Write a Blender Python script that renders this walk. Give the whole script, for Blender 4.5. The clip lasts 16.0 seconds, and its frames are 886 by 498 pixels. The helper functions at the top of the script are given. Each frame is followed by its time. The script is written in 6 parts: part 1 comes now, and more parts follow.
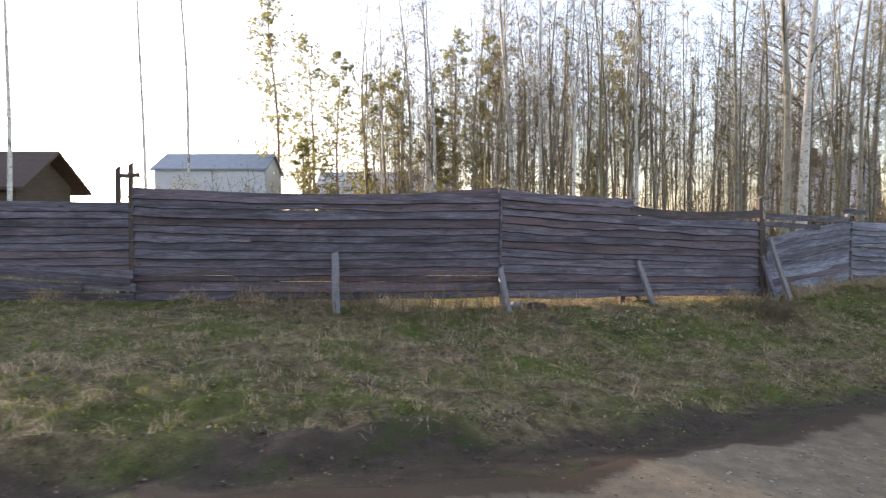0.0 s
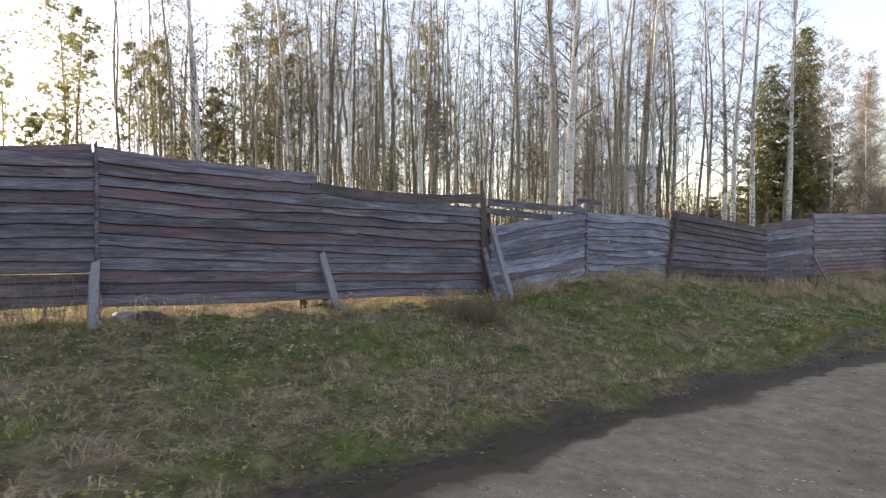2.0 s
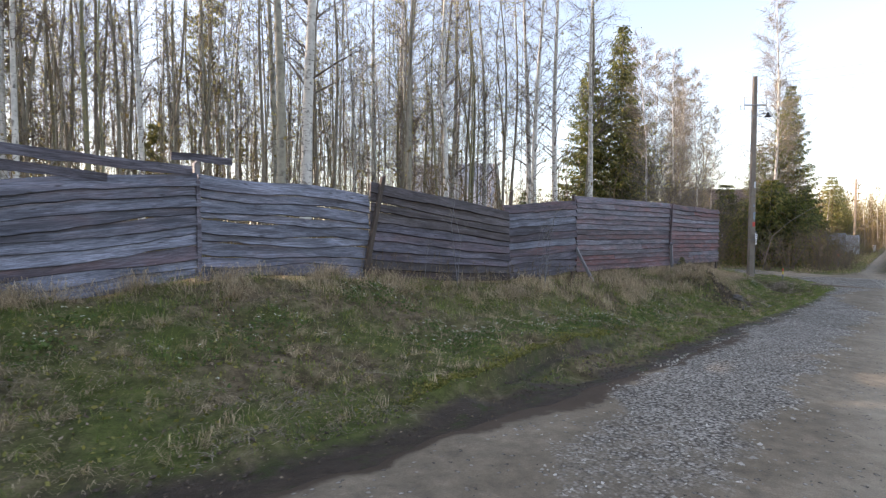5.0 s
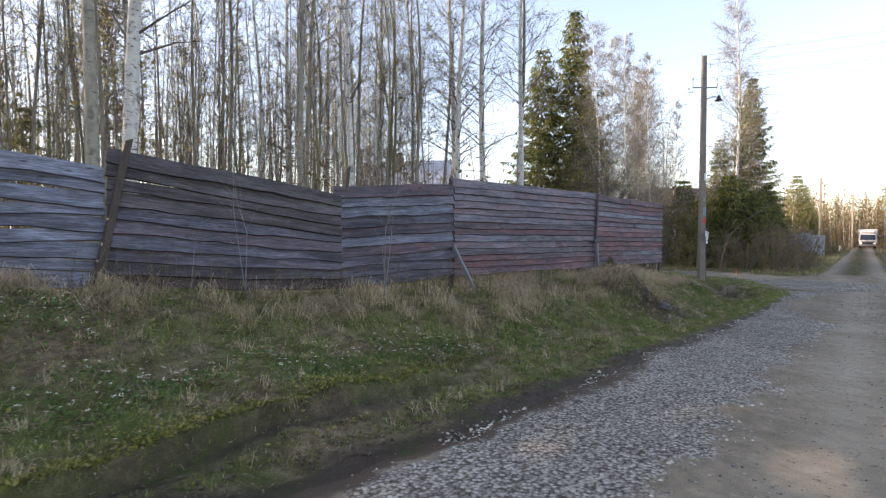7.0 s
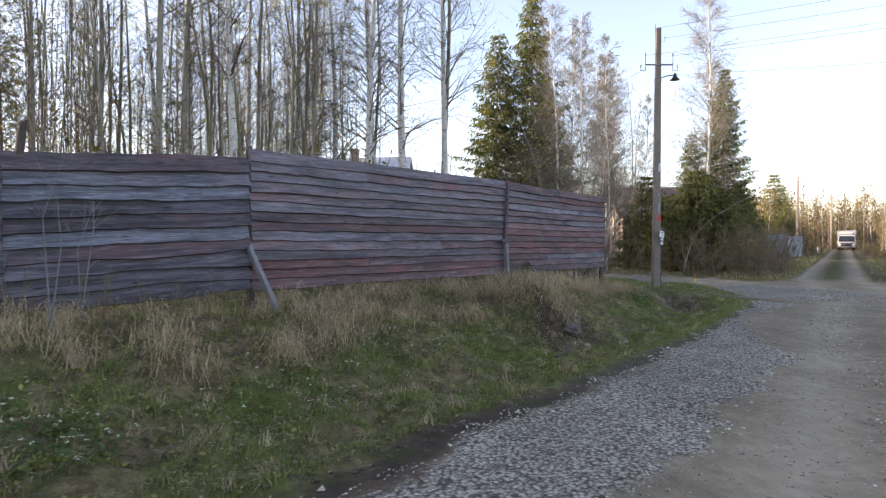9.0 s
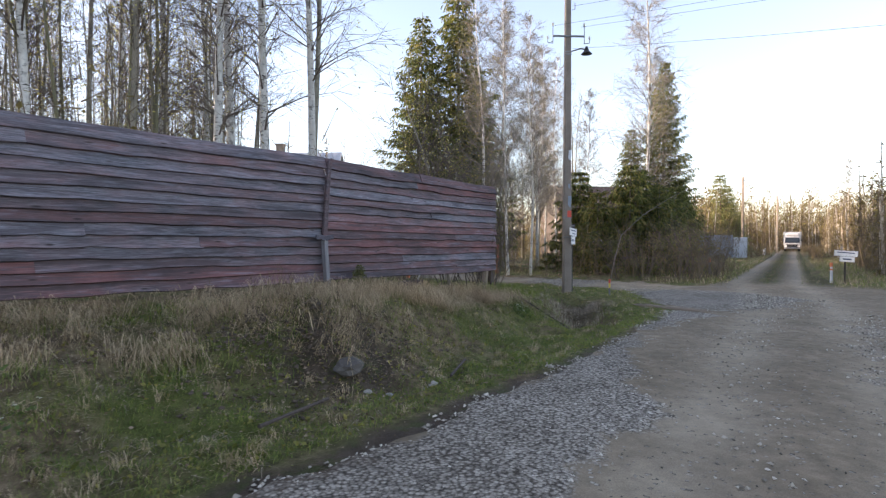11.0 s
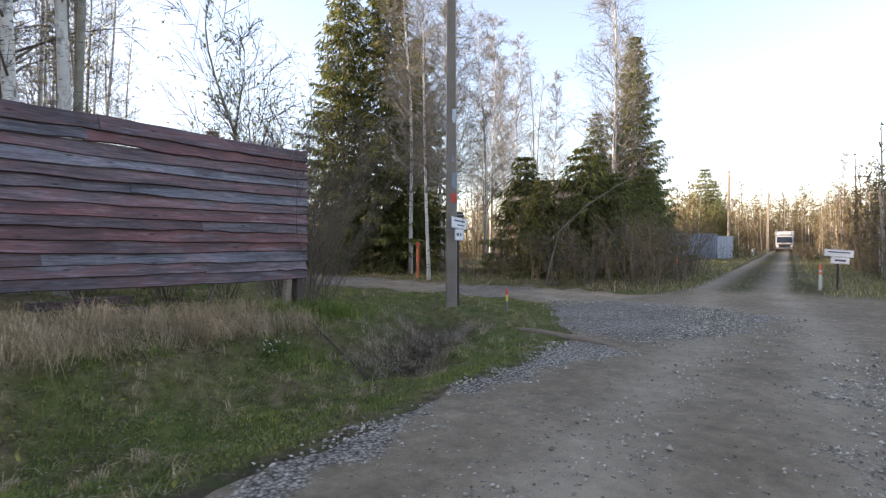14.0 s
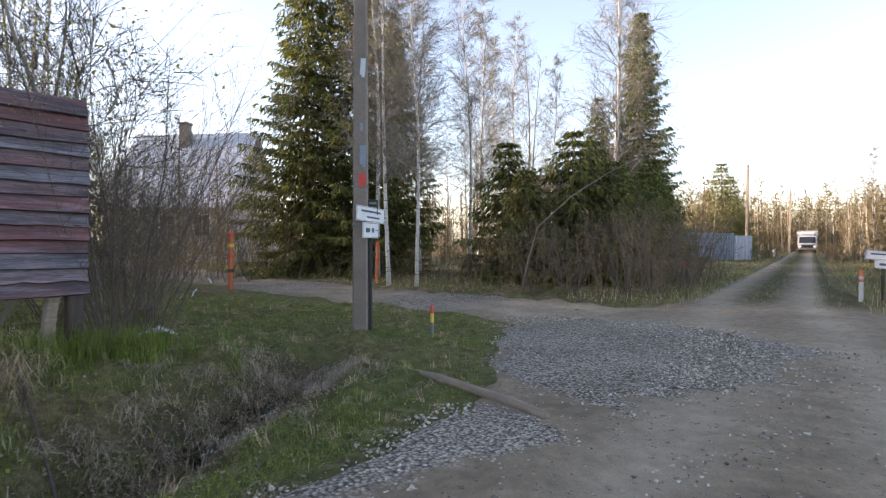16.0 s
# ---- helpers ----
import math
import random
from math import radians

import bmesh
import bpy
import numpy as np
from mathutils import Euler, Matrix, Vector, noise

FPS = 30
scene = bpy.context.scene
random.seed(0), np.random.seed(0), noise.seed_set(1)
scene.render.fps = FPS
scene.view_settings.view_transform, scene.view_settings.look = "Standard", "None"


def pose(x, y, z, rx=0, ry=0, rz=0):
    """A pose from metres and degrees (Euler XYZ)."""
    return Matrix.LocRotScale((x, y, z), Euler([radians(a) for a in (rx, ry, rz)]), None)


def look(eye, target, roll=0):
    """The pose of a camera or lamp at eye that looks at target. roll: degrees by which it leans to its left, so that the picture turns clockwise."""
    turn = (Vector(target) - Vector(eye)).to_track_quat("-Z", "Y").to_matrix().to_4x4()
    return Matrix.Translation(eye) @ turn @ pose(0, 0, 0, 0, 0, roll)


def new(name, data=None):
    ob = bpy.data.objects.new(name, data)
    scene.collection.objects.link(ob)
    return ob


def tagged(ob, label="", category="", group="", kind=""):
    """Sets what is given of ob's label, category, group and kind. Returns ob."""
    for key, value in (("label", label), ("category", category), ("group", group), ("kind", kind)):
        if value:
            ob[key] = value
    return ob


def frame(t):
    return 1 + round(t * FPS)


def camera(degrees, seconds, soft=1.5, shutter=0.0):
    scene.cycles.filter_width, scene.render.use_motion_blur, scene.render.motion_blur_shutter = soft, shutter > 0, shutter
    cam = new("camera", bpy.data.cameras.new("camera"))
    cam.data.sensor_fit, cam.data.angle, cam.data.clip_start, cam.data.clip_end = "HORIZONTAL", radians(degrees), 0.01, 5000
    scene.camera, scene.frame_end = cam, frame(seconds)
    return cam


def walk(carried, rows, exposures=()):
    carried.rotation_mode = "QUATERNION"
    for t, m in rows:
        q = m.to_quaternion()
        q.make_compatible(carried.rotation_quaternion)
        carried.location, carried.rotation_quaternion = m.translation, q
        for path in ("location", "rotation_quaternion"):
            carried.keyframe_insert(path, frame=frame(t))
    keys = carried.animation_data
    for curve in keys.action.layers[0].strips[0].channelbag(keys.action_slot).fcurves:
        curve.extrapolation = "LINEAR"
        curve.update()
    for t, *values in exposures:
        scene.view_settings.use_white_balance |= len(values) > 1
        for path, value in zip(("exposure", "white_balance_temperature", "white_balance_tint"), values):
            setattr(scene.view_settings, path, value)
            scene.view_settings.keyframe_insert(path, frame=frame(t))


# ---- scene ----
cam = camera(77.2, 16.0, soft=1.2, shutter=0.15)
METRES, EYE, TILT, LEAN, TURN = 32.6, 1.5, 0.0, 0.0, 0.0
ROWS = [
    (0.0, 0.0, 0.0, 0.0, -0.03, -3.06, 0.49),
    (0.5, 0.0266, 0.0191, -0.0037, -6.47, -2.97, 0.1),
    (1.0, 0.0534, 0.0352, -0.0056, -10.45, -2.84, 0.0),
    (1.5, 0.0806, 0.0558, -0.0097, -13.55, -2.72, -0.17),
    (2.0, 0.1083, 0.0742, -0.013, -15.66, -2.56, -0.23),
    (2.5, 0.1401, 0.0905, -0.0165, -18.67, -2.43, -0.27),
    (3.0, 0.1711, 0.1037, -0.0197, -21.77, -2.27, -0.34),
    (3.5, 0.2009, 0.1172, -0.0219, -24.89, -2.21, -0.31),
    (4.0, 0.2309, 0.1305, -0.0245, -26.03, -2.13, -0.34),
    (6.5, 0.3765, 0.1844, -0.0327, -30.26, -1.66, -0.16),
    (7.0, 0.4058, 0.1969, -0.0342, -30.18, -1.59, -0.14),
    (7.5, 0.4349, 0.2076, -0.0348, -31.04, -1.53, -0.13),
    (8.0, 0.464, 0.2202, -0.0353, -30.9, -1.49, -0.16),
    (8.5, 0.493, 0.2315, -0.0362, -31.43, -1.37, -0.06),
    (9.0, 0.5228, 0.2424, -0.0368, -31.54, -1.35, -0.11),
    (11.5, 0.6697, 0.2853, -0.0414, -35.5, -1.04, 0.0),
    (12.0, 0.6989, 0.296, -0.042, -35.44, -1.06, -0.02),
    (12.5, 0.7272, 0.304, -0.0427, -35.42, -0.94, 0.05),
    (13.0, 0.757, 0.3131, -0.0444, -35.2, -1.0, 0.07),
    (13.5, 0.786, 0.3211, -0.0453, -35.13, -0.93, 0.09),
    (14.0, 0.8132, 0.3322, -0.0452, -35.41, -1.0, -0.02),
    (14.5, 0.8383, 0.3447, -0.0451, -35.22, -0.93, -0.09),
    (15.0, 0.8645, 0.3575, -0.0453, -34.48, -1.03, -0.11),
    (15.5, 0.8899, 0.37, -0.0456, -34.08, -0.96, -0.06),
    (16.0, 0.9156, 0.3835, -0.0463, -33.88, -1.02, -0.1),
]
walk(cam, [(t, pose(0, 0, EYE, TILT, LEAN, TURN) @ pose(METRES * x, METRES * y, METRES * z, 90 + pitch, roll, yaw)) for t, x, y, z, yaw, pitch, roll in ROWS],
     exposures=[(0.0, 1.73, 6600, 20), (3.0, 1.74, 6550, 20), (7.0, 1.69, 6250, 20), (16.0, 1.65, 6200, 20)])

# ---- light: low evening sun behind the wood, clear pale sky ----
SUN_TURN, SUN_HEIGHT = -50.0, 12.5
world = bpy.data.worlds.new("world")
scene.world = world
world.use_nodes = True
wn = world.node_tree.nodes
sky = wn.new("ShaderNodeTexSky")
sky.sky_type, sky.sun_disc = "NISHITA", False
sky.sun_elevation, sky.sun_rotation = radians(SUN_HEIGHT), radians(SUN_TURN)
sky.air_density, sky.dust_density, sky.ozone_density = 1.0, 1.0, 1.0
wn["Background"].inputs["Strength"].default_value = 0.15
haze = wn.new("ShaderNodeHueSaturation")
haze.inputs["Saturation"].default_value = 0.72
world.node_tree.links.new(sky.outputs["Color"], haze.inputs["Color"])
world.node_tree.links.new(haze.outputs["Color"], wn["Background"].inputs["Color"])
sun_data = bpy.data.lights.new("sun", "SUN")
sun_data.energy, sun_data.angle, sun_data.color = 5.0, radians(0.6), (1.0, 0.80, 0.58)
sun = new("sun", sun_data)
_el, _az = radians(SUN_HEIGHT), radians(SUN_TURN)
TO_SUN = Vector((math.sin(_az) * math.cos(_el), math.cos(_az) * math.cos(_el), math.sin(_el)))
sun.matrix_world = look(TO_SUN * 60, (0, 0, 0))

# ---- materials ----


def nodes_of(name):
    m = bpy.data.materials.new(name)
    m.use_nodes = True
    t = m.node_tree
    return m, t, t.nodes["Principled BSDF"]


def put(t, kind, **inputs):
    n = t.nodes.new(kind)
    for k, v in inputs.items():
        n.inputs[k.replace("_", " ")].default_value = v
    return n


def ramp(t, source, stops):
    r = t.nodes.new("ShaderNodeValToRGB")
    e = r.color_ramp.elements
    while len(e) < len(stops):
        e.new(0.5)
    for el, (p, c) in zip(e, stops):
        el.position, el.color = p, (*c, 1)
    t.links.new(source, r.inputs["Fac"])
    return r.outputs["Color"]


def blend(t, fac, a, b, mode="MIX"):
    m = t.nodes.new("ShaderNodeMix")
    m.data_type, m.blend_type = "RGBA", mode
    for sock, v in ((m.inputs[0], fac), (m.inputs[6], a), (m.inputs[7], b)):
        if isinstance(v, bpy.types.NodeSocket):
            t.links.new(v, sock)
        elif isinstance(v, tuple):
            sock.default_value = (*v, 1)
        else:
            sock.default_value = v
    return m.outputs[2]


def coords(t, scale=(1, 1, 1), world_space=False):
    mp = t.nodes.new("ShaderNodeMapping")
    mp.inputs["Scale"].default_value = scale
    if world_space:
        t.links.new(t.nodes.new("ShaderNodeNewGeometry").outputs["Position"], mp.inputs["Vector"])
    else:
        t.links.new(t.nodes.new("ShaderNodeTexCoord").outputs["Object"], mp.inputs["Vector"])
    return mp.outputs["Vector"]


def noise_fac(t, vec, scale, detail=4.0, rough=0.6):
    n = put(t, "ShaderNodeTexNoise", Scale=scale, Detail=detail, Roughness=rough)
    t.links.new(vec, n.inputs["Vector"])
    return n.outputs["Fac"]


def bump(t, p, height, strength, distance):
    b = put(t, "ShaderNodeBump", Strength=strength, Distance=distance)
    t.links.new(height, b.inputs["Height"])
    t.links.new(b.outputs["Normal"], p.inputs["Normal"])


def plain(name, dark, light, rough=0.8, scale=4.0, fine=40.0, metal=0.0, bumps=0.3, dist=0.01, stretch=(1, 1, 1), random_mix=0.0, other=None):
    """Two-scale noise between two colours; other is mixed in by the object's own random number."""
    m, t, p = nodes_of(name)
    v = coords(t, stretch)
    big, small = noise_fac(t, v, scale), noise_fac(t, v, fine, 6.0, 0.7)
    c = ramp(t, big, [(0.3, dark), (0.7, light)])
    c = blend(t, 0.35, c, ramp(t, small, [(0.3, tuple(0.55 * k for k in dark)), (0.7, tuple(min(1, 1.25 * k) for k in light))]))
    if other:
        info = t.nodes.new("ShaderNodeObjectInfo")
        c = blend(t, ramp(t, info.outputs["Random"], [(1 - random_mix - 0.1, (0, 0, 0)), (1 - random_mix + 0.1, (1, 1, 1))]), c, other)
    t.links.new(c, p.inputs["Base Color"])
    p.inputs["Roughness"].default_value, p.inputs["Metallic"].default_value = rough, metal
    bump(t, p, small, bumps, dist)
    return m


def plank_material(name, greys, paint, amount):
    """Weathered sawn board: long grain, dark knots, remains of old paint that differ from board to board."""
    m, t, p = nodes_of(name)
    info = t.nodes.new("ShaderNodeObjectInfo")
    add = t.nodes.new("ShaderNodeVectorMath")
    tc = t.nodes.new("ShaderNodeTexCoord")
    comb = t.nodes.new("ShaderNodeCombineXYZ")
    mul = put(t, "ShaderNodeMath")
    mul.operation, mul.inputs[1].default_value = "MULTIPLY", 60.0
    t.links.new(info.outputs["Random"], mul.inputs[0])
    for k in ("X", "Y", "Z"):
        t.links.new(mul.outputs[0], comb.inputs[k])
    t.links.new(tc.outputs["Object"], add.inputs[0])
    t.links.new(comb.outputs[0], add.inputs[1])

    def at(scale):
        mp = t.nodes.new("ShaderNodeMapping")
        mp.inputs["Scale"].default_value = scale
        t.links.new(add.outputs[0], mp.inputs["Vector"])
        return mp.outputs["Vector"]
    grain = noise_fac(t, at((1.5, 30, 30)), 3.0, 6.0, 0.7)
    fine = noise_fac(t, at((4, 120, 120)), 3.0, 4.0, 0.7)
    blot = noise_fac(t, at((1, 2.5, 2.5)), 1.3, 4.0, 0.65)
    c = ramp(t, grain, [(0.3, greys[0]), (0.5, greys[1]), (0.68, greys[2])])
    c = blend(t, 0.35, c, ramp(t, fine, [(0.35, tuple(0.4 * k for k in greys[0])), (0.65, greys[2])]))
    mix = put(t, "ShaderNodeMath")
    mix.operation = "MULTIPLY_ADD"
    mix.inputs[1].default_value, mix.inputs[2].default_value = 0.55, amount - 0.33
    t.links.new(info.outputs["Random"], mix.inputs[0])
    s = put(t, "ShaderNodeMath")
    s.operation = "ADD"
    t.links.new(mix.outputs[0], s.inputs[0])
    t.links.new(blot, s.inputs[1])
    mask = ramp(t, s.outputs[0], [(0.55, (0, 0, 0)), (1.10, (0.85, 0.85, 0.85))])
    worn = ramp(t, grain, [(0.35, tuple(0.6 * k for k in paint)), (0.7, paint)])
    c = blend(t, mask, c, worn)
    stain = noise_fac(t, at((0.5, 7, 7)), 1.6, 5.0, 0.7)
    c = blend(t, ramp(t, stain, [(0.47, (0, 0, 0)), (0.60, (0.8, 0.8, 0.8))]), c, tuple(0.35 * g + 0.10 * q for g, q in zip(greys[1], paint)))
    bleach = noise_fac(t, at((0.8, 9, 9)), 2.3, 5.0, 0.7)
    c = blend(t, ramp(t, bleach, [(0.52, (0, 0, 0)), (0.68, (0.30, 0.30, 0.30))]), c, (greys[2][0] * 1.0, greys[2][1] * 1.06, greys[2][2] * 1.16))
    vor = put(t, "ShaderNodeTexVoronoi", Scale=1.0)
    t.links.new(at((2.2, 9, 9)), vor.inputs["Vector"])
    knot = ramp(t, vor.outputs["Distance"], [(0.04, (1, 1, 1)), (0.14, (0, 0, 0))])
    c = blend(t, knot, c, (0.03, 0.022, 0.02))
    val = put(t, "ShaderNodeHueSaturation", Saturation=1.0)
    rnd = put(t, "ShaderNodeMapRange")
    rnd.inputs["From Min"].default_value, rnd.inputs["From Max"].default_value = 0.3, 0.7
    rnd.inputs["To Min"].default_value, rnd.inputs["To Max"].default_value = 0.55, 1.3
    t.links.new(blot, rnd.inputs["Value"])
    own = put(t, "ShaderNodeMath")
    own.operation, own.inputs[1].default_value = "MULTIPLY", 7.31
    t.links.new(info.outputs["Random"], own.inputs[0])
    part_of = put(t, "ShaderNodeMath")
    part_of.operation = "FRACT"
    t.links.new(own.outputs[0], part_of.inputs[0])
    tone = put(t, "ShaderNodeMapRange")
    tone.inputs["To Min"].default_value, tone.inputs["To Max"].default_value = 0.74, 1.28
    t.links.new(part_of.outputs[0], tone.inputs["Value"])
    both = put(t, "ShaderNodeMath")
    both.operation = "MULTIPLY"
    t.links.new(rnd.outputs[0], both.inputs[0])
    t.links.new(tone.outputs[0], both.inputs[1])
    t.links.new(both.outputs[0], val.inputs["Value"])
    t.links.new(c, val.inputs["Color"])
    t.links.new(val.outputs[0], p.inputs["Base Color"])
    p.inputs["Roughness"].default_value = 0.85
    bump(t, p, grain, 0.6, 0.006)
    return m


def thin(name, stops, through_light=0.45, gloss=0.6):
    """Leaf, needle or blade: diffuse and translucent, its colour varied from island to island."""
    m, t, p = nodes_of(name)
    g = t.nodes.new("ShaderNodeNewGeometry")
    c = ramp(t, g.outputs["Random Per Island"], stops)
    big = noise_fac(t, coords(t, (1, 1, 1), True), 0.7, 2.0)
    c = blend(t, big, blend(t, 1.0, c, (0.6, 0.6, 0.6), "MULTIPLY"), blend(t, 1.0, c, (1.35, 1.3, 1.2), "MULTIPLY"))
    t.links.new(c, p.inputs["Base Color"])
    p.inputs["Roughness"].default_value = gloss
    tr = t.nodes.new("ShaderNodeBsdfTranslucent")
    t.links.new(c, tr.inputs["Color"])
    mx = t.nodes.new("ShaderNodeMixShader")
    mx.inputs["Fac"].default_value = through_light
    t.links.new(p.outputs[0], mx.inputs[1])
    t.links.new(tr.outputs[0], mx.inputs[2])
    t.links.new(mx.outputs[0], t.nodes["Material Output"].inputs["Surface"])
    return m


def birch_bark(name, dim=(0.45, 0.43, 0.39), pale=(0.80, 0.78, 0.73), first=0.58):
    m, t, p = nodes_of(name)
    v = coords(t, (1, 1, 1))
    info = t.nodes.new("ShaderNodeObjectInfo")
    marks = noise_fac(t, coords(t, (5, 5, 16)), 1.0, 3.0, 0.75)
    patches = noise_fac(t, coords(t, (3, 3, 2.2)), 1.0, 4.0)
    c = ramp(t, patches, [(0.3, dim), (0.6, pale)])
    c = blend(t, ramp(t, marks, [(first, (0, 0, 0)), (first + 0.06, (1, 1, 1))]), c, (0.035, 0.03, 0.028))
    sep = t.nodes.new("ShaderNodeSeparateXYZ")
    t.links.new(v, sep.inputs[0])
    c = blend(t, ramp(t, patches, [(0.54, (0, 0, 0)), (0.64, (0.85, 0.85, 0.85))]), c, (0.08, 0.072, 0.062))
    c = blend(t, ramp(t, info.outputs["Random"], [(0.2, (0.3, 0.3, 0.3)), (1.0, (0, 0, 0))]), c, (0.22, 0.19, 0.15))
    t.links.new(c, p.inputs["Base Color"])
    p.inputs["Roughness"].default_value = 0.75
    bump(t, p, marks, 0.4, 0.01)
    return m


def ground_material(name):
    """Soil, moss and litter; the colour attribute gives wet mud (red) and short turf (green)."""
    m, t, p = nodes_of(name)
    v = coords(t, (1, 1, 1), True)
    att = t.nodes.new("ShaderNodeAttribute")
    att.attribute_name = "surf"
    sep = t.nodes.new("ShaderNodeSeparateColor")
    t.links.new(att.outputs["Color"], sep.inputs[0])
    big, mid, fine = noise_fac(t, v, 0.8), noise_fac(t, v, 6.0, 5.0, 0.7), noise_fac(t, v, 60.0, 5.0, 0.75)
    litter = ramp(t, mid, [(0.3, (0.06, 0.043, 0.026)), (0.5, (0.19, 0.142, 0.082)), (0.7, (0.36, 0.28, 0.17))])
    turf = ramp(t, mid, [(0.3, (0.065, 0.08, 0.02)), (0.55, (0.13, 0.15, 0.038)), (0.75, (0.22, 0.205, 0.08))])
    c = blend(t, ramp(t, big, [(0.4, (0, 0, 0)), (0.62, (1, 1, 1))]), litter, turf)
    c = blend(t, sep.outputs["Green"], c, turf)
    mud = ramp(t, mid, [(0.3, (0.042, 0.031, 0.022)), (0.7, (0.115, 0.084, 0.058))])
    moss = ramp(t, noise_fac(t, v, 3.1, 4.0, 0.7), [(0.52, (0, 0, 0)), (0.62, (1, 1, 1))])
    mud = blend(t, moss, mud, (0.06, 0.07, 0.02))
    c = blend(t, sep.outputs["Red"], c, mud)
    c = blend(t, 0.6, c, ramp(t, fine, [(0.3, (0.25, 0.25, 0.25)), (0.7, (1.3, 1.3, 1.3))]), "MULTIPLY")
    t.links.new(c, p.inputs["Base Color"])
    p.inputs["Specular IOR Level"].default_value = 0.2
    r = ramp(t, sep.outputs["Red"], [(0.0, (0.95, 0.95, 0.95)), (1.0, (0.62, 0.62, 0.62))])
    t.links.new(r, p.inputs["Roughness"])
    bump(t, p, fine, 0.9, 0.03)
    return m


def road_material(name):
    """Packed earth with crushed grey stone; red of the attribute is stone, green is trodden pale earth, blue is grass between the wheel tracks, alpha is wet soil."""
    m, t, p = nodes_of(name)
    v = coords(t, (1, 1, 1), True)
    att = t.nodes.new("ShaderNodeAttribute")
    att.attribute_name = "surf"
    sep = t.nodes.new("ShaderNodeSeparateColor")
    t.links.new(att.outputs["Color"], sep.inputs[0])
    big, mid, fine = noise_fac(t, v, 0.6, 4.0), noise_fac(t, v, 5.0, 6.0, 0.7), noise_fac(t, v, 90.0, 4.0, 0.7)
    earth = ramp(t, mid, [(0.3, (0.17, 0.14, 0.10)), (0.55, (0.265, 0.217, 0.153)), (0.75, (0.36, 0.30, 0.215))])
    pale = ramp(t, mid, [(0.3, (0.29, 0.246, 0.182)), (0.7, (0.42, 0.355, 0.26))])
    c = blend(t, sep.outputs["Green"], earth, pale)
    vor = put(t, "ShaderNodeTexVoronoi", Scale=34.0, Randomness=1.0)
    t.links.new(v, vor.inputs["Vector"])
    hue = t.nodes.new("ShaderNodeSeparateColor")
    t.links.new(vor.outputs["Color"], hue.inputs[0])
    stone = ramp(t, hue.outputs["Red"], [(0.0, (0.19, 0.170, 0.14)), (0.5, (0.34, 0.31, 0.262)), (1.0, (0.50, 0.46, 0.39))])
    edge = ramp(t, vor.outputs["Distance"], [(0.35, (1, 1, 1)), (0.75, (0.28, 0.265, 0.25))])
    stone = blend(t, 1.0, stone, edge, "MULTIPLY")
    mx = put(t, "ShaderNodeMath")
    mx.operation = "MULTIPLY_ADD"
    mx.inputs[1].default_value, mx.inputs[2].default_value = 1.3, -0.55
    t.links.new(mid, mx.inputs[0])
    ad = put(t, "ShaderNodeMath")
    ad.operation = "ADD"
    t.links.new(mx.outputs[0], ad.inputs[0])
    t.links.new(sep.outputs["Red"], ad.inputs[1])
    mask = ramp(t, ad.outputs[0], [(0.45, (0, 0, 0)), (0.85, (1, 1, 1))])
    c = blend(t, mask, c, stone)
    speck = ramp(t, hue.outputs["Green"], [(0.955, (0, 0, 0)), (0.97, (1, 1, 1))])
    c = blend(t, speck, c, stone)
    turf = ramp(t, mid, [(0.3, (0.035, 0.04, 0.013)), (0.7, (0.12, 0.105, 0.045))])
    c = blend(t, sep.outputs["Blue"], c, turf)
    wet = put(t, "ShaderNodeMath")
    wet.operation = "ADD"
    t.links.new(mid, wet.inputs[0])
    t.links.new(att.outputs["Alpha"], wet.inputs[1])
    c = blend(t, ramp(t, wet.outputs[0], [(0.75, (0, 0, 0)), (1.25, (1, 1, 1))]), c, (0.10, 0.075, 0.053))
    c = blend(t, 0.5, c, ramp(t, fine, [(0.3, (0.45, 0.45, 0.45)), (0.7, (1.2, 1.2, 1.2))]), "MULTIPLY")
    c = blend(t, 0.5, c, ramp(t, big, [(0.35, (0.65, 0.63, 0.6)), (0.65, (1.15, 1.15, 1.15))]), "MULTIPLY")
    t.links.new(c, p.inputs["Base Color"])
    p.inputs["Roughness"].default_value = 0.9
    p.inputs["Specular IOR Level"].default_value = 0.12
    hb = blend(t, mask, fine, vor.outputs["Distance"])
    bump(t, p, hb, 0.55, -0.02)
    return m


def island_stone(name, k=1.0):
    m, t, p = nodes_of(name)
    g = t.nodes.new("ShaderNodeNewGeometry")
    c = ramp(t, g.outputs["Random Per Island"], [(q, tuple(k * v for v in rgb)) for q, rgb in ((0.0, (0.115, 0.103, 0.083)), (0.45, (0.31, 0.282, 0.236)), (0.85, (0.48, 0.443, 0.376)), (1.0, (0.60, 0.56, 0.485)))])
    t.links.new(c, p.inputs["Base Color"])
    p.inputs["Roughness"].default_value = 0.85
    p.inputs["Specular IOR Level"].default_value = 0.2
    return m


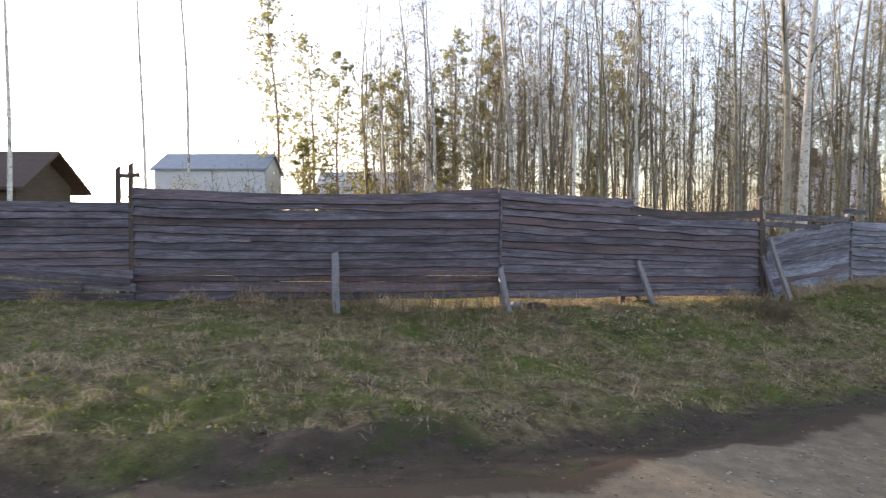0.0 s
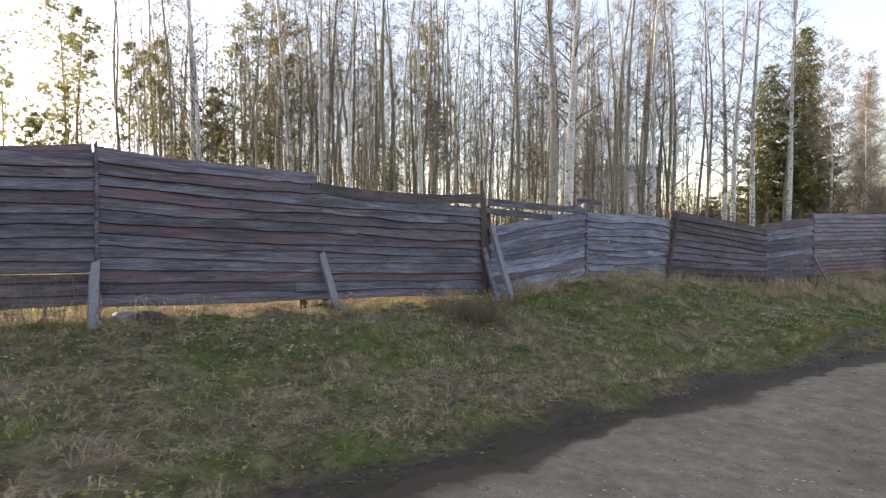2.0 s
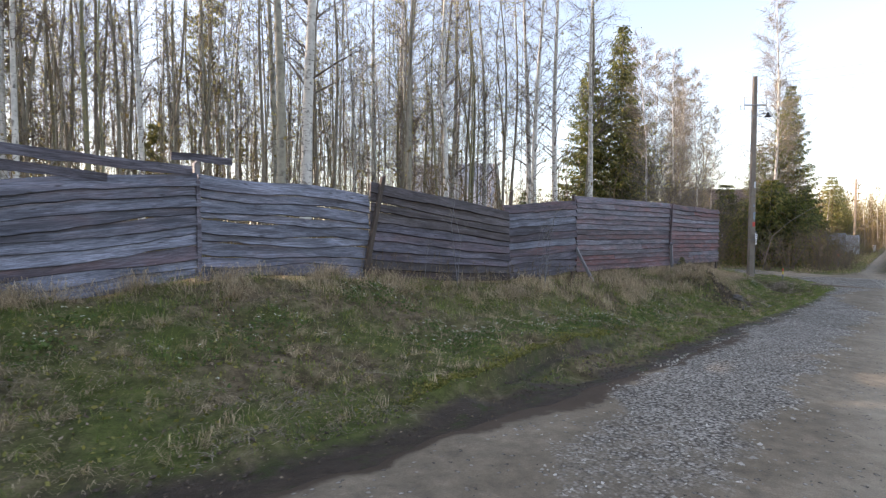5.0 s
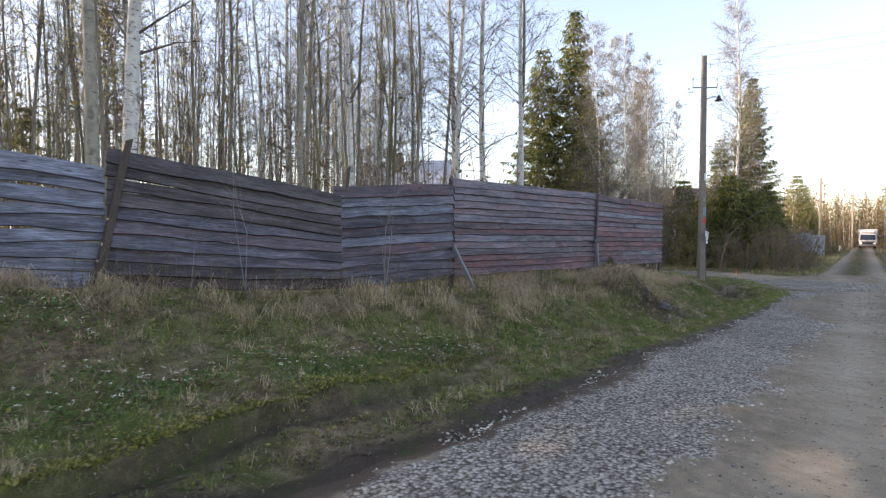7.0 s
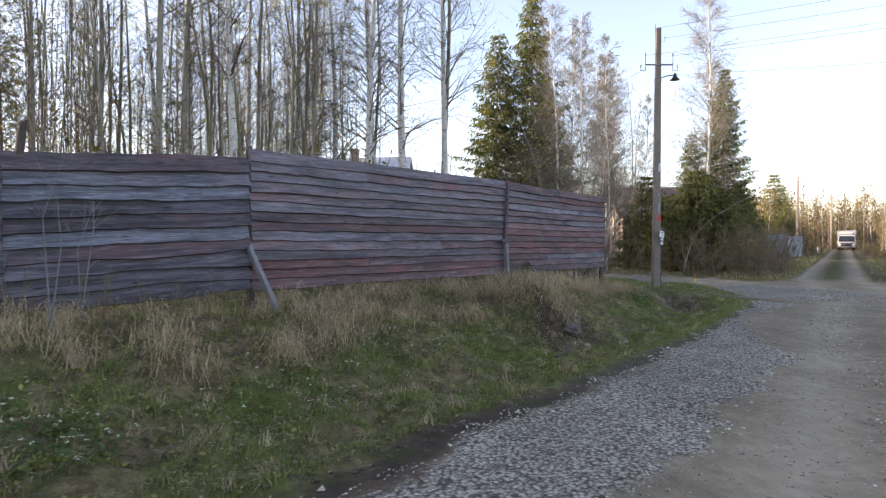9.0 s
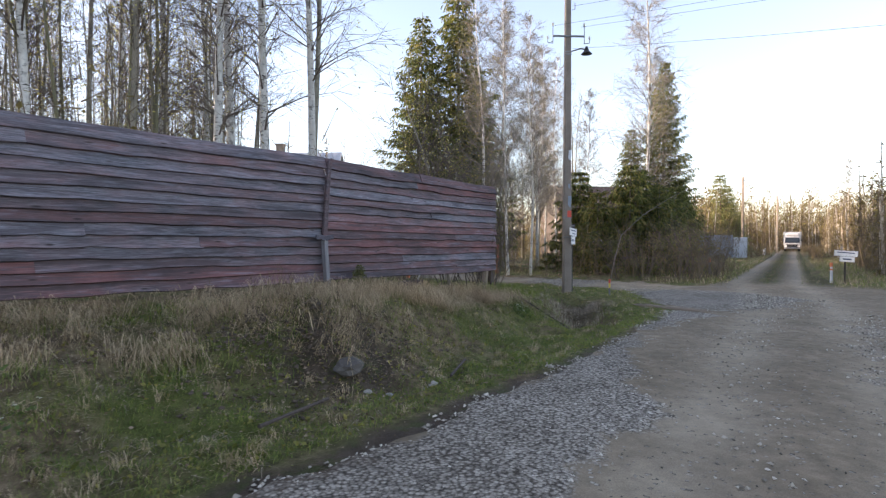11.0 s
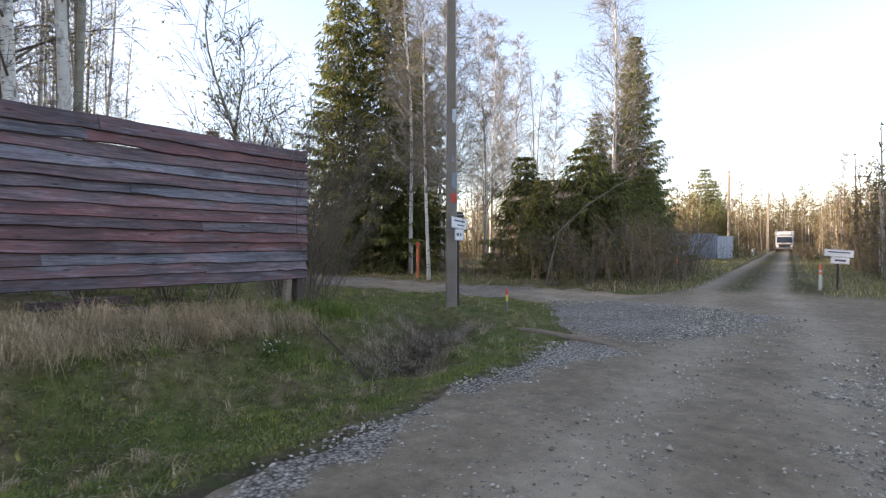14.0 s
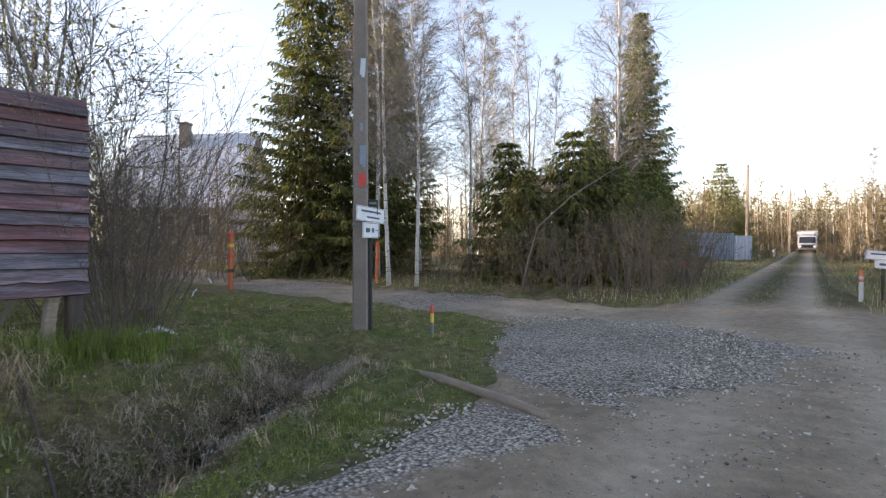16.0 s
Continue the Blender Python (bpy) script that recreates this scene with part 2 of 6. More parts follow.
MAT = {
    "ground": ground_material("soil_and_moss"),
    "road": road_material("gravel_road"),
    "stone": island_stone("crushed_stone"),
    "trodden_stone": island_stone("trodden_stone", 0.55),
    "grey": plank_material("grey_boards", [(0.018, 0.016, 0.022), (0.096, 0.088, 0.11), (0.27, 0.258, 0.31)], (0.125, 0.062, 0.060), 0.20),
    "red": plank_material("red_boards", [(0.032, 0.027, 0.034), (0.14, 0.122, 0.14), (0.32, 0.30, 0.335)], (0.185, 0.07, 0.066), 0.44),
    "worn": plank_material("worn_grey_boards", [(0.030, 0.028, 0.036), (0.135, 0.132, 0.158), (0.33, 0.328, 0.375)], (0.165, 0.078, 0.076), 0.36),
    # bluer copy of the grey boards, blue skylight put into the colour
    "bleached": plank_material("skylit_blue_boards", [(0.024, 0.025, 0.034), (0.135, 0.142, 0.182), (0.36, 0.375, 0.45)], (0.11, 0.065, 0.065), 0.08),
    "dark": plank_material("dark_boards", [(0.022, 0.017, 0.017), (0.068, 0.056, 0.056), (0.16, 0.145, 0.155)], (0.095, 0.05, 0.042), 0.20),
    "brown_post": plain("dark_brown_wood", (0.035, 0.026, 0.022), (0.09, 0.068, 0.055), stretch=(6, 6, 0.6)),
    "pale_post": plain("bleached_wood", (0.10, 0.098, 0.107), (0.25, 0.245, 0.26), stretch=(8, 8, 0.7)),
    "old_beam": plain("muddy_brown_wood", (0.14, 0.11, 0.08), (0.31, 0.25, 0.19), stretch=(0.7, 8, 8)),
    "birch": birch_bark("birch_bark"),
    "bark": plain("grey_bark", (0.105, 0.09, 0.068), (0.32, 0.28, 0.21), scale=2.0, fine=18.0, stretch=(3, 3, 0.8), random_mix=0.35, other=(0.21, 0.20, 0.12)),
    "aspen": birch_bark("aspen_bark", (0.13, 0.12, 0.09), (0.34, 0.32, 0.25), 0.62),
    "pine": plain("pine_bark", (0.12, 0.08, 0.05), (0.30, 0.19, 0.11), scale=2.0, fine=16.0, stretch=(3, 3, 0.8)),
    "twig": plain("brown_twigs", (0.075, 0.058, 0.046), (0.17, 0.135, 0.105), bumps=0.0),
    # paler copy of twig: sunlight on the lane birches put into the colour
    "lit_twig": plain("pale_lit_twigs", (0.13, 0.115, 0.095), (0.27, 0.242, 0.205), bumps=0.0),
    "leaf": thin("young_leaves", [(0.0, (0.28, 0.24, 0.08)), (0.5, (0.42, 0.39, 0.12)), (1.0, (0.55, 0.52, 0.17))], 0.65),
    "far_twig": plain("golden_brown_twigs", (0.10, 0.073, 0.044), (0.20, 0.15, 0.09), bumps=0.0),
    "far_leaf": thin("budding_leaves", [(0.0, (0.15, 0.12, 0.045)), (1.0, (0.26, 0.215, 0.08))], 0.5),
    "far_trunk": plain("pale_trunks", (0.30, 0.26, 0.20), (0.52, 0.46, 0.37), bumps=0.1),
    "spruce": thin("spruce_needles", [(0.0, (0.05, 0.07, 0.022)), (0.5, (0.125, 0.15, 0.038)), (0.8, (0.22, 0.23, 0.06)), (1.0, (0.30, 0.25, 0.08))], 0.5),
    "pine_needle": thin("pine_needles", [(0.0, (0.14, 0.155, 0.06)), (0.6, (0.24, 0.25, 0.10)), (1.0, (0.36, 0.34, 0.14))], 0.6),
    "grass": thin("green_grass", [(0.0, (0.07, 0.115, 0.018)), (0.5, (0.17, 0.235, 0.045)), (1.0, (0.32, 0.35, 0.085))], 0.4),
    "straw": thin("dry_grass", [(0.0, (0.20, 0.145, 0.085)), (0.5, (0.48, 0.375, 0.24)), (1.0, (0.74, 0.61, 0.42))], 0.35),
    "hay": thin("flattened_hay", [(0.0, (0.16, 0.13, 0.095)), (0.5, (0.34, 0.285, 0.215)), (1.0, (0.55, 0.48, 0.38))], 0.2),
    "litter": thin("dead_leaves", [(0.0, (0.09, 0.058, 0.036)), (0.5, (0.20, 0.142, 0.092)), (1.0, (0.36, 0.285, 0.20))], 0.15),
    "moss": thin("moss_leaves", [(0.0, (0.10, 0.11, 0.02)), (0.5, (0.20, 0.20, 0.042)), (1.0, (0.34, 0.30, 0.08))], 0.3),
    "petal": thin("white_petals", [(0.0, (0.62, 0.62, 0.52)), (1.0, (0.8, 0.79, 0.70))], 0.3),
    "herb": thin("herb_leaves", [(0.0, (0.06, 0.10, 0.022)), (1.0, (0.14, 0.20, 0.05))], 0.4),
    "clod": plain("dark_soil", (0.05, 0.037, 0.026), (0.14, 0.105, 0.072), scale=9.0, fine=60.0, bumps=0.8, dist=0.02),
    "pale_stone": plain("pale_limestone", (0.20, 0.185, 0.16), (0.42, 0.40, 0.36), scale=8.0, fine=60.0),
    "old_concrete": plain("soiled_concrete", (0.05, 0.043, 0.036), (0.12, 0.108, 0.095), scale=5.0, fine=50.0, bumps=0.6),
    "concrete": plain("weathered_concrete", (0.14, 0.115, 0.095), (0.27, 0.232, 0.195), scale=1.5, fine=50.0),
    "white_paint": plain("white_paint", (0.6, 0.6, 0.6), (0.8, 0.8, 0.8), rough=0.45, bumps=0.05),
    "dull_white": plain("road_dusty_white", (0.34, 0.34, 0.34), (0.46, 0.46, 0.46), rough=0.5, bumps=0.05),
    "light_sheet": plain("pale_blue_sheet", (0.45, 0.50, 0.55), (0.58, 0.62, 0.66), rough=0.4, bumps=0.05),
    "blue_sheet": plain("blue_grey_sheet", (0.16, 0.20, 0.25), (0.26, 0.31, 0.37), rough=0.45, bumps=0.08),
    "roof_metal": plain("galvanised_roof", (0.45, 0.45, 0.46), (0.66, 0.66, 0.67), rough=0.4, metal=0.6, bumps=0.1),
    "roof_brown": plain("brown_roof", (0.055, 0.035, 0.03), (0.11, 0.075, 0.06)),
    "wall_wood": plain("brown_log_wall", (0.06, 0.045, 0.035), (0.13, 0.10, 0.075), stretch=(0.5, 0.5, 6)),
    "wall_pale": plain("pale_plaster", (0.45, 0.43, 0.38), (0.62, 0.6, 0.55)),
    "black": plain("black_plastic", (0.012, 0.012, 0.013), (0.03, 0.03, 0.032), rough=0.5),
    "steel": plain("dull_steel", (0.16, 0.16, 0.165), (0.28, 0.28, 0.28), rough=0.5, metal=0.7),
    "orange": plain("orange_paint", (0.40, 0.10, 0.035), (0.56, 0.17, 0.06), rough=0.6),
    "red_paint": plain("faded_red_paint", (0.5, 0.05, 0.03), (0.7, 0.12, 0.08), rough=0.7),
    "yellow": plain("yellow_paint", (0.6, 0.42, 0.05), (0.75, 0.55, 0.1), rough=0.6),
    "sign_blue": plain("sign_lettering", (0.05, 0.07, 0.12), (0.08, 0.10, 0.16), rough=0.5),
    "rubber": plain("tyre_rubber", (0.012, 0.012, 0.012), (0.03, 0.03, 0.03)),
    "ceramic": plain("white_porcelain", (0.6, 0.58, 0.55), (0.75, 0.73, 0.7), rough=0.2, bumps=0.0),
}
_m, _t, _p = nodes_of("dark_glass")
_p.inputs["Base Color"].default_value, _p.inputs["Roughness"].default_value = (0.02, 0.025, 0.03, 1), 0.05
MAT["glass"] = _m
_m, _t, _p = nodes_of("still_water")
_p.inputs["Base Color"].default_value, _p.inputs["Roughness"].default_value = (0.012, 0.011, 0.008, 1), 0.04
MAT["water"] = _m

# ---- mesh helpers ----


class Shape:
    """Vertices and faces gathered piece by piece."""

    def __init__(self):
        self.v, self.f, self.m = [], [], []

    def face(self, ids, mat=0):
        self.f.append(ids)
        self.m.append(mat)

    def ribbon(self, a, b, w, side, mat=0, tip=0.3):
        """A narrow tapered strip from a to b."""
        n = len(self.v)
        s = side * w * 0.5
        self.v += [a - s, a + s, b + s * tip, b - s * tip]
        self.face((n, n + 1, n + 2, n + 3), mat)

    def kite(self, a, b, w, side, mat=0):
        n = len(self.v)
        mid = a.lerp(b, 0.45)
        self.v += [a, mid + side * w * 0.5, b, mid - side * w * 0.5]
        self.face((n, n + 1, n + 2, n + 3), mat)

    def tube(self, path, radii, sides=6, mat=0, cap=True):
        n = len(self.v)
        for i, (p, r) in enumerate(zip(path, radii)):
            d = (path[min(i + 1, len(path) - 1)] - path[max(i - 1, 0)]).normalized()
            x = d.orthogonal().normalized() if abs(d.z) < 0.9 else Vector((1, 0, 0)).cross(d).normalized()
            y = d.cross(x)
            for k in range(sides):
                a = 2 * math.pi * k / sides
                self.v.append(p + (x * math.cos(a) + y * math.sin(a)) * r)
        for i in range(len(path) - 1):
            for k in range(sides):
                k2 = (k + 1) % sides
                self.face((n + i * sides + k, n + i * sides + k2, n + (i + 1) * sides + k2, n + (i + 1) * sides + k), mat)
        if cap:
            self.face(tuple(n + k for k in reversed(range(sides))), mat)
            self.face(tuple(n + (len(path) - 1) * sides + k for k in range(sides)), mat)

    def box(self, centre, size, mat=0, m=None, bevel=0.0):
        """A box, its long edges chamfered where bevel is given."""
        c, (hx, hy, hz) = Vector(centre), [k / 2 for k in size]
        n = len(self.v)
        b = min(bevel, hx * 0.8, hy * 0.8, hz * 0.8)
        if b <= 0:
            pts = [Vector((x, y, z)) for z in (-hz, hz) for x, y in ((-hx, -hy), (hx, -hy), (hx, hy), (-hx, hy))]
            faces = [(3, 2, 1, 0), (4, 5, 6, 7), (0, 1, 5, 4), (1, 2, 6, 5), (2, 3, 7, 6), (3, 0, 4, 7)]
        else:
            ring = [(-hx + b, -hy), (hx - b, -hy), (hx, -hy + b), (hx, hy - b), (hx - b, hy), (-hx + b, hy), (-hx, hy - b), (-hx, -hy + b)]
            inner = [(-hx + b, -hy + b), (hx - b, -hy + b), (hx - b, -hy + b), (hx - b, hy - b), (hx - b, hy - b), (-hx + b, hy - b), (-hx + b, hy - b), (-hx + b, -hy + b)]
            pts = [Vector((x, y, -hz)) for x, y in inner] + [Vector((x, y, -hz + b)) for x, y in ring] + [Vector((x, y, hz - b)) for x, y in ring] + [Vector((x, y, hz)) for x, y in inner]
            faces = [tuple(8 * r + k for k in (i, (i + 1) % 8)) + tuple(8 * (r + 1) + k for k in ((i + 1) % 8, i)) for r in range(3) for i in range(8)]
            faces += [(6, 4, 2, 0), (24, 26, 28, 30)]
        self.v += [(m @ (q + c)) if m else q + c for q in pts]
        for q in faces:
            self.face(tuple(n + i for i in q), mat)

    def mesh(self, name, mats, smooth=False):
        me = bpy.data.meshes.new(name)
        me.from_pydata([tuple(q) for q in self.v], [], self.f)
        for k in mats:
            me.materials.append(MAT[k])
        if len(mats) > 1:
            me.polygons.foreach_set("material_index", self.m)
        if smooth:
            me.polygons.foreach_set("use_smooth", [True] * len(me.polygons))
        me.update()
        return me


def part(name, shape, mats, parent, label="", smooth=False, at=None):
    """One mesh object, under a thing or a part."""
    mats = [mats] if isinstance(mats, str) else mats
    ob = new(name, shape if isinstance(shape, bpy.types.Mesh) else shape.mesh(name, mats, smooth))
    ob.parent = parent
    if at is not None:
        ob.matrix_basis = at
    if label:
        ob["label"] = label
    return ob


def thing(name, label, category, m=None, group="", kind=""):
    ob = new(name)
    ob.empty_display_size = 0.2
    ob.matrix_basis = m if m is not None else Matrix()
    return tagged(ob, label, category, group, kind)


def soup(name, verts, faces, mats, label, category, kind="stuff", index=None, colours=None, smooth=False):
    """A mesh from arrays, for what nobody could count."""
    me = bpy.data.meshes.new(name)
    verts, faces = np.asarray(verts, dtype=np.float32), np.asarray(faces, dtype=np.int32)
    k = faces.shape[1]
    me.vertices.add(len(verts))
    me.vertices.foreach_set("co", verts.ravel())
    me.loops.add(faces.size)
    me.loops.foreach_set("vertex_index", faces.ravel())
    me.polygons.add(len(faces))
    me.polygons.foreach_set("loop_start", np.arange(0, faces.size, k, dtype=np.int32))
    for q in mats:
        me.materials.append(MAT[q])
    if index is not None:
        me.polygons.foreach_set("material_index", np.asarray(index, dtype=np.int32))
    me.polygons.foreach_set("use_smooth", np.full(len(faces), smooth))
    me.update(calc_edges=True)
    if colours is not None:
        ca = me.color_attributes.new("surf", "FLOAT_COLOR", "POINT")
        ca.data.foreach_set("color", np.asarray(colours, dtype=np.float32).ravel())
    return tagged(new(name, me), label, category, "", kind)


# ---- plan: s runs along the road, d to its left ----
UX, UY = 0.923, 0.385
ROAD_S = [-60, -10, 0, 3.2, 5.3, 7.4, 8.5, 13.7, 18.8, 23.7, 28, 32.4, 60, 110, 200]
ROAD_Z = [1.2, 0.6, 0, -.32, -.54, -.71, -.8, -1.07, -1.2, -1.35, -1.45, -1.51, -1.72, -1.8, -1.5]
FOOT_S = [-60, -8, -1, 2, 5, 8, 11.5, 14.7, 17.7, 20, 23, 25, 29.4, 32, 35, 38, 45, 110]
FOOT_Z = [0.8, 0.25, 0.0, -.1, -.2, -.27, -.36, -.18, -.34, -.55, -.68, -.66, -.82, -1.0, -1.2, -1.48, -1.56, -1.8]
FENCE_S = [-60, -9.0, -1.4, 5.1, 11.5, 14.7, 17.8, 21.4, 23.3, 29.4, 35.3, 45]
FENCE_D = [16, 14.5, 11.9, 9.5, 8.8, 8.8, 8.6, 7.1, 7.1, 6.8, 6.7, 6.5]
EDGE_S = [-60, 0, 2, 4.2, 6, 10, 13, 16, 18, 23, 26, 31, 34, 36.5, 38, 39.5, 41, 45.5, 47, 52, 64, 90, 200]
EDGE_D = [3.4, 3.25, 3.2, 3.42, 3.9, 4.05, 3.92, 3.65, 3.36, 3.22, 2.95, 2.72, 2.75, 2.6, 3.2, 3.9, 4.6, 3.3, 3.0, 2.9, 2.9, 2.5, 2.0]
SOIL_S, SOIL_W = [-20, 0, 2.5, 5, 9, 14, 18, 22, 27, 33, 40], [0.9, 1.0, 0.95, 0.7, 0.62, 0.72, 0.55, 0.42, 0.32, 0.14, 0.08]
DITCH = (34.3, 4.05, 37.2, 5.25)


def xy(s, d):
    return UX * s - UY * d, UY * s + UX * d


def sd(x, y):
    return UX * x + UY * y, -UY * x + UX * y


def smooth01(t):
    t = np.clip(t, 0, 1)
    return t * t * (3 - 2 * t)


def in_ditch(s, d):
    """Nearness to the wet ditch below the fence's end, 1 along its bottom and 0 on its banks."""
    s0, d0, s1, d1 = DITCH
    ln = math.hypot(s1 - s0, d1 - d0)
    ux, uy = (s1 - s0) / ln, (d1 - d0) / ln
    u, v = (s - s0) * ux + (d - d0) * uy, -(s - s0) * uy + (d - d0) * ux
    over = np.maximum(np.maximum(-u, u - ln), 0)
    return np.exp(-(over / 0.6) ** 2 - (v / 0.55) ** 2)


def gravel_cover(s, d):
    """Share of the road covered by loose crushed stone."""
    rag = 0.10 * np.sin(2.9 * s + 1.3 * d) + 0.07 * np.sin(7.1 * s - 4.3 * d) + 0.05 * np.sin(15 * s + 11 * d)
    left = np.interp(s, [9, 12, 15, 17, 18, 23, 26, 31, 34, 37], [2.2, 2.6, 3.1, 3.42, 3.44, 3.3, 3.04, 2.84, 2.86, 2.95])
    right = np.interp(s, [9, 17, 24, 27, 28, 29, 30, 31.5, 32.6, 33.8, 35, 36.4, 37.2], [1.6, 1.66, 1.5, 1.25, 1.1, 1.5, 1.85, 2.15, 2.35, 2.3, 2.0, 1.42, 2.8])
    band = smooth01((left + rag - d) / 0.26) * smooth01((d - right + 0.08 + rag) / 0.42) * smooth01((37.1 - s) / 0.5) * np.interp(s, [10, 13, 17], [0.0, 0.35, 1.0])
    j_left = np.interp(s, [36.9, 38.7, 40.5, 42.6, 43.6], [2.1, 3.5, 4.4, 5.2, 4.9])
    j_right = np.interp(s, [36.9, 37.5, 38.4, 41.4, 43.1, 43.6], [1.7, 1.15, 0.75, -0.3, 0.9, 3.5])
    spread = smooth01((j_left + 0.2 + rag - d) / 0.5) * smooth01((d - j_right + 0.35 + 2 * rag) / 0.9) * smooth01((s - 36.9 + 2 * rag) / 0.7) * smooth01((43.5 + rag - s) / 0.4)
    ridge_d = np.interp(s, [20, 26, 28.7, 31.1, 33.1, 36.3, 41], [0.2, 0.1, 0.5, 1.0, 0.95, 0.6, -0.5])
    ridge = 0.33 * np.exp(-((d - ridge_d + 2 * rag) / 0.28) ** 2) * np.interp(s, [14, 22, 40, 44], [0, 1, 1, 0])
    far_side = 0.55 * smooth01((-0.3 + 2 * rag - d) / 0.6) * np.interp(s, [22, 27, 36, 40], [0, 1, 1, 0])
    return np.clip(np.maximum(np.maximum(band, spread), np.maximum(ridge, far_side)), 0, 1)


def waves(s, d):
    a, b = s + 0.6 * np.sin(1.1 * d + 0.37 * s), d + 0.5 * np.sin(0.83 * s - 0.5 * d)
    tussock = 0.030 * np.sin(3.7 * a + 1.9 * b) * np.sin(4.4 * b - 1.3 * a) + 0.022 * np.sin(6.3 * a - 3.1 * b) * np.sin(5.9 * b + 2.2 * a)
    return tussock * (d > 3.4) * (d < 12) + 0.018 * np.sin(1.9 * a + 0.7 * b) * np.sin(1.3 * b - 0.4 * a) + 0.015 * np.sin(4.1 * a - 2.2 * b) * np.sin(3.3 * b + 1.1 * a) + 0.012 * np.sin(9.7 * a + 3 * b) * np.sin(8.1 * b - 2 * a)


def side_road(s, d):
    """How far inside the lane that turns off past the pole: 1 inside, 0 outside."""
    near = np.interp(d, [3, 5.5, 9.6, 13.8, 20.2, 32, 80], [41.0, 42.0, 42.3, 43.0, 44.2, 46.5, 58])
    far = np.interp(d, [3, 7, 11, 17, 27, 32, 80], [46.0, 45.6, 45.6, 47.2, 49.5, 50.5, 62])
    return smooth01((s - near + 0.3) / 0.6) * smooth01((far + 0.3 - s) / 0.6) * (d > 2.5)


def height(s, d):
    s, d = np.asarray(s, dtype=float), np.asarray(d, dtype=float)
    zr, zf = np.interp(s, ROAD_S, ROAD_Z), np.interp(s, FOOT_S, FOOT_Z)
    df = np.interp(s, FENCE_S, FENCE_D)
    e = np.interp(s, EDGE_S, EDGE_D)
    start = e + np.interp(s, [0, 20, 26, 40], [0.9, 0.9, 0.9, 0.5])
    t = smooth01((d - start) / np.maximum(df - start - 0.3, 0.5))
    z = zr + (zf - zr) * t
    bank = smooth01((d - e) / 0.9)
    z = z + waves(s, d) * (0.25 + 1.3 * bank * (d > e))
    z = z - np.interp(s, [14, 20, 26], [0.10, 0.06, 0.0]) * np.exp(-((d - e - 0.40) / 0.34) ** 2)
    clod = bank * smooth01((e + np.interp(s, SOIL_S, SOIL_W) + 0.35 - d) / 0.3)
    z = z + clod * (0.016 * np.sin(11 * d + 1.3 * np.sin(1.7 * s)) + 0.010 * np.sin(17 * s + 9 * d) * np.sin(13 * d - 5 * s))
    z = z + 0.17 * smooth01((d - 4.45 - 0.06 * np.sin(2.3 * s)) / 0.06) * smooth01((s - 14) / 2) * smooth01((21 - s) / 3) * smooth01((5.9 - d) / 1.3)
    heap = np.exp(-((s - 27.4) / 1.15) ** 2 - ((d - 5.1) / 0.72) ** 2)
    z = z + heap * (0.55 + 0.07 * np.sin(7.3 * s + 3 * d) * np.sin(8.9 * d - 2 * s) + 0.05 * np.sin(15 * s) * np.sin(13 * d))
    z = z + 0.18 * np.exp(-((s - 29.6) / 1.4) ** 2 - ((d - 5.7) / 0.7) ** 2)
    z = z - 0.44 * in_ditch(s, d)
    z = z - 0.15 * np.exp(-((s - 31.5) / 3.0) ** 2 - ((d - 4.3) / 0.7) ** 2)
    back = np.clip((d - df - 1.5) / 25, 0, 1)
    z = z + back * 0.15 * np.sin(0.5 * s) * np.sin(0.4 * d)
    return z


def gz(x, y):
    return float(height(*sd(x, y)))


def on_ground(x, y, dz=0.0, turn=0.0):
    return pose(x, y, gz(x, y) + dz, 0, 0, turn)


def lines(stops):
    """Grid lines from (from, to, step) stretches."""
    out = []
    for a, b, k in stops:
        out += list(np.arange(a, b, k))
    return np.array(out + [stops[-1][1]])


def grid(ss, dd):
    S, D = np.meshgrid(ss, dd, indexing="ij")
    n, k = S.shape
    i = np.arange(n * k).reshape(n, k)
    f = np.stack([i[:-1, :-1].ravel(), i[1:, :-1].ravel(), i[1:, 1:].ravel(), i[:-1, 1:].ravel()], axis=1)
    return S.ravel(), D.ravel(), f


# ---- ground and roads ----
gs, gd, gf = grid(lines([(-600, -100, 100), (-100, -20, 10), (-20, -8, 1), (-8, 44, 0.13), (44, 60, 0.5), (60, 130, 5), (130, 900, 110)]),
                  lines([(-700, -100, 100), (-100, -10, 8), (-10, 1, 1), (1, 2.4, 0.2), (2.4, 4.2, 0.09), (4.2, 4.7, 0.045), (4.7, 6.2, 0.09), (6.2, 9.4, 0.14), (9.4, 16, 0.4), (16, 60, 2), (60, 900, 120)]))
g_edge = np.interp(gs, EDGE_S, EDGE_D) + 0.05 * np.sin(2.3 * gs) + 0.04 * np.sin(5.1 * gs) + 0.03 * np.sin(11.3 * gs)
g_right = np.interp(gs, [-60, 30, 38, 43, 46.7, 52, 57, 200], [-5, -5, -9, -9, -2.7, -1.2, -0.6, -0.6])
on_road = smooth01((g_edge - 0.12 - gd) / 0.4) * smooth01((gd - g_right - 0.2) / 0.4)
lane = side_road(gs, gd)
gzv = height(gs, gd) - 0.06 * np.maximum(on_road, lane ** 3)
soil = np.interp(gs, SOIL_S, SOIL_W) * (1 + 0.17 * np.sin(1.7 * gs) + 0.10 * np.sin(4.3 * gs + 1))
mud = np.interp(gs, [30, 34], [1.0, 0.3]) * smooth01((g_edge + soil - gd) / 0.30) * smooth01((gd - g_edge + 0.5) / 0.3)
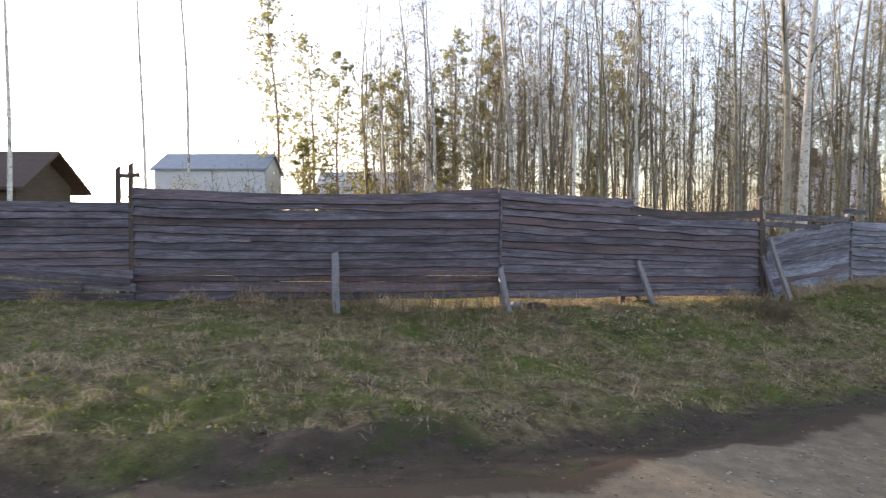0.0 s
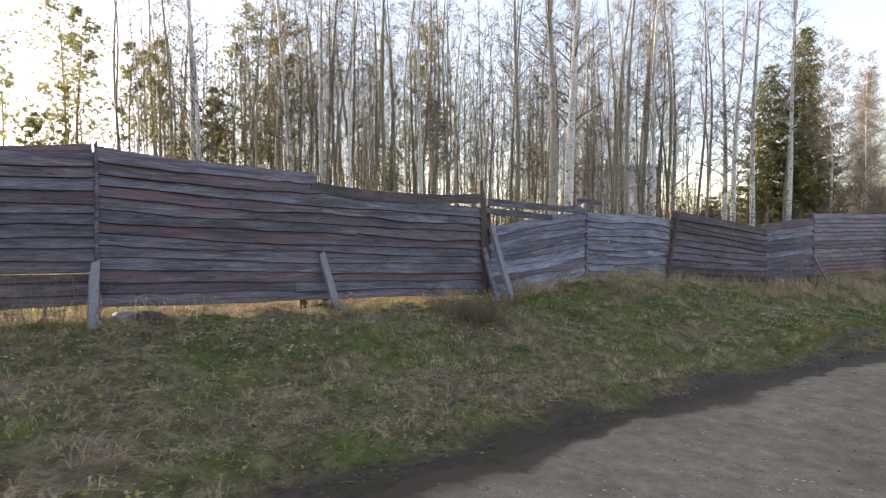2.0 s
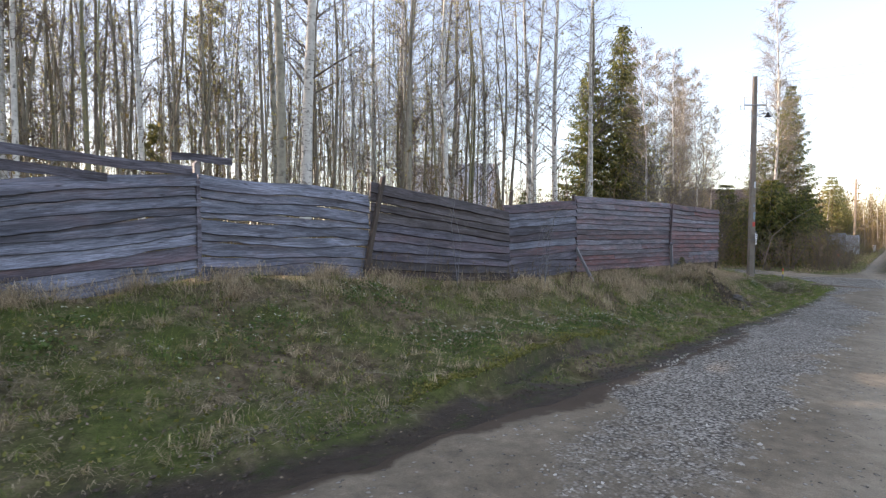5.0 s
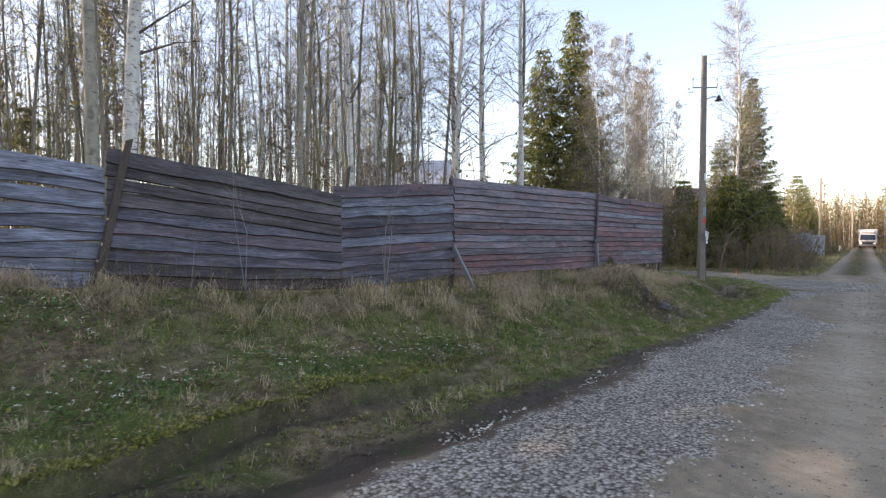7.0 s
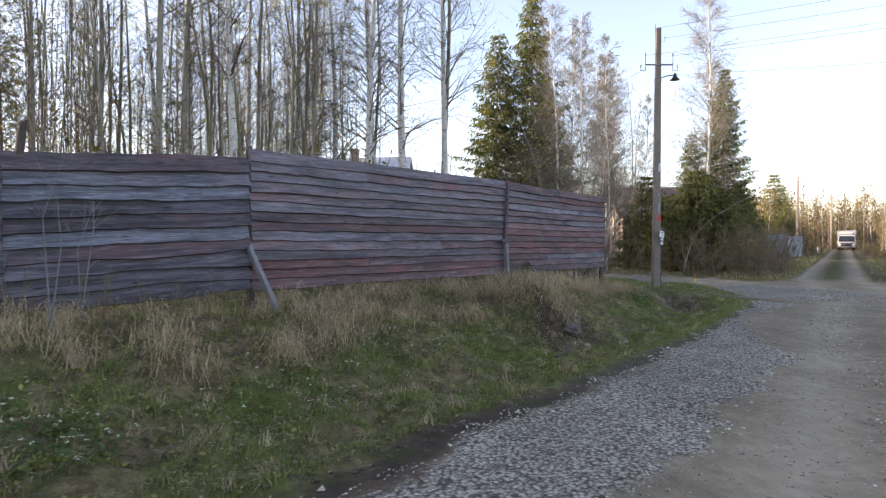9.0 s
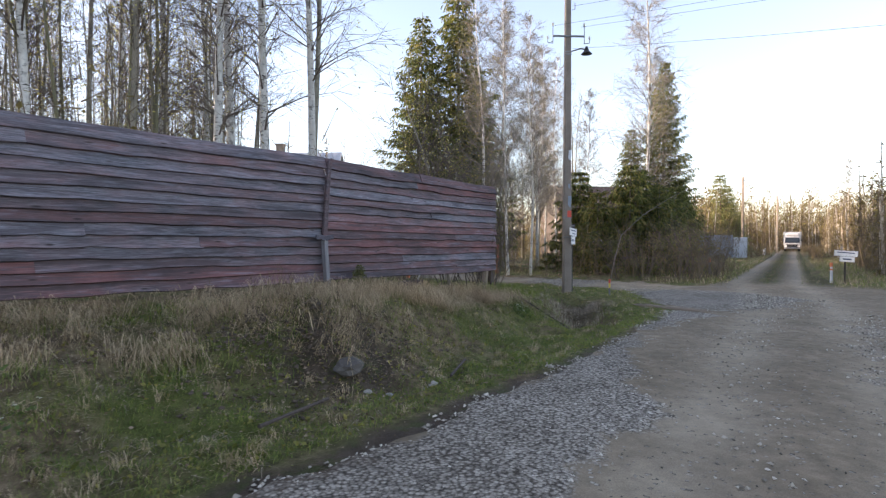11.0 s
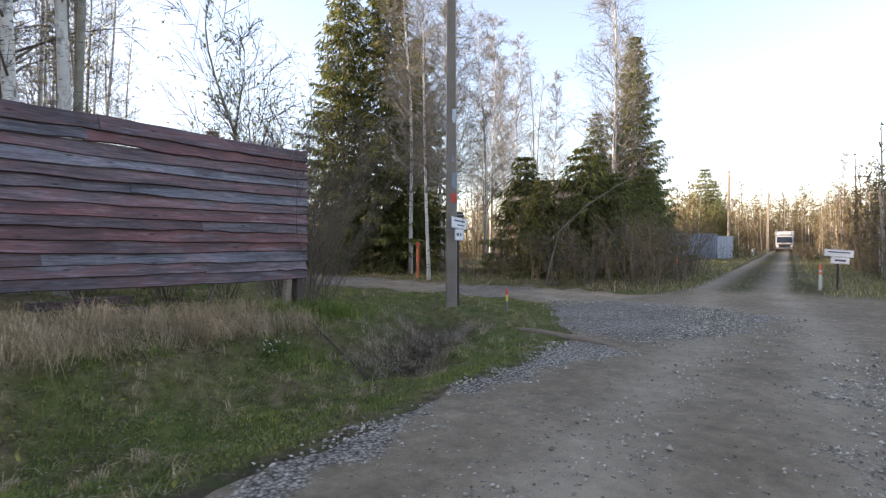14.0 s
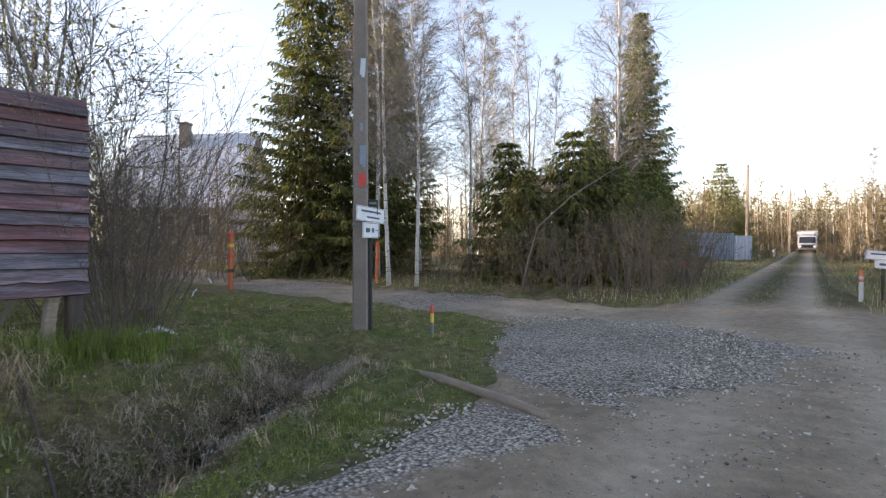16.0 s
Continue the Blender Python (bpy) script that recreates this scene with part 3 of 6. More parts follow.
mud = np.maximum(mud, 0.9 * np.exp(-((gd - 4.40 - 0.06 * np.sin(2.3 * gs)) / 0.14) ** 2) * smooth01((gs - 15) / 1.5) * smooth01((20 - gs) / 2))
mud = np.maximum(mud, 0.9 * in_ditch(gs, gd))
mud = np.maximum(mud, 0.95 * smooth01(1.5 * np.exp(-((gs - 27.3) / 0.8) ** 2 - ((gd - 4.45) / 0.5) ** 2)))
mud = np.clip(mud, 0, 1)
turf = 0.55 * smooth01((gs - 33) / 4) * (gs < 44) * (gd > 2) * (gd < 14)
soup("ground", np.stack([UX * gs - UY * gd, UY * gs + UX * gd, gzv], 1), gf, ["ground"], "rough verge of moss, dead grass and dark wet soil", "ground", "structure",
     colours=np.stack([mud, turf, 0 * mud, 1 + 0 * mud], 1), smooth=True)

rs, rt, rf = grid(lines([(-60, -8, 4), (-8, 44, 0.16), (44, 60, 0.4), (60, 200, 4)]), np.linspace(0, 1, 76))
r_edge = np.interp(rs, EDGE_S, EDGE_D) + 0.05 * np.sin(2.3 * rs) + 0.04 * np.sin(5.1 * rs) + 0.03 * np.sin(11.3 * rs)
r_right = np.interp(rs, [-60, 30, 38, 43, 46.7, 52, 57, 200], [-5, -5, -9, -9, -2.7, -1.2, -0.6, -0.6])
rd = r_edge + (r_right - r_edge) * rt
tr1, tr2 = np.interp(rs, [40, 50], [0.9, 2.3]), np.interp(rs, [40, 50], [-0.7, 0.05])
tracks = np.exp(-((rd - tr1) / 0.45) ** 2) + np.exp(-((rd - tr2) / 0.45) ** 2)
gravel = 0.95 * gravel_cover(rs, rd)
fringe = smooth01((rd - 2.35) / 0.5) + smooth01((0.0 - rd) / 0.5)
median = np.clip(np.exp(-((rd - 1.18) / 0.5) ** 2) + fringe, 0, 1) * smooth01((rs - 46.5) / 4) * 0.95
wet_edge = np.exp(-(np.maximum(r_edge - rd - 0.05, 0) / (0.26 + 0.12 * np.sin(1.3 * rs))) ** 2) * np.interp(rs, [-10, 17, 24, 30], [0.95, 0.85, 0.5, 0.0])
rz = height(rs, rd) + 0.008 - 0.03 * tracks + 0.015 * gravel - 0.04 * ((rt < 0.001) | (rt > 0.999))
soup("road", np.stack([UX * rs - UY * rd, UY * rs + UX * rd, rz], 1), rf[:, ::-1], ["road"], "grey gravel and packed earth village road", "road", "structure",
     colours=np.stack([gravel, np.clip(tracks, 0, 1), median, wet_edge], 1), smooth=True)

ls, lt, lf = grid(lines([(2.2, 32, 0.4), (32, 80, 4)]), np.linspace(0, 1, 14))
l_near = np.interp(ls, [2.2, 3, 5.5, 9.6, 13.8, 20.2, 32, 80], [40.6, 41.0, 42.0, 42.3, 43.0, 44.2, 46.5, 58]) + 0.12 * np.sin(1.7 * ls)
l_far = np.interp(ls, [2.2, 3, 7, 11, 17, 27, 32, 80], [46.4, 46.0, 45.6, 45.6, 47.2, 49.5, 50.5, 62]) + 0.1 * np.sin(2.1 * ls)
lsx = l_near + (l_far - l_near) * lt
lz = height(lsx, ls) + 0.014 - 0.05 * ((lt < 0.001) | (lt > 0.999)) - 0.03 * np.exp(-((lt - 0.3) / 0.12) ** 2) - 0.03 * np.exp(-((lt - 0.72) / 0.12) ** 2)
l_track = np.exp(-((lt - 0.3) / 0.15) ** 2) + np.exp(-((lt - 0.72) / 0.15) ** 2)
soup("side_road", np.stack([UX * lsx - UY * ls, UY * lsx + UX * ls, lz], 1), lf[:, ::-1], ["road"], "narrow gravel side lane past the utility pole", "road", "structure",
     colours=np.stack([0.45 + 0.3 * np.sin(ls), np.clip(l_track, 0, 1), 0 * lz, 0 * lz], 1), smooth=True)


# ---- board fence ----
rng = random.Random(11)


def plank(length, width, thick, wobble, seed, sag=0.0, ragged=0.0):
    """A sawn board along x: uneven lower edge, slight bow, ragged ends."""
    r = random.Random(seed)
    sh, k = Shape(), 12
    ph, ph2 = r.uniform(0, 6), r.uniform(0, 6)
    for i in range(k + 1):
        u = i / k
        x = u * length
        if i == 0:
            x -= r.uniform(0, ragged)
        if i == k:
            x += r.uniform(-ragged, ragged * 0.3)
        bow = wobble * math.sin(ph + 2.2 * math.pi * u) + 0.4 * wobble * math.sin(ph2 + 6 * u) - sag * math.sin(math.pi * u)
        lo, hi = -width / 2 + bow + r.uniform(-0.016, 0.013), width / 2 + bow + r.uniform(-0.005, 0.005)
        out = 0.010 * math.sin(ph2 + 5 * u)
        sh.v += [Vector((x, -thick / 2 + out, lo)), Vector((x, thick / 2 + out, lo)), Vector((x, thick / 2 + out, hi)), Vector((x, -thick / 2 + out, hi))]
    for i in range(k):
        a = 4 * i
        for j in range(4):
            j2 = (j + 1) % 4
            sh.face((a + j, a + 4 + j, a + 4 + j2, a + j2))
    sh.face((0, 1, 2, 3))
    sh.face((4 * k + 3, 4 * k + 2, 4 * k + 1, 4 * k))
    return sh


def board(base, run, u, v, z0, z1, pitch, slit, wobble, seed, sag, mat):
    """One lapped board of a section, over the share u to v of its run."""
    zu, zv = z0 + (z1 - z0) * u, z0 + (z1 - z0) * v
    length = run * (v - u) + 0.03
    tilt = math.degrees(math.atan2(zv - zu, length)) + rng.uniform(-0.15, 0.15)
    w = pitch * 1.05 + 0.03 - slit * 4
    sh = plank(length, w, 0.04, wobble, seed, sag, 0.025)
    m = pose(u * run, -0.03 + rng.uniform(-0.008, 0.008), zu, 0, -tilt, 0) @ pose(0, 0, 0, -19, 0, 0)
    part("plank", sh, mat, base, "", at=m)


def fence_section(a, b, top, bottom, count, mat, label, gaps=(), wobble=0.008, short=(), sag=0.0, seed=0, worn="", share=None):
    """Lapped boards from a to b. top and bottom: (start, end) heights. gaps: (board, drop) that opens a slit. short: (board, from, to) of the length kept."""
    A, B = Vector((*a, 0)), Vector((*b, 0))
    run = (B - A).length
    ang = math.atan2(B.y - A.y, B.x - A.x)
    base = thing("fence_section", label, "fence", pose(a[0], a[1], 0, 0, 0, math.degrees(ang)), "sections of the board fence")
    kept = {k: (u, v) for k, u, v in short}
    opened = dict(gaps)
    for k in range(count):
        f = (k + 0.5) / count
        z0, z1 = bottom[0] + (top[0] - bottom[0]) * f, bottom[1] + (top[1] - bottom[1]) * f
        pitch = 0.5 * ((top[0] - bottom[0]) + (top[1] - bottom[1])) / count
        u, v = kept.get(k, (0, 1))
        cut = u + (v - u) * rng.uniform(0.3, 0.7) if run > 4 and rng.random() < 0.3 else v
        spans = [(u, cut), (cut, v)] if cut < v else [(u, v)]
        for j, (u, v) in enumerate(spans):
            board(base, run, u, v, z0 + rng.uniform(-0.006, 0.006), z1 + rng.uniform(-0.006, 0.006), pitch, opened.get(k, 0.0), wobble, seed * 100 + k + 50 * j, sag * f if len(spans) == 1 else sag * f * 0.6, worn if worn and rng.random() < share(f) else mat)
    return base


def stake(name, base, foot, head, w, depth, mat, label="", twist=0.0):
    """A rough squared post or prop from foot to head, under its section of the fence."""
    foot, head = Vector(foot), Vector(head)
    sh = Shape()
    d = (head - foot).normalized()
    x = Vector((0.923, 0.385, 0))
    x = (x - d * x.dot(d)).normalized()
    y = d.cross(x)
    n, k = 0, 4
    for i in range(k + 1):
        u = i / k
        c = foot.lerp(head, u) + x * rng.uniform(-0.008, 0.008)
        s = 1 - 0.12 * u + rng.uniform(-0.04, 0.04)
        for sx, sy in ((-1, -0.8), (-0.8, -1), (0.8, -1), (1, -0.8), (1, 0.8), (0.8, 1), (-0.8, 1), (-1, 0.8)):
            slant = d * (0.03 * sx if i == k else 0)
            sh.v.append(c + x * (sx * w * 0.5 * s) + y * (sy * depth * 0.5 * s) + slant)
    for i in range(k):
        for j in range(8):
            j2 = (j + 1) % 8
            sh.face((8 * i + j, 8 * i + j2, 8 * i + 8 + j2, 8 * i + 8 + j))
    sh.face(tuple(reversed(range(8))))
    sh.face(tuple(8 * k + j for j in range(8)))
    ob = part(name, sh, mat, base, label)
    ob.matrix_parent_inverse = base.matrix_basis.inverted()
    return ob


def loose(name, a, b, w, mat, base, sag=0.0):
    """A board nailed or fallen from a to b, face to the road."""
    a, b = Vector(a), Vector(b)
    length = (b - a).length
    ang = math.degrees(math.atan2(b.y - a.y, b.x - a.x))
    tilt = math.degrees(math.asin((b.z - a.z) / length))
    ob = part(name, plank(length, w, 0.026, 0.006, rng.randrange(9999), sag, 0.06), mat, base, at=pose(*a, 0, -tilt, ang))
    ob.matrix_parent_inverse = base.matrix_basis.inverted()
    return ob


def foot(x, y, sink=0.15):
    return (x, y, gz(x, y) - sink)


f0 = fence_section((-14.5, 10.0), (-5.80, 10.44), (1.93, 1.86), (0.62, 0.55), 9, "grey", "weathered grey board fence with its lower boards fallen", seed=1, wobble=0.012)
loose("plank", (-10.5, 10.08, 0.82), (-5.75, 10.22, 0.52), 0.17, "grey", f0)
loose("plank", (-10.5, 10.02, 0.60), (-6.6, 10.16, 0.30), 0.15, "grey", f0)
loose("plank", (-10.5, 10.15, 0.36), (-5.7, 10.28, 0.28), 0.16, "grey", f0)
loose("plank", (-10.5, 10.19, 0.20), (-5.75, 10.33, 0.08), 0.15, "grey", f0)
loose("plank", (-8.0, 10.00, 0.62), (-5.72, 10.14, 0.40), 0.14, "grey", f0)
stake("post", f0, foot(-6.25, 10.75), (-6.25, 10.75, 2.55), 0.10, 0.10, "brown_post", "dark round-topped post")

f1 = fence_section((-5.84, 10.45), (1.08, 10.77), (2.12, 1.98), (0.04, -0.02), 13, "grey", "weathered grey board fence with reddish stains and a low slit",
                   gaps=((2, 0.022),), seed=2, sag=0.07)
loose("plank", (-0.9, 10.66, 1.90), (1.12, 10.75, 2.06), 0.12, "grey", f1)
stake("post", f1, foot(-5.86, 10.40), (-5.80, 10.40, 2.58), 0.09, 0.08, "brown_post", "dark brown upright")
loose("cleat", (-5.95, 10.35, 2.36), (-5.60, 10.37, 2.37), 0.07, "dark", f1)
stake("post", f1, foot(-3.2, 10.66), (-3.2, 10.66, 1.6), 0.10, 0.08, "brown_post")
stake("prop", f1, foot(-1.86, 9.55), (-2.04, 10.42, 0.88), 0.14, 0.09, "pale_post", "pale bleached prop leaning on the boards")
stake("prop", f1, foot(1.22, 10.05), (1.10, 10.66, 0.55), 0.12, 0.10, "pale_post", "pale bleached prop leaning on the boards")

f2 = fence_section((1.12, 10.78), (7.12, 12.47), (2.07, 1.68), (-0.02, -0.27), 13, "grey", "weathered grey board fence with broken top boards",
                   short=((12, 0.0, 0.47), (11, 0.0, 0.49)), seed=3, sag=0.06, wobble=0.010)
loose("plank", (3.95, 11.52, 1.66), (7.05, 12.38, 1.58), 0.17, "dark", f2, 0.10)
stake("post", f2, foot(1.10, 10.70), (1.12, 10.70, 2.14), 0.05, 0.05, "grey")
stake("post", f2, foot(3.75, 11.62), (3.75, 11.62, 0.9), 0.13, 0.10, "brown_post")
stake("post", f2, foot(4.10, 11.70), (4.10, 11.70, 0.9), 0.13, 0.10, "brown_post")
stake("prop", f2, foot(4.32, 11.20), (4.05, 11.52, 0.60), 0.12, 0.08, "pale_post", "pale prop nailed to the boards")

f3 = fence_section((7.30, 12.56), (10.08, 13.76), (1.00, 1.40), (-0.38, -0.12), 10, "grey", "sagging grey board fence with loose upper rails",
                   gaps=((8, 0.008), (4, 0.006)), wobble=0.022, seed=4, worn="bleached", share=lambda f: 0.85)
loose("plank", (7.25, 12.48, 1.50), (10.05, 13.70, 1.40), 0.13, "grey", f3)
loose("plank", (7.25, 12.49, 1.34), (9.0, 13.26, 1.22), 0.12, "grey", f3)
stake("post", f3, foot(7.17, 12.42), (7.08, 12.44, 1.92), 0.11, 0.10, "brown_post", "split dark post")
stake("post", f3, foot(7.32, 12.42), (7.12, 12.46, 1.66), 0.10, 0.08, "brown_post", "split dark post")
# added board: closes the gap so that no sun streak crosses the road
stake("batten", f3, foot(7.22, 12.60), (7.22, 12.60, 1.42), 0.30, 0.03, "brown_post", "dark board added behind the post to block a streak of sun")
stake("prop", f3, foot(7.62, 12.02), (7.28, 12.36, 1.02), 0.12, 0.08, "pale_post", "pale blue-grey prop leaning on the post")
stake("prop", f3, foot(7.34, 12.05), (7.12, 12.36, 0.62), 0.10, 0.07, "grey", "grey prop leaning on the post")

f4 = fence_section((10.10, 13.77), (13.03, 14.73), (1.36, 1.22), (-0.12, -0.26), 9, "grey", "uneven grey board fence with slits of light between boards",
                   gaps=((7, 0.014), (5, 0.016), (3, 0.010), (1, 0.014)), wobble=0.030, seed=5, worn="bleached", share=lambda f: 0.85)
stake("post", f4, foot(10.08, 13.84), (10.08, 13.84, 1.56), 0.09, 0.09, "pale_post")
loose("cap", (9.78, 13.58, 1.60), (10.62, 13.94, 1.60), 0.10, "grey", f4)
stake("batten", f4, (10.10, 13.70, -0.05), (10.10, 13.70, 1.30), 0.07, 0.03, "grey")

f5 = fence_section((13.10, 14.72), (16.22, 14.74), (1.47, 0.95), (-0.34, -0.46), 10, "dark", "dark weathered board fence sloping down to one end",
                   gaps=((7, 0.012), (4, 0.004)), wobble=0.012, seed=6, worn="grey", share=lambda f: 0.75 * (0.2 < f < 0.68))
stake("post", f5, foot(12.92, 14.62), (13.34, 14.66, 1.58), 0.10, 0.08, "brown_post", "leaning dark post")
f6 = fence_section((16.10, 14.78), (18.66, 15.46), (1.10, 1.30), (-0.46, -0.40), 10, "grey", "dark grey board fence between two taller sections", wobble=0.012, seed=7, worn="bleached", share=lambda f: 0.2 + 0.4 * f)
stake("post", f6, foot(16.15, 14.85), (16.38, 14.85, 1.44), 0.08, 0.07, "brown_post", "leaning broken post top")

f7 = fence_section((18.70, 15.48), (24.48, 17.55), (1.42, 1.47), (-0.40, -0.50), 14, "red", "board fence with worn red paint on grey wood", wobble=0.004, seed=8, worn="worn", share=lambda f: 0.15 + 0.85 * f)
stake("prop", f7, foot(18.98, 15.02), (18.66, 15.38, 0.16), 0.07, 0.07, "pale_post", "thin pale prop leaning on the boards")
stake("post", f7, foot(18.72, 15.56), (18.72, 15.56, 1.46), 0.08, 0.08, "brown_post")
f8 = fence_section((24.54, 17.57), (29.98, 19.71), (1.47, 1.46), (-0.49, -0.60), 14, "red", "board fence with worn red paint ending on two short posts", gaps=((11, 0.004),), wobble=0.004, seed=9, sag=0.03, worn="worn", share=lambda f: 0.30 + 0.3 * f)
stake("batten", f8, (24.47, 17.44, 0.16), (24.58, 17.46, 1.47), 0.09, 0.05, "red")
stake("prop", f8, foot(24.50, 17.36), (24.46, 17.40, 0.20), 0.10, 0.09, "pale_post", "pale grey support post")
loose("cleat", (24.30, 17.30, 0.20), (24.66, 17.44, 0.20), 0.07, "grey", f8)
stake("post", f8, foot(29.62, 19.64), (29.70, 19.66, -0.40), 0.12, 0.11, "old_beam", "split brown support post")
stake("post", f8, foot(29.88, 19.72), (29.88, 19.72, -0.30), 0.16, 0.14, "brown_post", "dark square support post")

# ---- trees ----


def bent_path(base, top, wob, k, r):
    ph, ph2 = r.uniform(0, 6.28), r.uniform(0, 6.28)
    out = []
    for i in range(k + 1):
        u = i / k
        w = wob * math.sin(math.pi * u * 1.5 + ph) * u
        w2 = wob * math.sin(math.pi * u * 2.1 + ph2) * u
        out.append(base.lerp(top, u) + Vector((w, w2, 0)))
    return out


def along(path, u):
    x = min(max(u, 0), 0.9999) * (len(path) - 1)
    i = int(x)
    return path[i].lerp(path[i + 1], x - i)


def rand_unit(r):
    return Vector((r.gauss(0, 1), r.gauss(0, 1), r.gauss(0, 1))).normalized()


def bare_tree(seed, tall, radius, bare, reach, limbs, twigs, leaves, droop=0.0, wob=0.25, fork=False, tw=1.0):
    """Meshes of a slim broadleaf tree in early spring: trunk, and a crown of limbs, twigs and a few young leaves."""
    r = random.Random(seed)
    trunk, crown = Shape(), Shape()
    path = bent_path(Vector((0, 0, -0.3)), Vector((r.uniform(-.5, .5), r.uniform(-.5, .5), tall)), wob, 12, r)
    trunk.tube(path, [radius * (1.35 if i == 0 else 1) * (1 - 0.93 * (i / 12)) + 0.008 for i in range(13)], 8)
    stems = [(path, bare, 1.0)]
    if fork:
        a = along(path, 0.25)
        p2 = bent_path(a, Vector((r.uniform(-1.6, 1.6), r.uniform(-1.6, 1.6), tall * 0.9)), wob, 10, r)
        trunk.tube(p2, [radius * 0.7 * (1 - 0.93 * (i / 10)) + 0.008 for i in range(11)], 7)
        stems.append((p2, 0.2, 0.9))
    for p, b0, k in stems:
        for i in range(int(limbs * k)):
            u = b0 + (0.985 - b0) * (i + r.random()) / (limbs * k)
            a = along(p, u)
            az = r.uniform(0, 2 * math.pi)
            ln = reach * (1.12 - u) ** 0.7 * r.uniform(0.4, 1.2)
            rise = r.uniform(0.45, 1.2)
            out = Vector((math.cos(az), math.sin(az), rise)).normalized()
            b = a + out * ln * 0.55 + rand_unit(r) * 0.08
            c = b + (out + Vector((0, 0, 0.35 - droop * 1.5))).normalized() * ln * 0.5
            rr = max(0.006, radius * (1.05 - u) * 0.30)
            crown.tube([a, b, c], [rr, rr * 0.55, 0.004], 3, 0, False)
            for j in range(twigs):
                v = r.uniform(0.15, 1.0)
                q = a.lerp(b, v * 2) if v < 0.5 else b.lerp(c, v * 2 - 1)
                way = (out + rand_unit(r) * 0.9 + Vector((0, 0, 0.2 - droop))).normalized()
                tl = (0.25 + ln * 0.8) * r.uniform(0.3, 0.75)
                e = q + way * tl
                crown.ribbon(q, e, 0.015 * tw, way.cross(rand_unit(r)).normalized(), 0)
                for n in range(3):
                    q2 = q.lerp(e, r.uniform(0.25, 0.95))
                    w2 = (way + rand_unit(r) * 0.8 + Vector((0, 0, -droop))).normalized()
                    e2 = q2 + w2 * tl * r.uniform(0.3, 0.6)
                    crown.ribbon(q2, e2, 0.009 * tw, w2.cross(rand_unit(r)).normalized(), 0)
                    if r.random() < leaves:
                        sz = r.uniform(0.045, 0.09)
                        crown.kite(e2, e2 + rand_unit(r) * sz, sz * 0.7, rand_unit(r), 1)
    return trunk, crown


def conifer(seed, tall, radius, width, bare, spruce=True, dense=1.0):
    """Meshes of a spruce (drooping tiers) or a pine (tufts on upturned limbs)."""
    r = random.Random(seed)
    trunk, crown = Shape(), Shape()
    path = bent_path(Vector((0, 0, -0.3)), Vector((r.uniform(-.15, .15), r.uniform(-.15, .15), tall)), 0.08 if spruce else 0.3, 10, r)
    trunk.tube(path, [radius * (1.3 if i == 0 else 1) * (1 - 0.95 * i / 10) + 0.008 for i in range(11)], 8)
    if spruce:
        z = bare * tall
        while z < tall * 0.99:
            u = z / tall
            n = r.randint(5, 7)
            az0 = r.uniform(0, 6.28)
            for k in range(n):
                az = az0 + 2 * math.pi * k / n + r.uniform(-0.3, 0.3)
                shape = min(1.0, 0.65 + (u - bare) * 4)
                ln = width * (1.02 - u) ** 0.85 * shape * r.uniform(0.5, 1.18) + 0.10
                o = Vector((math.cos(az), math.sin(az), 0))
                side = Vector((-o.y, o.x, 0))
                a = along(path, u)
                pts = [a, a + o * ln * 0.5 - Vector((0, 0, ln * 0.16)), a + o * ln - Vector((0, 0, ln * (0.22 - 0.35 * u)))]
                crown.tube(pts, [0.02, 0.012, 0.004], 3, 1, False)
                steps = max(4, int(ln * 7.5 * dense))
                for s in range(steps):
                    v = ((s + r.random()) / steps) ** 0.75
                    q = pts[0].lerp(pts[1], v * 2) if v < 0.5 else pts[1].lerp(pts[2], v * 2 - 1)
                    for sg in (-1, 1):
                        tl = min(0.24 + 0.36 * (1 - v) * min(1, ln), 0.05 + 0.55 * ln) * r.uniform(0.6, 1.2)
                        way = (o * 0.7 + side * sg * r.uniform(0.5, 1.0) + Vector((0, 0, r.uniform(-0.75, 0.1)))).normalized()
                        e = q + way * tl
                        crown.kite(q, e, 0.12, (way.cross(Vector((0, 0, 1))) + rand_unit(r) * 0.6).normalized(), 0)
                        for _ in range(3):
                            q2 = q.lerp(e, r.uniform(0.2, 1.0))
                            w2 = (way * 0.8 + rand_unit(r) * 0.6 + Vector((0, 0, -0.75))).normalized()
                            crown.kite(q2, q2 + w2 * r.uniform(0.14, 0.36) * min(1.0, 0.25 + ln), 0.07, rand_unit(r), 0)
            z += r.uniform(0.22, 0.38) / dense
    else:
        for i in range(int(44 * dense)):
            u = bare + (0.99 - bare) * (i + r.random()) / (44 * dense)
            a = along(path, u)
            az = r.uniform(0, 6.28)
            ln = width * (1.05 - u) ** 0.45 * r.uniform(0.45, 1.2)
            o = Vector((math.cos(az), math.sin(az), r.uniform(0.0, 0.6))).normalized()
            b = a + o * ln
            crown.tube([a, a.lerp(b, 0.5) - Vector((0, 0, 0.06)), b], [0.022, 0.014, 0.005], 3, 1, False)
            for j in range(13):
                q = a.lerp(b, r.uniform(0.3, 1.1)) + rand_unit(r) * 0.30 * ln
                for n in range(16):
                    w = (rand_unit(r) + o * 0.5 + Vector((0, 0, 0.3))).normalized()
                    crown.ribbon(q, q + w * r.uniform(0.12, 0.26), 0.034, w.cross(rand_unit(r)).normalized(), 0)
    return trunk, crown


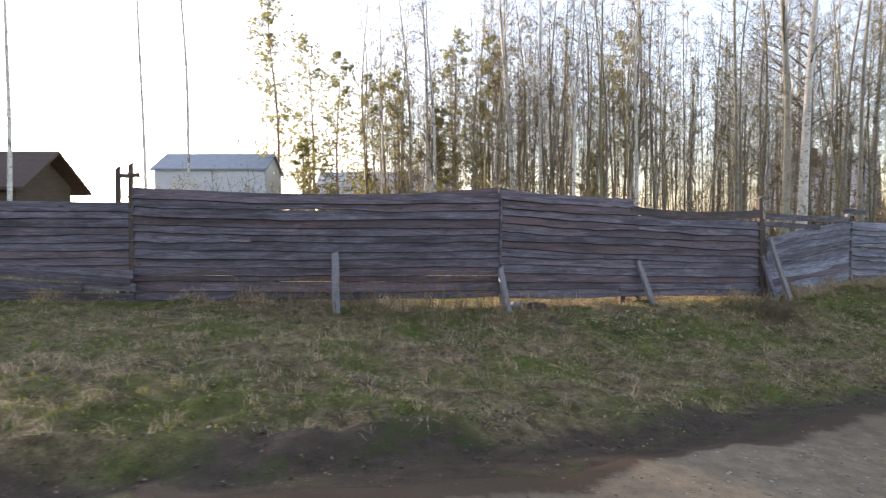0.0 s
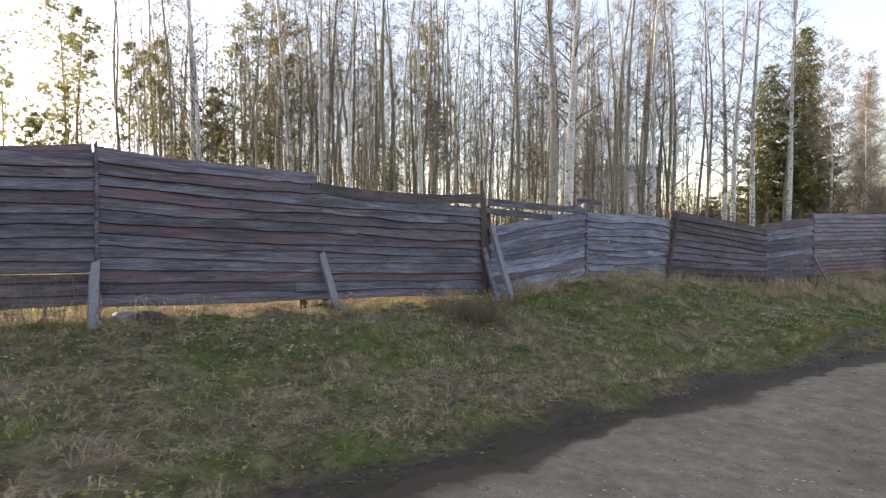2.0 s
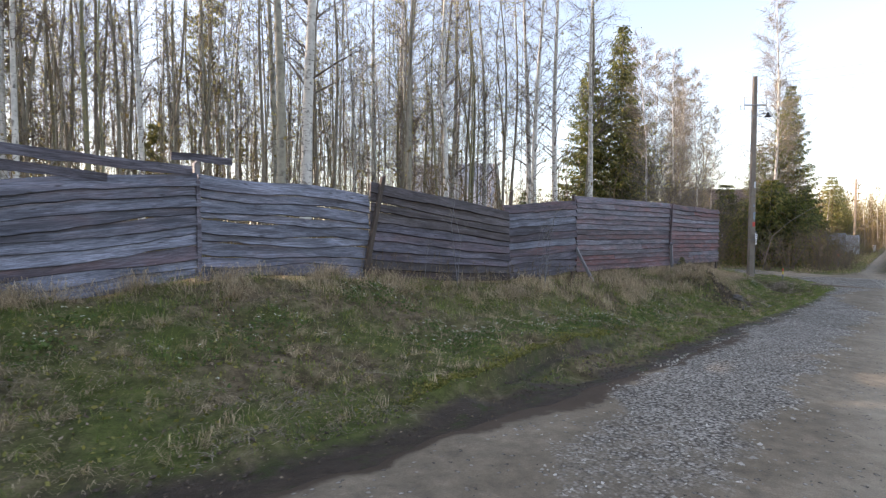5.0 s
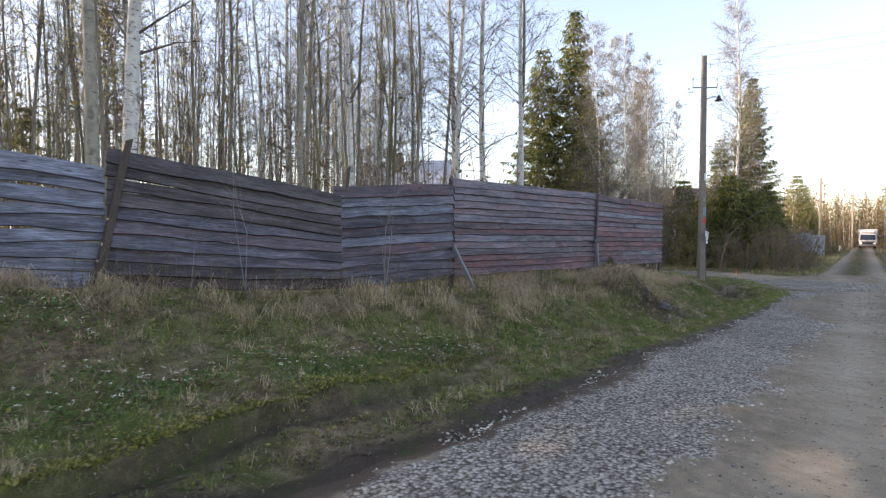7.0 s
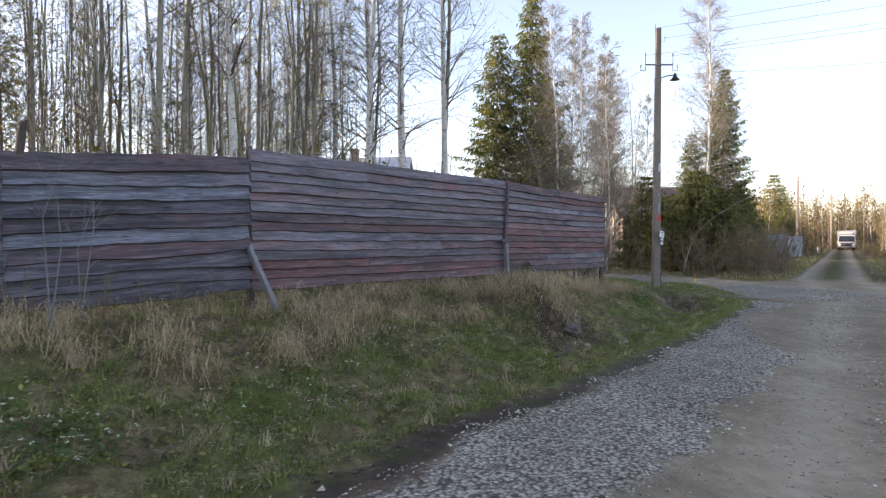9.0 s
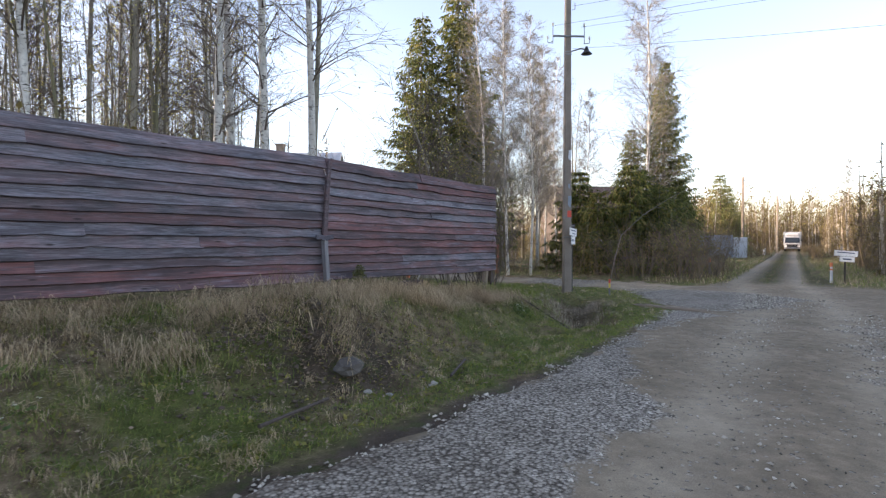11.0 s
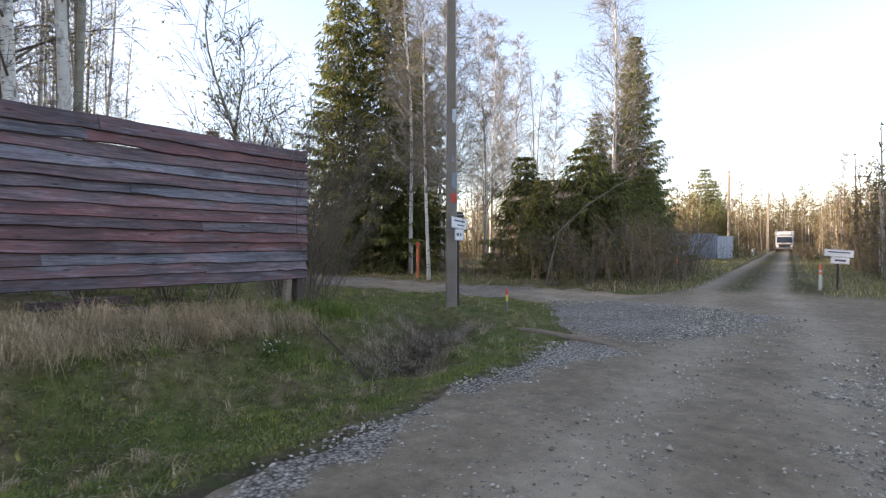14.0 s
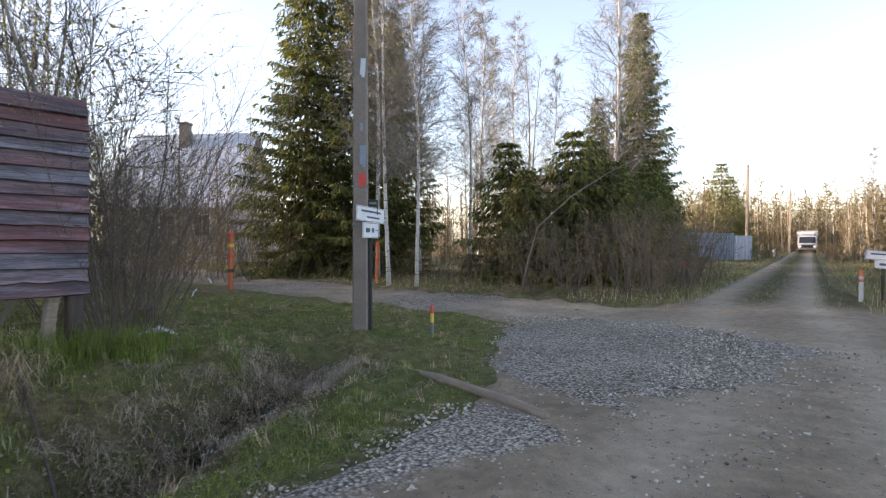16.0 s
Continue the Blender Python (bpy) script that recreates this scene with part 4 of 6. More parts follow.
def prototype(name, label, category, shapes, barks, crowns, group=""):
    """Keep the two meshes; grow() sets a tree of them."""
    trunk, crown = shapes
    return name, label, category, trunk.mesh("trunk", barks, True), crown.mesh("crown", crowns), group


def grow(proto, x, y, turn=0.0, scale=1.0, lean=0.0, z=None):
    name, label, category, tm, cm, group = proto
    ob = thing(name, label, category, pose(x, y, gz(x, y) if z is None else z, lean * 0.6, lean, turn), group)
    ob.scale = (scale, scale, scale)
    part("trunk", tm, [], ob)
    part("crown", cm, [], ob)
    return ob


WOOD = "trees of the wood behind the fence"
birches = [prototype("birch_tree", "slim white-barked birch with bare spring twigs", "tree", bare_tree(100 + i, h, rr, b, w, int(n * 1.1), 11, 0.35, dr), ["birch"], ["twig", "leaf"], WOOD)
           for i, (h, rr, b, w, n, dr) in enumerate([(16, .13, .35, 2.3, 46, .35), (17, .15, .25, 2.6, 52, .4), (15, .10, .40, 1.9, 40, .3), (17, .19, .30, 3.0, 50, .35)])]
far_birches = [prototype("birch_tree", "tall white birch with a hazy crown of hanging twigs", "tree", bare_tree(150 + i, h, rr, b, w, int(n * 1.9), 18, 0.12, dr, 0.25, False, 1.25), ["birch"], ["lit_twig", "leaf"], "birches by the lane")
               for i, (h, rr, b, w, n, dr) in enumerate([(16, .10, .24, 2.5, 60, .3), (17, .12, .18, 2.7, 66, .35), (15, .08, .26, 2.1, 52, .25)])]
aspens = [prototype("aspen_tree", "tall thin grey-barked tree with budding twigs", "tree", bare_tree(200 + i, h, rr, b, w, int(n * 1.0), 7, 0.8, 0.0, 0.3, fk), [bk], ["twig", "leaf"], WOOD)
          for i, (h, rr, b, w, n, fk, bk) in enumerate([(16, .075, .30, 1.9, 42, False, "bark"), (17, .09, .34, 2.1, 44, False, "aspen"), (14, .055, .24, 1.6, 40, False, "bark"), (15, .075, .22, 2.1, 36, True, "bark"), (12, .042, .18, 1.5, 36, False, "aspen"), (17, .155, .42, 2.6, 40, False, "aspen")])]
pines = [prototype("pine_tree", "slender pine with tufts of needles on its upper half", "tree", conifer(300 + i, h, rr, w, b, False, dn), ["pine"], ["pine_needle", "twig"], WOOD)
         for i, (h, rr, w, b, dn) in enumerate([(15, .12, 2.9, .34, 1.25), (13, .10, 2.4, .25, 1.25), (7, .07, 1.9, .06, 1.1)])]
spruces = [prototype("spruce_tree", "tall dense spruce with sunlit drooping boughs", "tree", conifer(400 + i, h, rr, w, b, True, dn), ["bark"], ["spruce", "twig"], "spruces by the lane")
           for i, (h, rr, w, b, dn) in enumerate([(16, .17, 3.7, .04, 1.05), (14, .15, 3.4, .03, 1.05), (5, .07, 2.5, .02, 1.05)])]

young_pine = prototype("pine_tree", "young bushy pine with sunlit needles behind the metal fence", "tree", conifer(310, 9.2, 0.11, 3.3, 0.10, True, 0.9), ["pine"], ["pine_needle", "twig"], "pines behind the metal fence")
for x, y, turn, sc in ((80.6, 41.3, 40, 1.0), (84.6, 42.6, 100, 0.9), (77.6, 41.8, 200, 0.55), (87.5, 43.2, 10, 0.7), (81.0, 39.6, 300, 0.5)):
    grow(young_pine, x, y, turn, sc)

# trees that stand apart, by the measured plan
for k, x, y, turn, sc in ((3, 13.4, 20.8, 0, 1.0), (0, 20.4, 25.4, 70, 1.0), (1, 25.3, 26.1, 200, 1.0), (1, 24.5, 24.8, 40, 0.95), (0, 26.7, 23.75, 130, 1.0),
                          (0, 40.1, 32.5, 20, 0.98), (2, 43.4, 34.6, 90, 1.05), (1, 53.5, 31.8, 300, 1.22), (2, 48.4, 36.7, 10, 1.0), (2, 38.7, 28.9, 170, 0.9), (2, 39.1, 27.8, 250, 0.8),
                          (0, 46.5, 34.8, 33, 0.9), (1, 55.9, 42.0, 120, 1.0), (0, 60.1, 35.0, 80, 1.0), (2, 52.0, 39.5, 220, 0.95), (2, 57.5, 40.0, 75, 0.95), (2, 20.4, 29.0, 55, 1.0),
                          (2, 6.0, 25.6, 140, 1.0), (0, 5.2, 29.0, 15, 1.0), (2, 96.8, 34.9, 35, 0.75)):
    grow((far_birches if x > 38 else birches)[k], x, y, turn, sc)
for k, x, y, turn, sc in ((5, 12.75, 20.7, 60, 1.0), (1, 27.0, 24.2, 60, 1.05), (3, 53.6, 38.0, 0, 0.95), (3, 23.6, 28.6, 100, 1.05), (1, 21.7, 28.0, 160, 1.0), (0, 24.2, 30.0, 10, 1.0), (3, 8.0, 30.0, 45, 1.1),
                          (3, 4.9, 32.9, 80, 1.1), (0, 10.6, 34.5, 200, 1.0), (1, -1.8, 32.0, 20, 1.0), (2, 12.8, 24.0, 310, 1.1)):
    grow(aspens[k], x, y, turn, sc)
for k, x, y, turn, sc in ((0, -9.9, 42.7, 0, 1.05), (0, -10.4, 35.0, 90, 1.05), (1, -6.2, 33.5, 10, 0.9), (1, -5.0, 38.0, 30, 0.9), (1, -2.8, 35.0, 200, 0.85), (0, 1.0, 41.0, 150, 1.0), (2, -8.6, 34.5, 60, 0.95), (2, -4.6, 36.0, 190, 0.75), (2, -0.5, 35.5, 30, 1.25), (2, -7.4, 36.5, 80, 0.6), (1, 3.2, 37.0, 20, 1.05), (0, 13.0, 40.0, 90, 1.0), (2, 9.5, 36.0, 10, 0.9)):
    grow(pines[k], x, y, turn, sc)
for k, x, y, turn, sc in ((0, 40.4, 35.2, 0, 1.08), (1, 38.7, 36.6, 80, 1.08), (0, 43.2, 36.8, 200, 0.80), (0, 56.4, 32.3, 120, 0.90), (1, 54.4, 33.6, 20, 0.70), (2, 45.2, 27.0, 0, 1.15),
                          (2, 47.3, 27.6, 100, 1.15), (2, 49.5, 28.2, 220, 1.0), (2, 43.6, 27.6, 60, 0.85), (1, 60.0, 34.5, 170, 0.5), (1, 59.0, 32.4, 70, 0.42), (2, 46.2, 25.9, 20, 0.9), (2, 48.4, 26.2, 130, 0.8), (2, 51.0, 28.0, 15, 1.0),
                          (2, 52.6, 28.9, 280, 1.1), (2, 44.4, 29.5, 250, 1.1), (2, 29.5, 32.0, 50, 0.9), (2, 25.12, 17.52, 0, 0.12)):
    grow(spruces[k], x, y, turn, sc)

# the wood itself
wood = random.Random(5)
placed = [(13.4, 20.8), (12.75, 20.7), (15.1, 25.3), (20.4, 25.4), (25.3, 26.1), (24.5, 24.8), (26.7, 23.75), (27, 24.2)]
tries = 0
while len(placed) < 178 and tries < 9000:
    tries += 1
    x, y = wood.uniform(-6, 42), wood.uniform(21.5, 50)
    if y < 24 + max(0, (9 - x) * 0.55) or x > 23.2 + 0.2 * (y - 9.9) or x < -7 + (60 - y) * 0.08:
        continue
    if min((x - a) ** 2 + (y - b) ** 2 for a, b in placed) < 1.25 ** 2:
        continue
    placed.append((x, y))
    pick = wood.random()
    kind = birches[wood.randrange(3)] if pick < 0.28 else aspens[wood.choice((0, 1, 2, 2, 3, 4, 4, 0, 1) if y > 31 else (0, 1, 2, 3, 4, 1, 4))]
    grow(kind, x, y, wood.uniform(0, 360), wood.uniform(0.78, 1.15), wood.uniform(-2.2, 2.2))


# ---- off to the sunny side, out of view: loose trees added to block the low sun, outside the fence's open corner ----
flank = random.Random(8)
for i in range(44):
    x, y = flank.uniform(-50, -20), flank.uniform(6, 40)
    if math.degrees(math.atan2(-x, y)) > 42:
        grow(flank.choice((aspens[1], aspens[0], aspens[3])), x, y, flank.uniform(0, 360), flank.uniform(0.8, 1.05))

# ---- far wood and undergrowth ----


def far_wood(name, label, count, area, tall, seed, leafy, leaf=0.16, thick=1.0, mats=("far_twig", "far_leaf", "far_trunk")):
    """A distant stand of slim trees in one mesh."""
    r, sh = random.Random(seed), Shape()
    n = 0
    while n < count:
        s, d = area(r)
        x, y = xy(s, d)
        z, h = float(height(s, d)), tall * r.uniform(0.6, 1.15)
        base, top = Vector((x, y, z - 0.2)), Vector((x + r.uniform(-.5, .5), y + r.uniform(-.5, .5), z + h))
        sh.tube([base, base.lerp(top, 0.5), top], [0.075 * thick, 0.055 * thick, 0.012], 4, 2 if r.random() < 0.6 + 0.4 * (thick < 1) else 0, False)
        for k in range(34):
            u = r.uniform(0.12, 0.98)
            q = base.lerp(top, u)
            w = (rand_unit(r) + Vector((0, 0, 0.9))).normalized()
            e = q + w * h * (1.1 - u) * r.uniform(0.06, 0.2)
            sh.ribbon(q, e, 0.06 * thick, w.cross(rand_unit(r)).normalized(), 0)
            for j in range(2):
                q2 = q.lerp(e, r.uniform(0.3, 1))
                w2 = (w + rand_unit(r)).normalized()
                e2 = q2 + w2 * h * 0.05
                sh.ribbon(q2, e2, 0.045 * thick, w2.cross(rand_unit(r)).normalized(), 0)
                if r.random() < leafy:
                    sh.kite(e2, e2 + rand_unit(r) * leaf, leaf * 0.75, rand_unit(r), 1)
        n += 1
    ob = new(name, sh.mesh(name, list(mats)))
    return tagged(ob, label, "woodland", "", "stuff")


def end_area(r):
    return r.uniform(127, 175), r.uniform(-45, 40)


def right_area(r):
    s = r.uniform(56, 126)
    return s, -3.6 - r.random() ** 1.5 * 22


def left_area(r):
    s = r.uniform(84, 126)
    return s, 6.0 + r.random() * 30


def back_area(r):
    return r.uniform(52, 84), r.uniform(20, 46)


# out of view to the left, where added trees keep sun off the ground
def flank_area(r):
    while True:
        x, y = r.uniform(-62, -20), r.uniform(4, 46)
        if math.degrees(math.atan2(-x, y)) > 42:
            return sd(x, y)


def deep_area(r):
    return r.uniform(2, 44), r.uniform(40, 84)


def stem_area(r):
    while True:
        x, y = r.uniform(-5, 29), r.uniform(23, 48)
        if y > 25 + max(0, (8 - x) * 0.6) and x < 23.2 + 0.2 * (y - 9.9):
            return sd(x, y)


far_wood("young_stems", "crowd of thin grey stems among the larger trees", 210, stem_area, 12.0, 27, 0.5, 0.08, 0.36, ("twig", "leaf", "bark"))
far_wood("far_wood", "distant sunlit birch wood at the road's end", 620, end_area, 9.6, 21, 0.95, 0.34)
far_wood("roadside_wood", "brown leafless thicket of young trees beside the road", 420, right_area, 6.4, 22, 0.6, 0.2)
far_wood("far_wood", "distant young trees behind the metal fence", 150, left_area, 7.5, 23, 0.9, 0.3)
far_wood("far_wood", "bare young trees between the houses", 90, back_area, 9.0, 24, 0.3)
# unseen stand, added only to shade the verge and road
far_wood("far_wood", "unseen young wood added on the sunny side to shade the verge", 420, flank_area, 13.0, 26, 1.0)
far_wood("far_wood", "deep bare wood far behind the fence", 100, deep_area, 14.0, 25, 0.6)


def understory(name, label, count, area, tall, seed, leafy=0.3, width=0.014):
    r, sh = random.Random(seed), Shape()
    for i in range(count):
        s, d = area(r)
        x, y = xy(s, d)
        base = Vector((x, y, float(height(s, d)) - 0.05))
        top = base + Vector((r.gauss(0, .18), r.gauss(0, .18), 1)) * tall * r.uniform(0.4, 1.2)
        sh.ribbon(base, top, width * 1.5, Vector((math.cos(i), math.sin(i), 0)), 0)
        for k in range(9):
            u = r.uniform(0.15, 1)
            q = base.lerp(top, u)
            w = (rand_unit(r) + Vector((0, 0, 0.8))).normalized()
            e = q + w * tall * 0.22 * r.uniform(0.4, 1.2)
            sh.ribbon(q, e, width, w.cross(rand_unit(r)).normalized(), 0)
            if r.random() < leafy:
                sh.kite(e, e + rand_unit(r) * max(0.08, width * 6), max(0.06, width * 4.5), rand_unit(r), 1)
    return tagged(new(name, sh.mesh(name, ["far_twig", "far_leaf"])), label, "undergrowth", "", "stuff")


def wood_floor(r):
    while True:
        x, y = r.uniform(-8, 36), r.uniform(17, 56)
        if x < 29 and y > max(20 - x * 0.1, 17.0 + (x - 18.7) * 0.38):
            return sd(x, y)


understory("undergrowth", "brown saplings and brush under the trees", 1300, wood_floor, 3.6, 31, 0.6, 0.024)
understory("undergrowth", "budding golden brush round the pale shed", 150, lambda r: sd(r.uniform(-14.5, -6), r.uniform(23, 31)), 3.4, 32, 0.8, 0.02)
understory("undergrowth", "bare saplings in the clearing behind the fence", 90, lambda r: sd(r.uniform(-18, -4), r.uniform(20, 40)), 3.4, 33, 0.6, 0.02)
understory("brushwood", "tangled bare brush beside the lane", 420, lambda r: (r.uniform(46.6, 60), r.uniform(2.9, 9.5)), 2.4, 34, 0.35)
understory("brushwood", "low brown brush along the road's far edge", 380, lambda r: (r.uniform(50, 80), -3.2 - r.random() ** 1.4 * 9), 2.6, 35, 0.2)
understory("brushwood", "budding brush before the grey house", 260, lambda r: sd(r.uniform(30.5, 37.0), r.uniform(33, 46)), 4.2, 47, 0.6, 0.02)
understory("brushwood", "dry brush along the lane under the spruces", 260, lambda r: (r.uniform(47.2, 52), r.uniform(10, 30)), 1.2, 36, 0.1)
understory("dead_stems", "dry dark weed stems before the fence", 240, lambda r: sd(r.uniform(-3.4, 1.5), r.uniform(8.3, 10.2)), 0.65, 37, 0.0, 0.008)
understory("dead_stems", "dry weed stalks along the fence's foot", 120, lambda r: sd(r.uniform(12.6, 18.6), r.uniform(13.9, 14.6)), 0.55, 38, 0.0, 0.008)
understory("dead_stems", "small tangle of brown stems on the verge", 260, lambda r: sd(6.42 + r.gauss(0, .26), 10.65 + r.gauss(0, .16)), 0.36, 39, 0.0, 0.008)

understory("far_brush", "golden brush along the distant wood", 1700, end_area, 6.2, 41, 0.9, 0.06)
understory("far_brush", "golden brush beside the far road", 700, right_area, 3.6, 42, 0.7, 0.03)
understory("far_brush", "yellow-green brush behind the metal fence", 420, left_area, 4.5, 43, 1.0, 0.04)
understory("far_brush", "low brown brush edging the far road", 420, lambda r: (r.uniform(78, 126), r.choice((3.4, -1.8)) + r.gauss(0, 0.5)), 1.2, 48, 0.3, 0.02)
understory("far_brush", "brown brush between the houses", 260, back_area, 3.5, 44, 0.4, 0.03)

understory("dead_stems", "dark dead stems and sedge in the wet ditch", 240, lambda r: (lambda u: (34.3 + 2.9 * u, 4.05 + 1.2 * u + r.gauss(0, 0.35)))(r.uniform(-0.1, 1.1)), 0.3, 45, 0.0, 0.007)
understory("dead_stems", "dry stalks on the heap of turned soil", 60, lambda r: (r.gauss(27.4, 0.7), r.gauss(5.2, 0.4)), 0.35, 46, 0.0, 0.007)


def thicket(name, label, count, area, top, size, seed):
    """The blurred mass of distant twigs: many small slips, thinner towards the top."""
    r = np.random.default_rng(seed)
    pr = random.Random(seed)
    at = np.array([area(pr) for _ in range(count)])
    x, y = xy(at[:, 0], at[:, 1])
    z = height(at[:, 0], at[:, 1]) + top * r.random(count) ** 1.7
    c = np.stack([x, y, z], 1)
    a = r.normal(0, 1, (count, 3)) * np.array([0.5, 0.5, 1.0])
    a *= (size * r.uniform(0.5, 1.3, count) / np.linalg.norm(a, axis=1))[:, None]
    b = np.cross(a, r.normal(0, 1, (count, 3))) * 0.022 / size
    v = np.stack([c - a, c + b, c + a, c - b], 1).reshape(-1, 3)
    return soup(name, v, np.arange(4 * count).reshape(count, 4), ["far_leaf", "far_twig"], label, "undergrowth", index=(r.random(count) < 0.5).astype(int))


thicket("far_thicket", "golden-brown twig mass of the distant wood", 26000, end_area, 10.0, 0.6, 61)
thicket("far_thicket", "brown twig mass of the thicket beside the road", 20000, right_area, 5.0, 0.4, 62)
thicket("far_thicket", "yellow-green twig mass behind the metal fence", 9000, left_area, 6.5, 0.5, 63)
thicket("far_thicket", "brown twig mass between the houses", 9000, back_area, 4.5, 0.45, 64)


def shrub(seed, tall, stems, spread, twigs=16, leafy=0.3):
    r, sh, wood_part = random.Random(seed), Shape(), Shape()
    for i in range(stems):
        az = r.uniform(0, 6.28)
        o = Vector((math.cos(az), math.sin(az), 0))
        a = o * r.uniform(0, 0.25) - Vector((0, 0, 0.1))
        h = tall * r.uniform(0.55, 1.05)
        top = a + o * spread * r.uniform(0.2, 1.3) + Vector((0, 0, h))
        mid = a.lerp(top, 0.5) + Vector((0, 0, 0.14 * h)) + rand_unit(r) * 0.07 * h
        wood_part.tube([a, a.lerp(mid, 0.5), mid, top], [0.011, 0.009, 0.006, 0.002], 4, 0, False)
        for k in range(twigs):
            u = r.uniform(0.2, 1)
            q = a.lerp(mid, u * 2) if u < 0.5 else mid.lerp(top, u * 2 - 1)
            w = ((top - a).normalized() + rand_unit(r) * 0.75).normalized()
            e = q + w * tall * r.uniform(0.08, 0.28)
            sh.ribbon(q, e, 0.007, w.cross(rand_unit(r)).normalized(), 0)
            for j in range(3):
                q2 = q.lerp(e, r.uniform(0.2, 1))
                w2 = (w + rand_unit(r) * 0.7).normalized()
                e2 = q2 + w2 * tall * r.uniform(0.03, 0.1)
                sh.ribbon(q2, e2, 0.0045, w2.cross(rand_unit(r)).normalized(), 0)
                if r.random() < leafy:
                    sh.kite(e2, e2 + rand_unit(r) * 0.03, 0.014, rand_unit(r), 1)
    return wood_part, sh


willow = prototype("willow_shrub", "leafless willow shrub with many thin brown stems", "shrub", shrub(51, 4.0, 18, 1.8, 34, 0.75), ["twig"], ["twig", "leaf"], "bare shrubs")
hazel = prototype("bare_shrub", "low leafless shrub with fine budding twigs", "shrub", shrub(52, 2.6, 18, 1.2, 14, 0.4), ["twig"], ["twig", "leaf"], "bare shrubs")
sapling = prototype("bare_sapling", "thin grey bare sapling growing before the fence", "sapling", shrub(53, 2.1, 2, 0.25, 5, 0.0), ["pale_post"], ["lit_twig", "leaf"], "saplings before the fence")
for x, y, turn, sc in ((30.25, 20.45, 0, 0.85), (30.5, 21.3, 90, 1.1), (30.75, 20.75, 200, 0.6), (30.6, 22.6, 40, 0.8), (29.6, 23.4, 140, 0.9), (31.0, 24.4, 10, 0.8), (28.4, 22.6, 70, 0.9), (27.0, 22.0, 200, 0.8), (30.2, 20.1, 310, 0.45)):
    grow(willow, x, y, turn, sc)
for x, y, turn, sc in ((42.9, 22.6, 0, 1.0), (44.5, 22.9, 80, 1.1), (46.2, 23.0, 160, 1.0), (48.0, 23.9, 30, 1.0), (49.2, 14.2, 60, 1.2), (51.5, 15.5, 0, 1.2), (50.0, 16.2, 100, 0.9), (54.0, 16.8, 200, 1.2), (57.0, 18.0, 20, 1.1),
                       (40.9, 24.3, 300, 0.8), (41.6, 23.5, 60, 0.9)):
    grow(hazel, x, y, turn, sc)
for x, y, turn, sc in ((14.83, 14.36, 0, 0.95), (16.55, 14.2, 70, 0.85), (16.75, 14.3, 190, 0.8), (29.0, 18.95, 30, 0.32), (13.9, 14.3, 120, 0.5)):
    grow(sapling, x, y, turn, sc)
for x, y, h, rr in ((-11.8, 22.1, 16, .07), (-10.1, 22.1, 16, .07), (-14.3, 18.2, 15, .08), (-12.6, 34.4, 8, .06)):
    sh = bare_tree(int(-x * 10), h, rr, 0.3, 0.9, 26, 3, 0.1, 0.0, 0.25)
    grow(prototype("young_birch", "very thin young birch standing alone", "tree", sh, ["birch"], ["twig", "leaf"]), x, y)

for x, y, turn, lean, h, rr in ((30.2, 21.9, 0, -9, 6.2, .04), (29.0, 22.2, 60, 14, 4.6, .03)):
    sh = bare_tree(700 + int(x * 10), h, rr, 0.2, 2.0, 26, 8, 0.5, 0.0, 0.5, True)
    grow(prototype("goat_willow", "small spreading bare tree behind the fence's end", "tree", sh, ["bark"], ["twig", "leaf"], "bare shrubs"), x, y, turn, 1.0, lean)

leaning = thing("fallen_birch", "thin pale dead birch leaning into the spruces", "tree", on_ground(40.4, 24.3))
sh = Shape()
sh.tube([Vector(q) for q in ((0, 0, -0.1), (0.2, -0.12, 1.0), (0.42, -0.26, 1.9), (1.2, -0.75, 2.75), (2.1, -1.35, 3.45), (2.9, -1.8, 3.9))], [0.03, 0.027, 0.024, 0.018, 0.012, 0.005], 7)
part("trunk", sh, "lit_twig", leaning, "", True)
for q, e in (((0.42, -0.26, 1.9), (0.5, 0.5, 2.8)), ((1.2, -0.75, 2.75), (1.4, 0.1, 3.6)), ((2.1, -1.35, 3.45), (2.9, -1.0, 3.4)), ((1.6, -1.0, 3.1), (2.3, -1.4, 2.9))):
    sh = Shape()
    sh.tube([Vector(q), Vector(q).lerp(Vector(e), 0.5) + Vector((0, 0, .08)), Vector(e)], [0.012, 0.008, 0.003], 4, 0, False)
    part("branch", sh, "twig", leaning)

# ---- utility poles, wires, signs ----


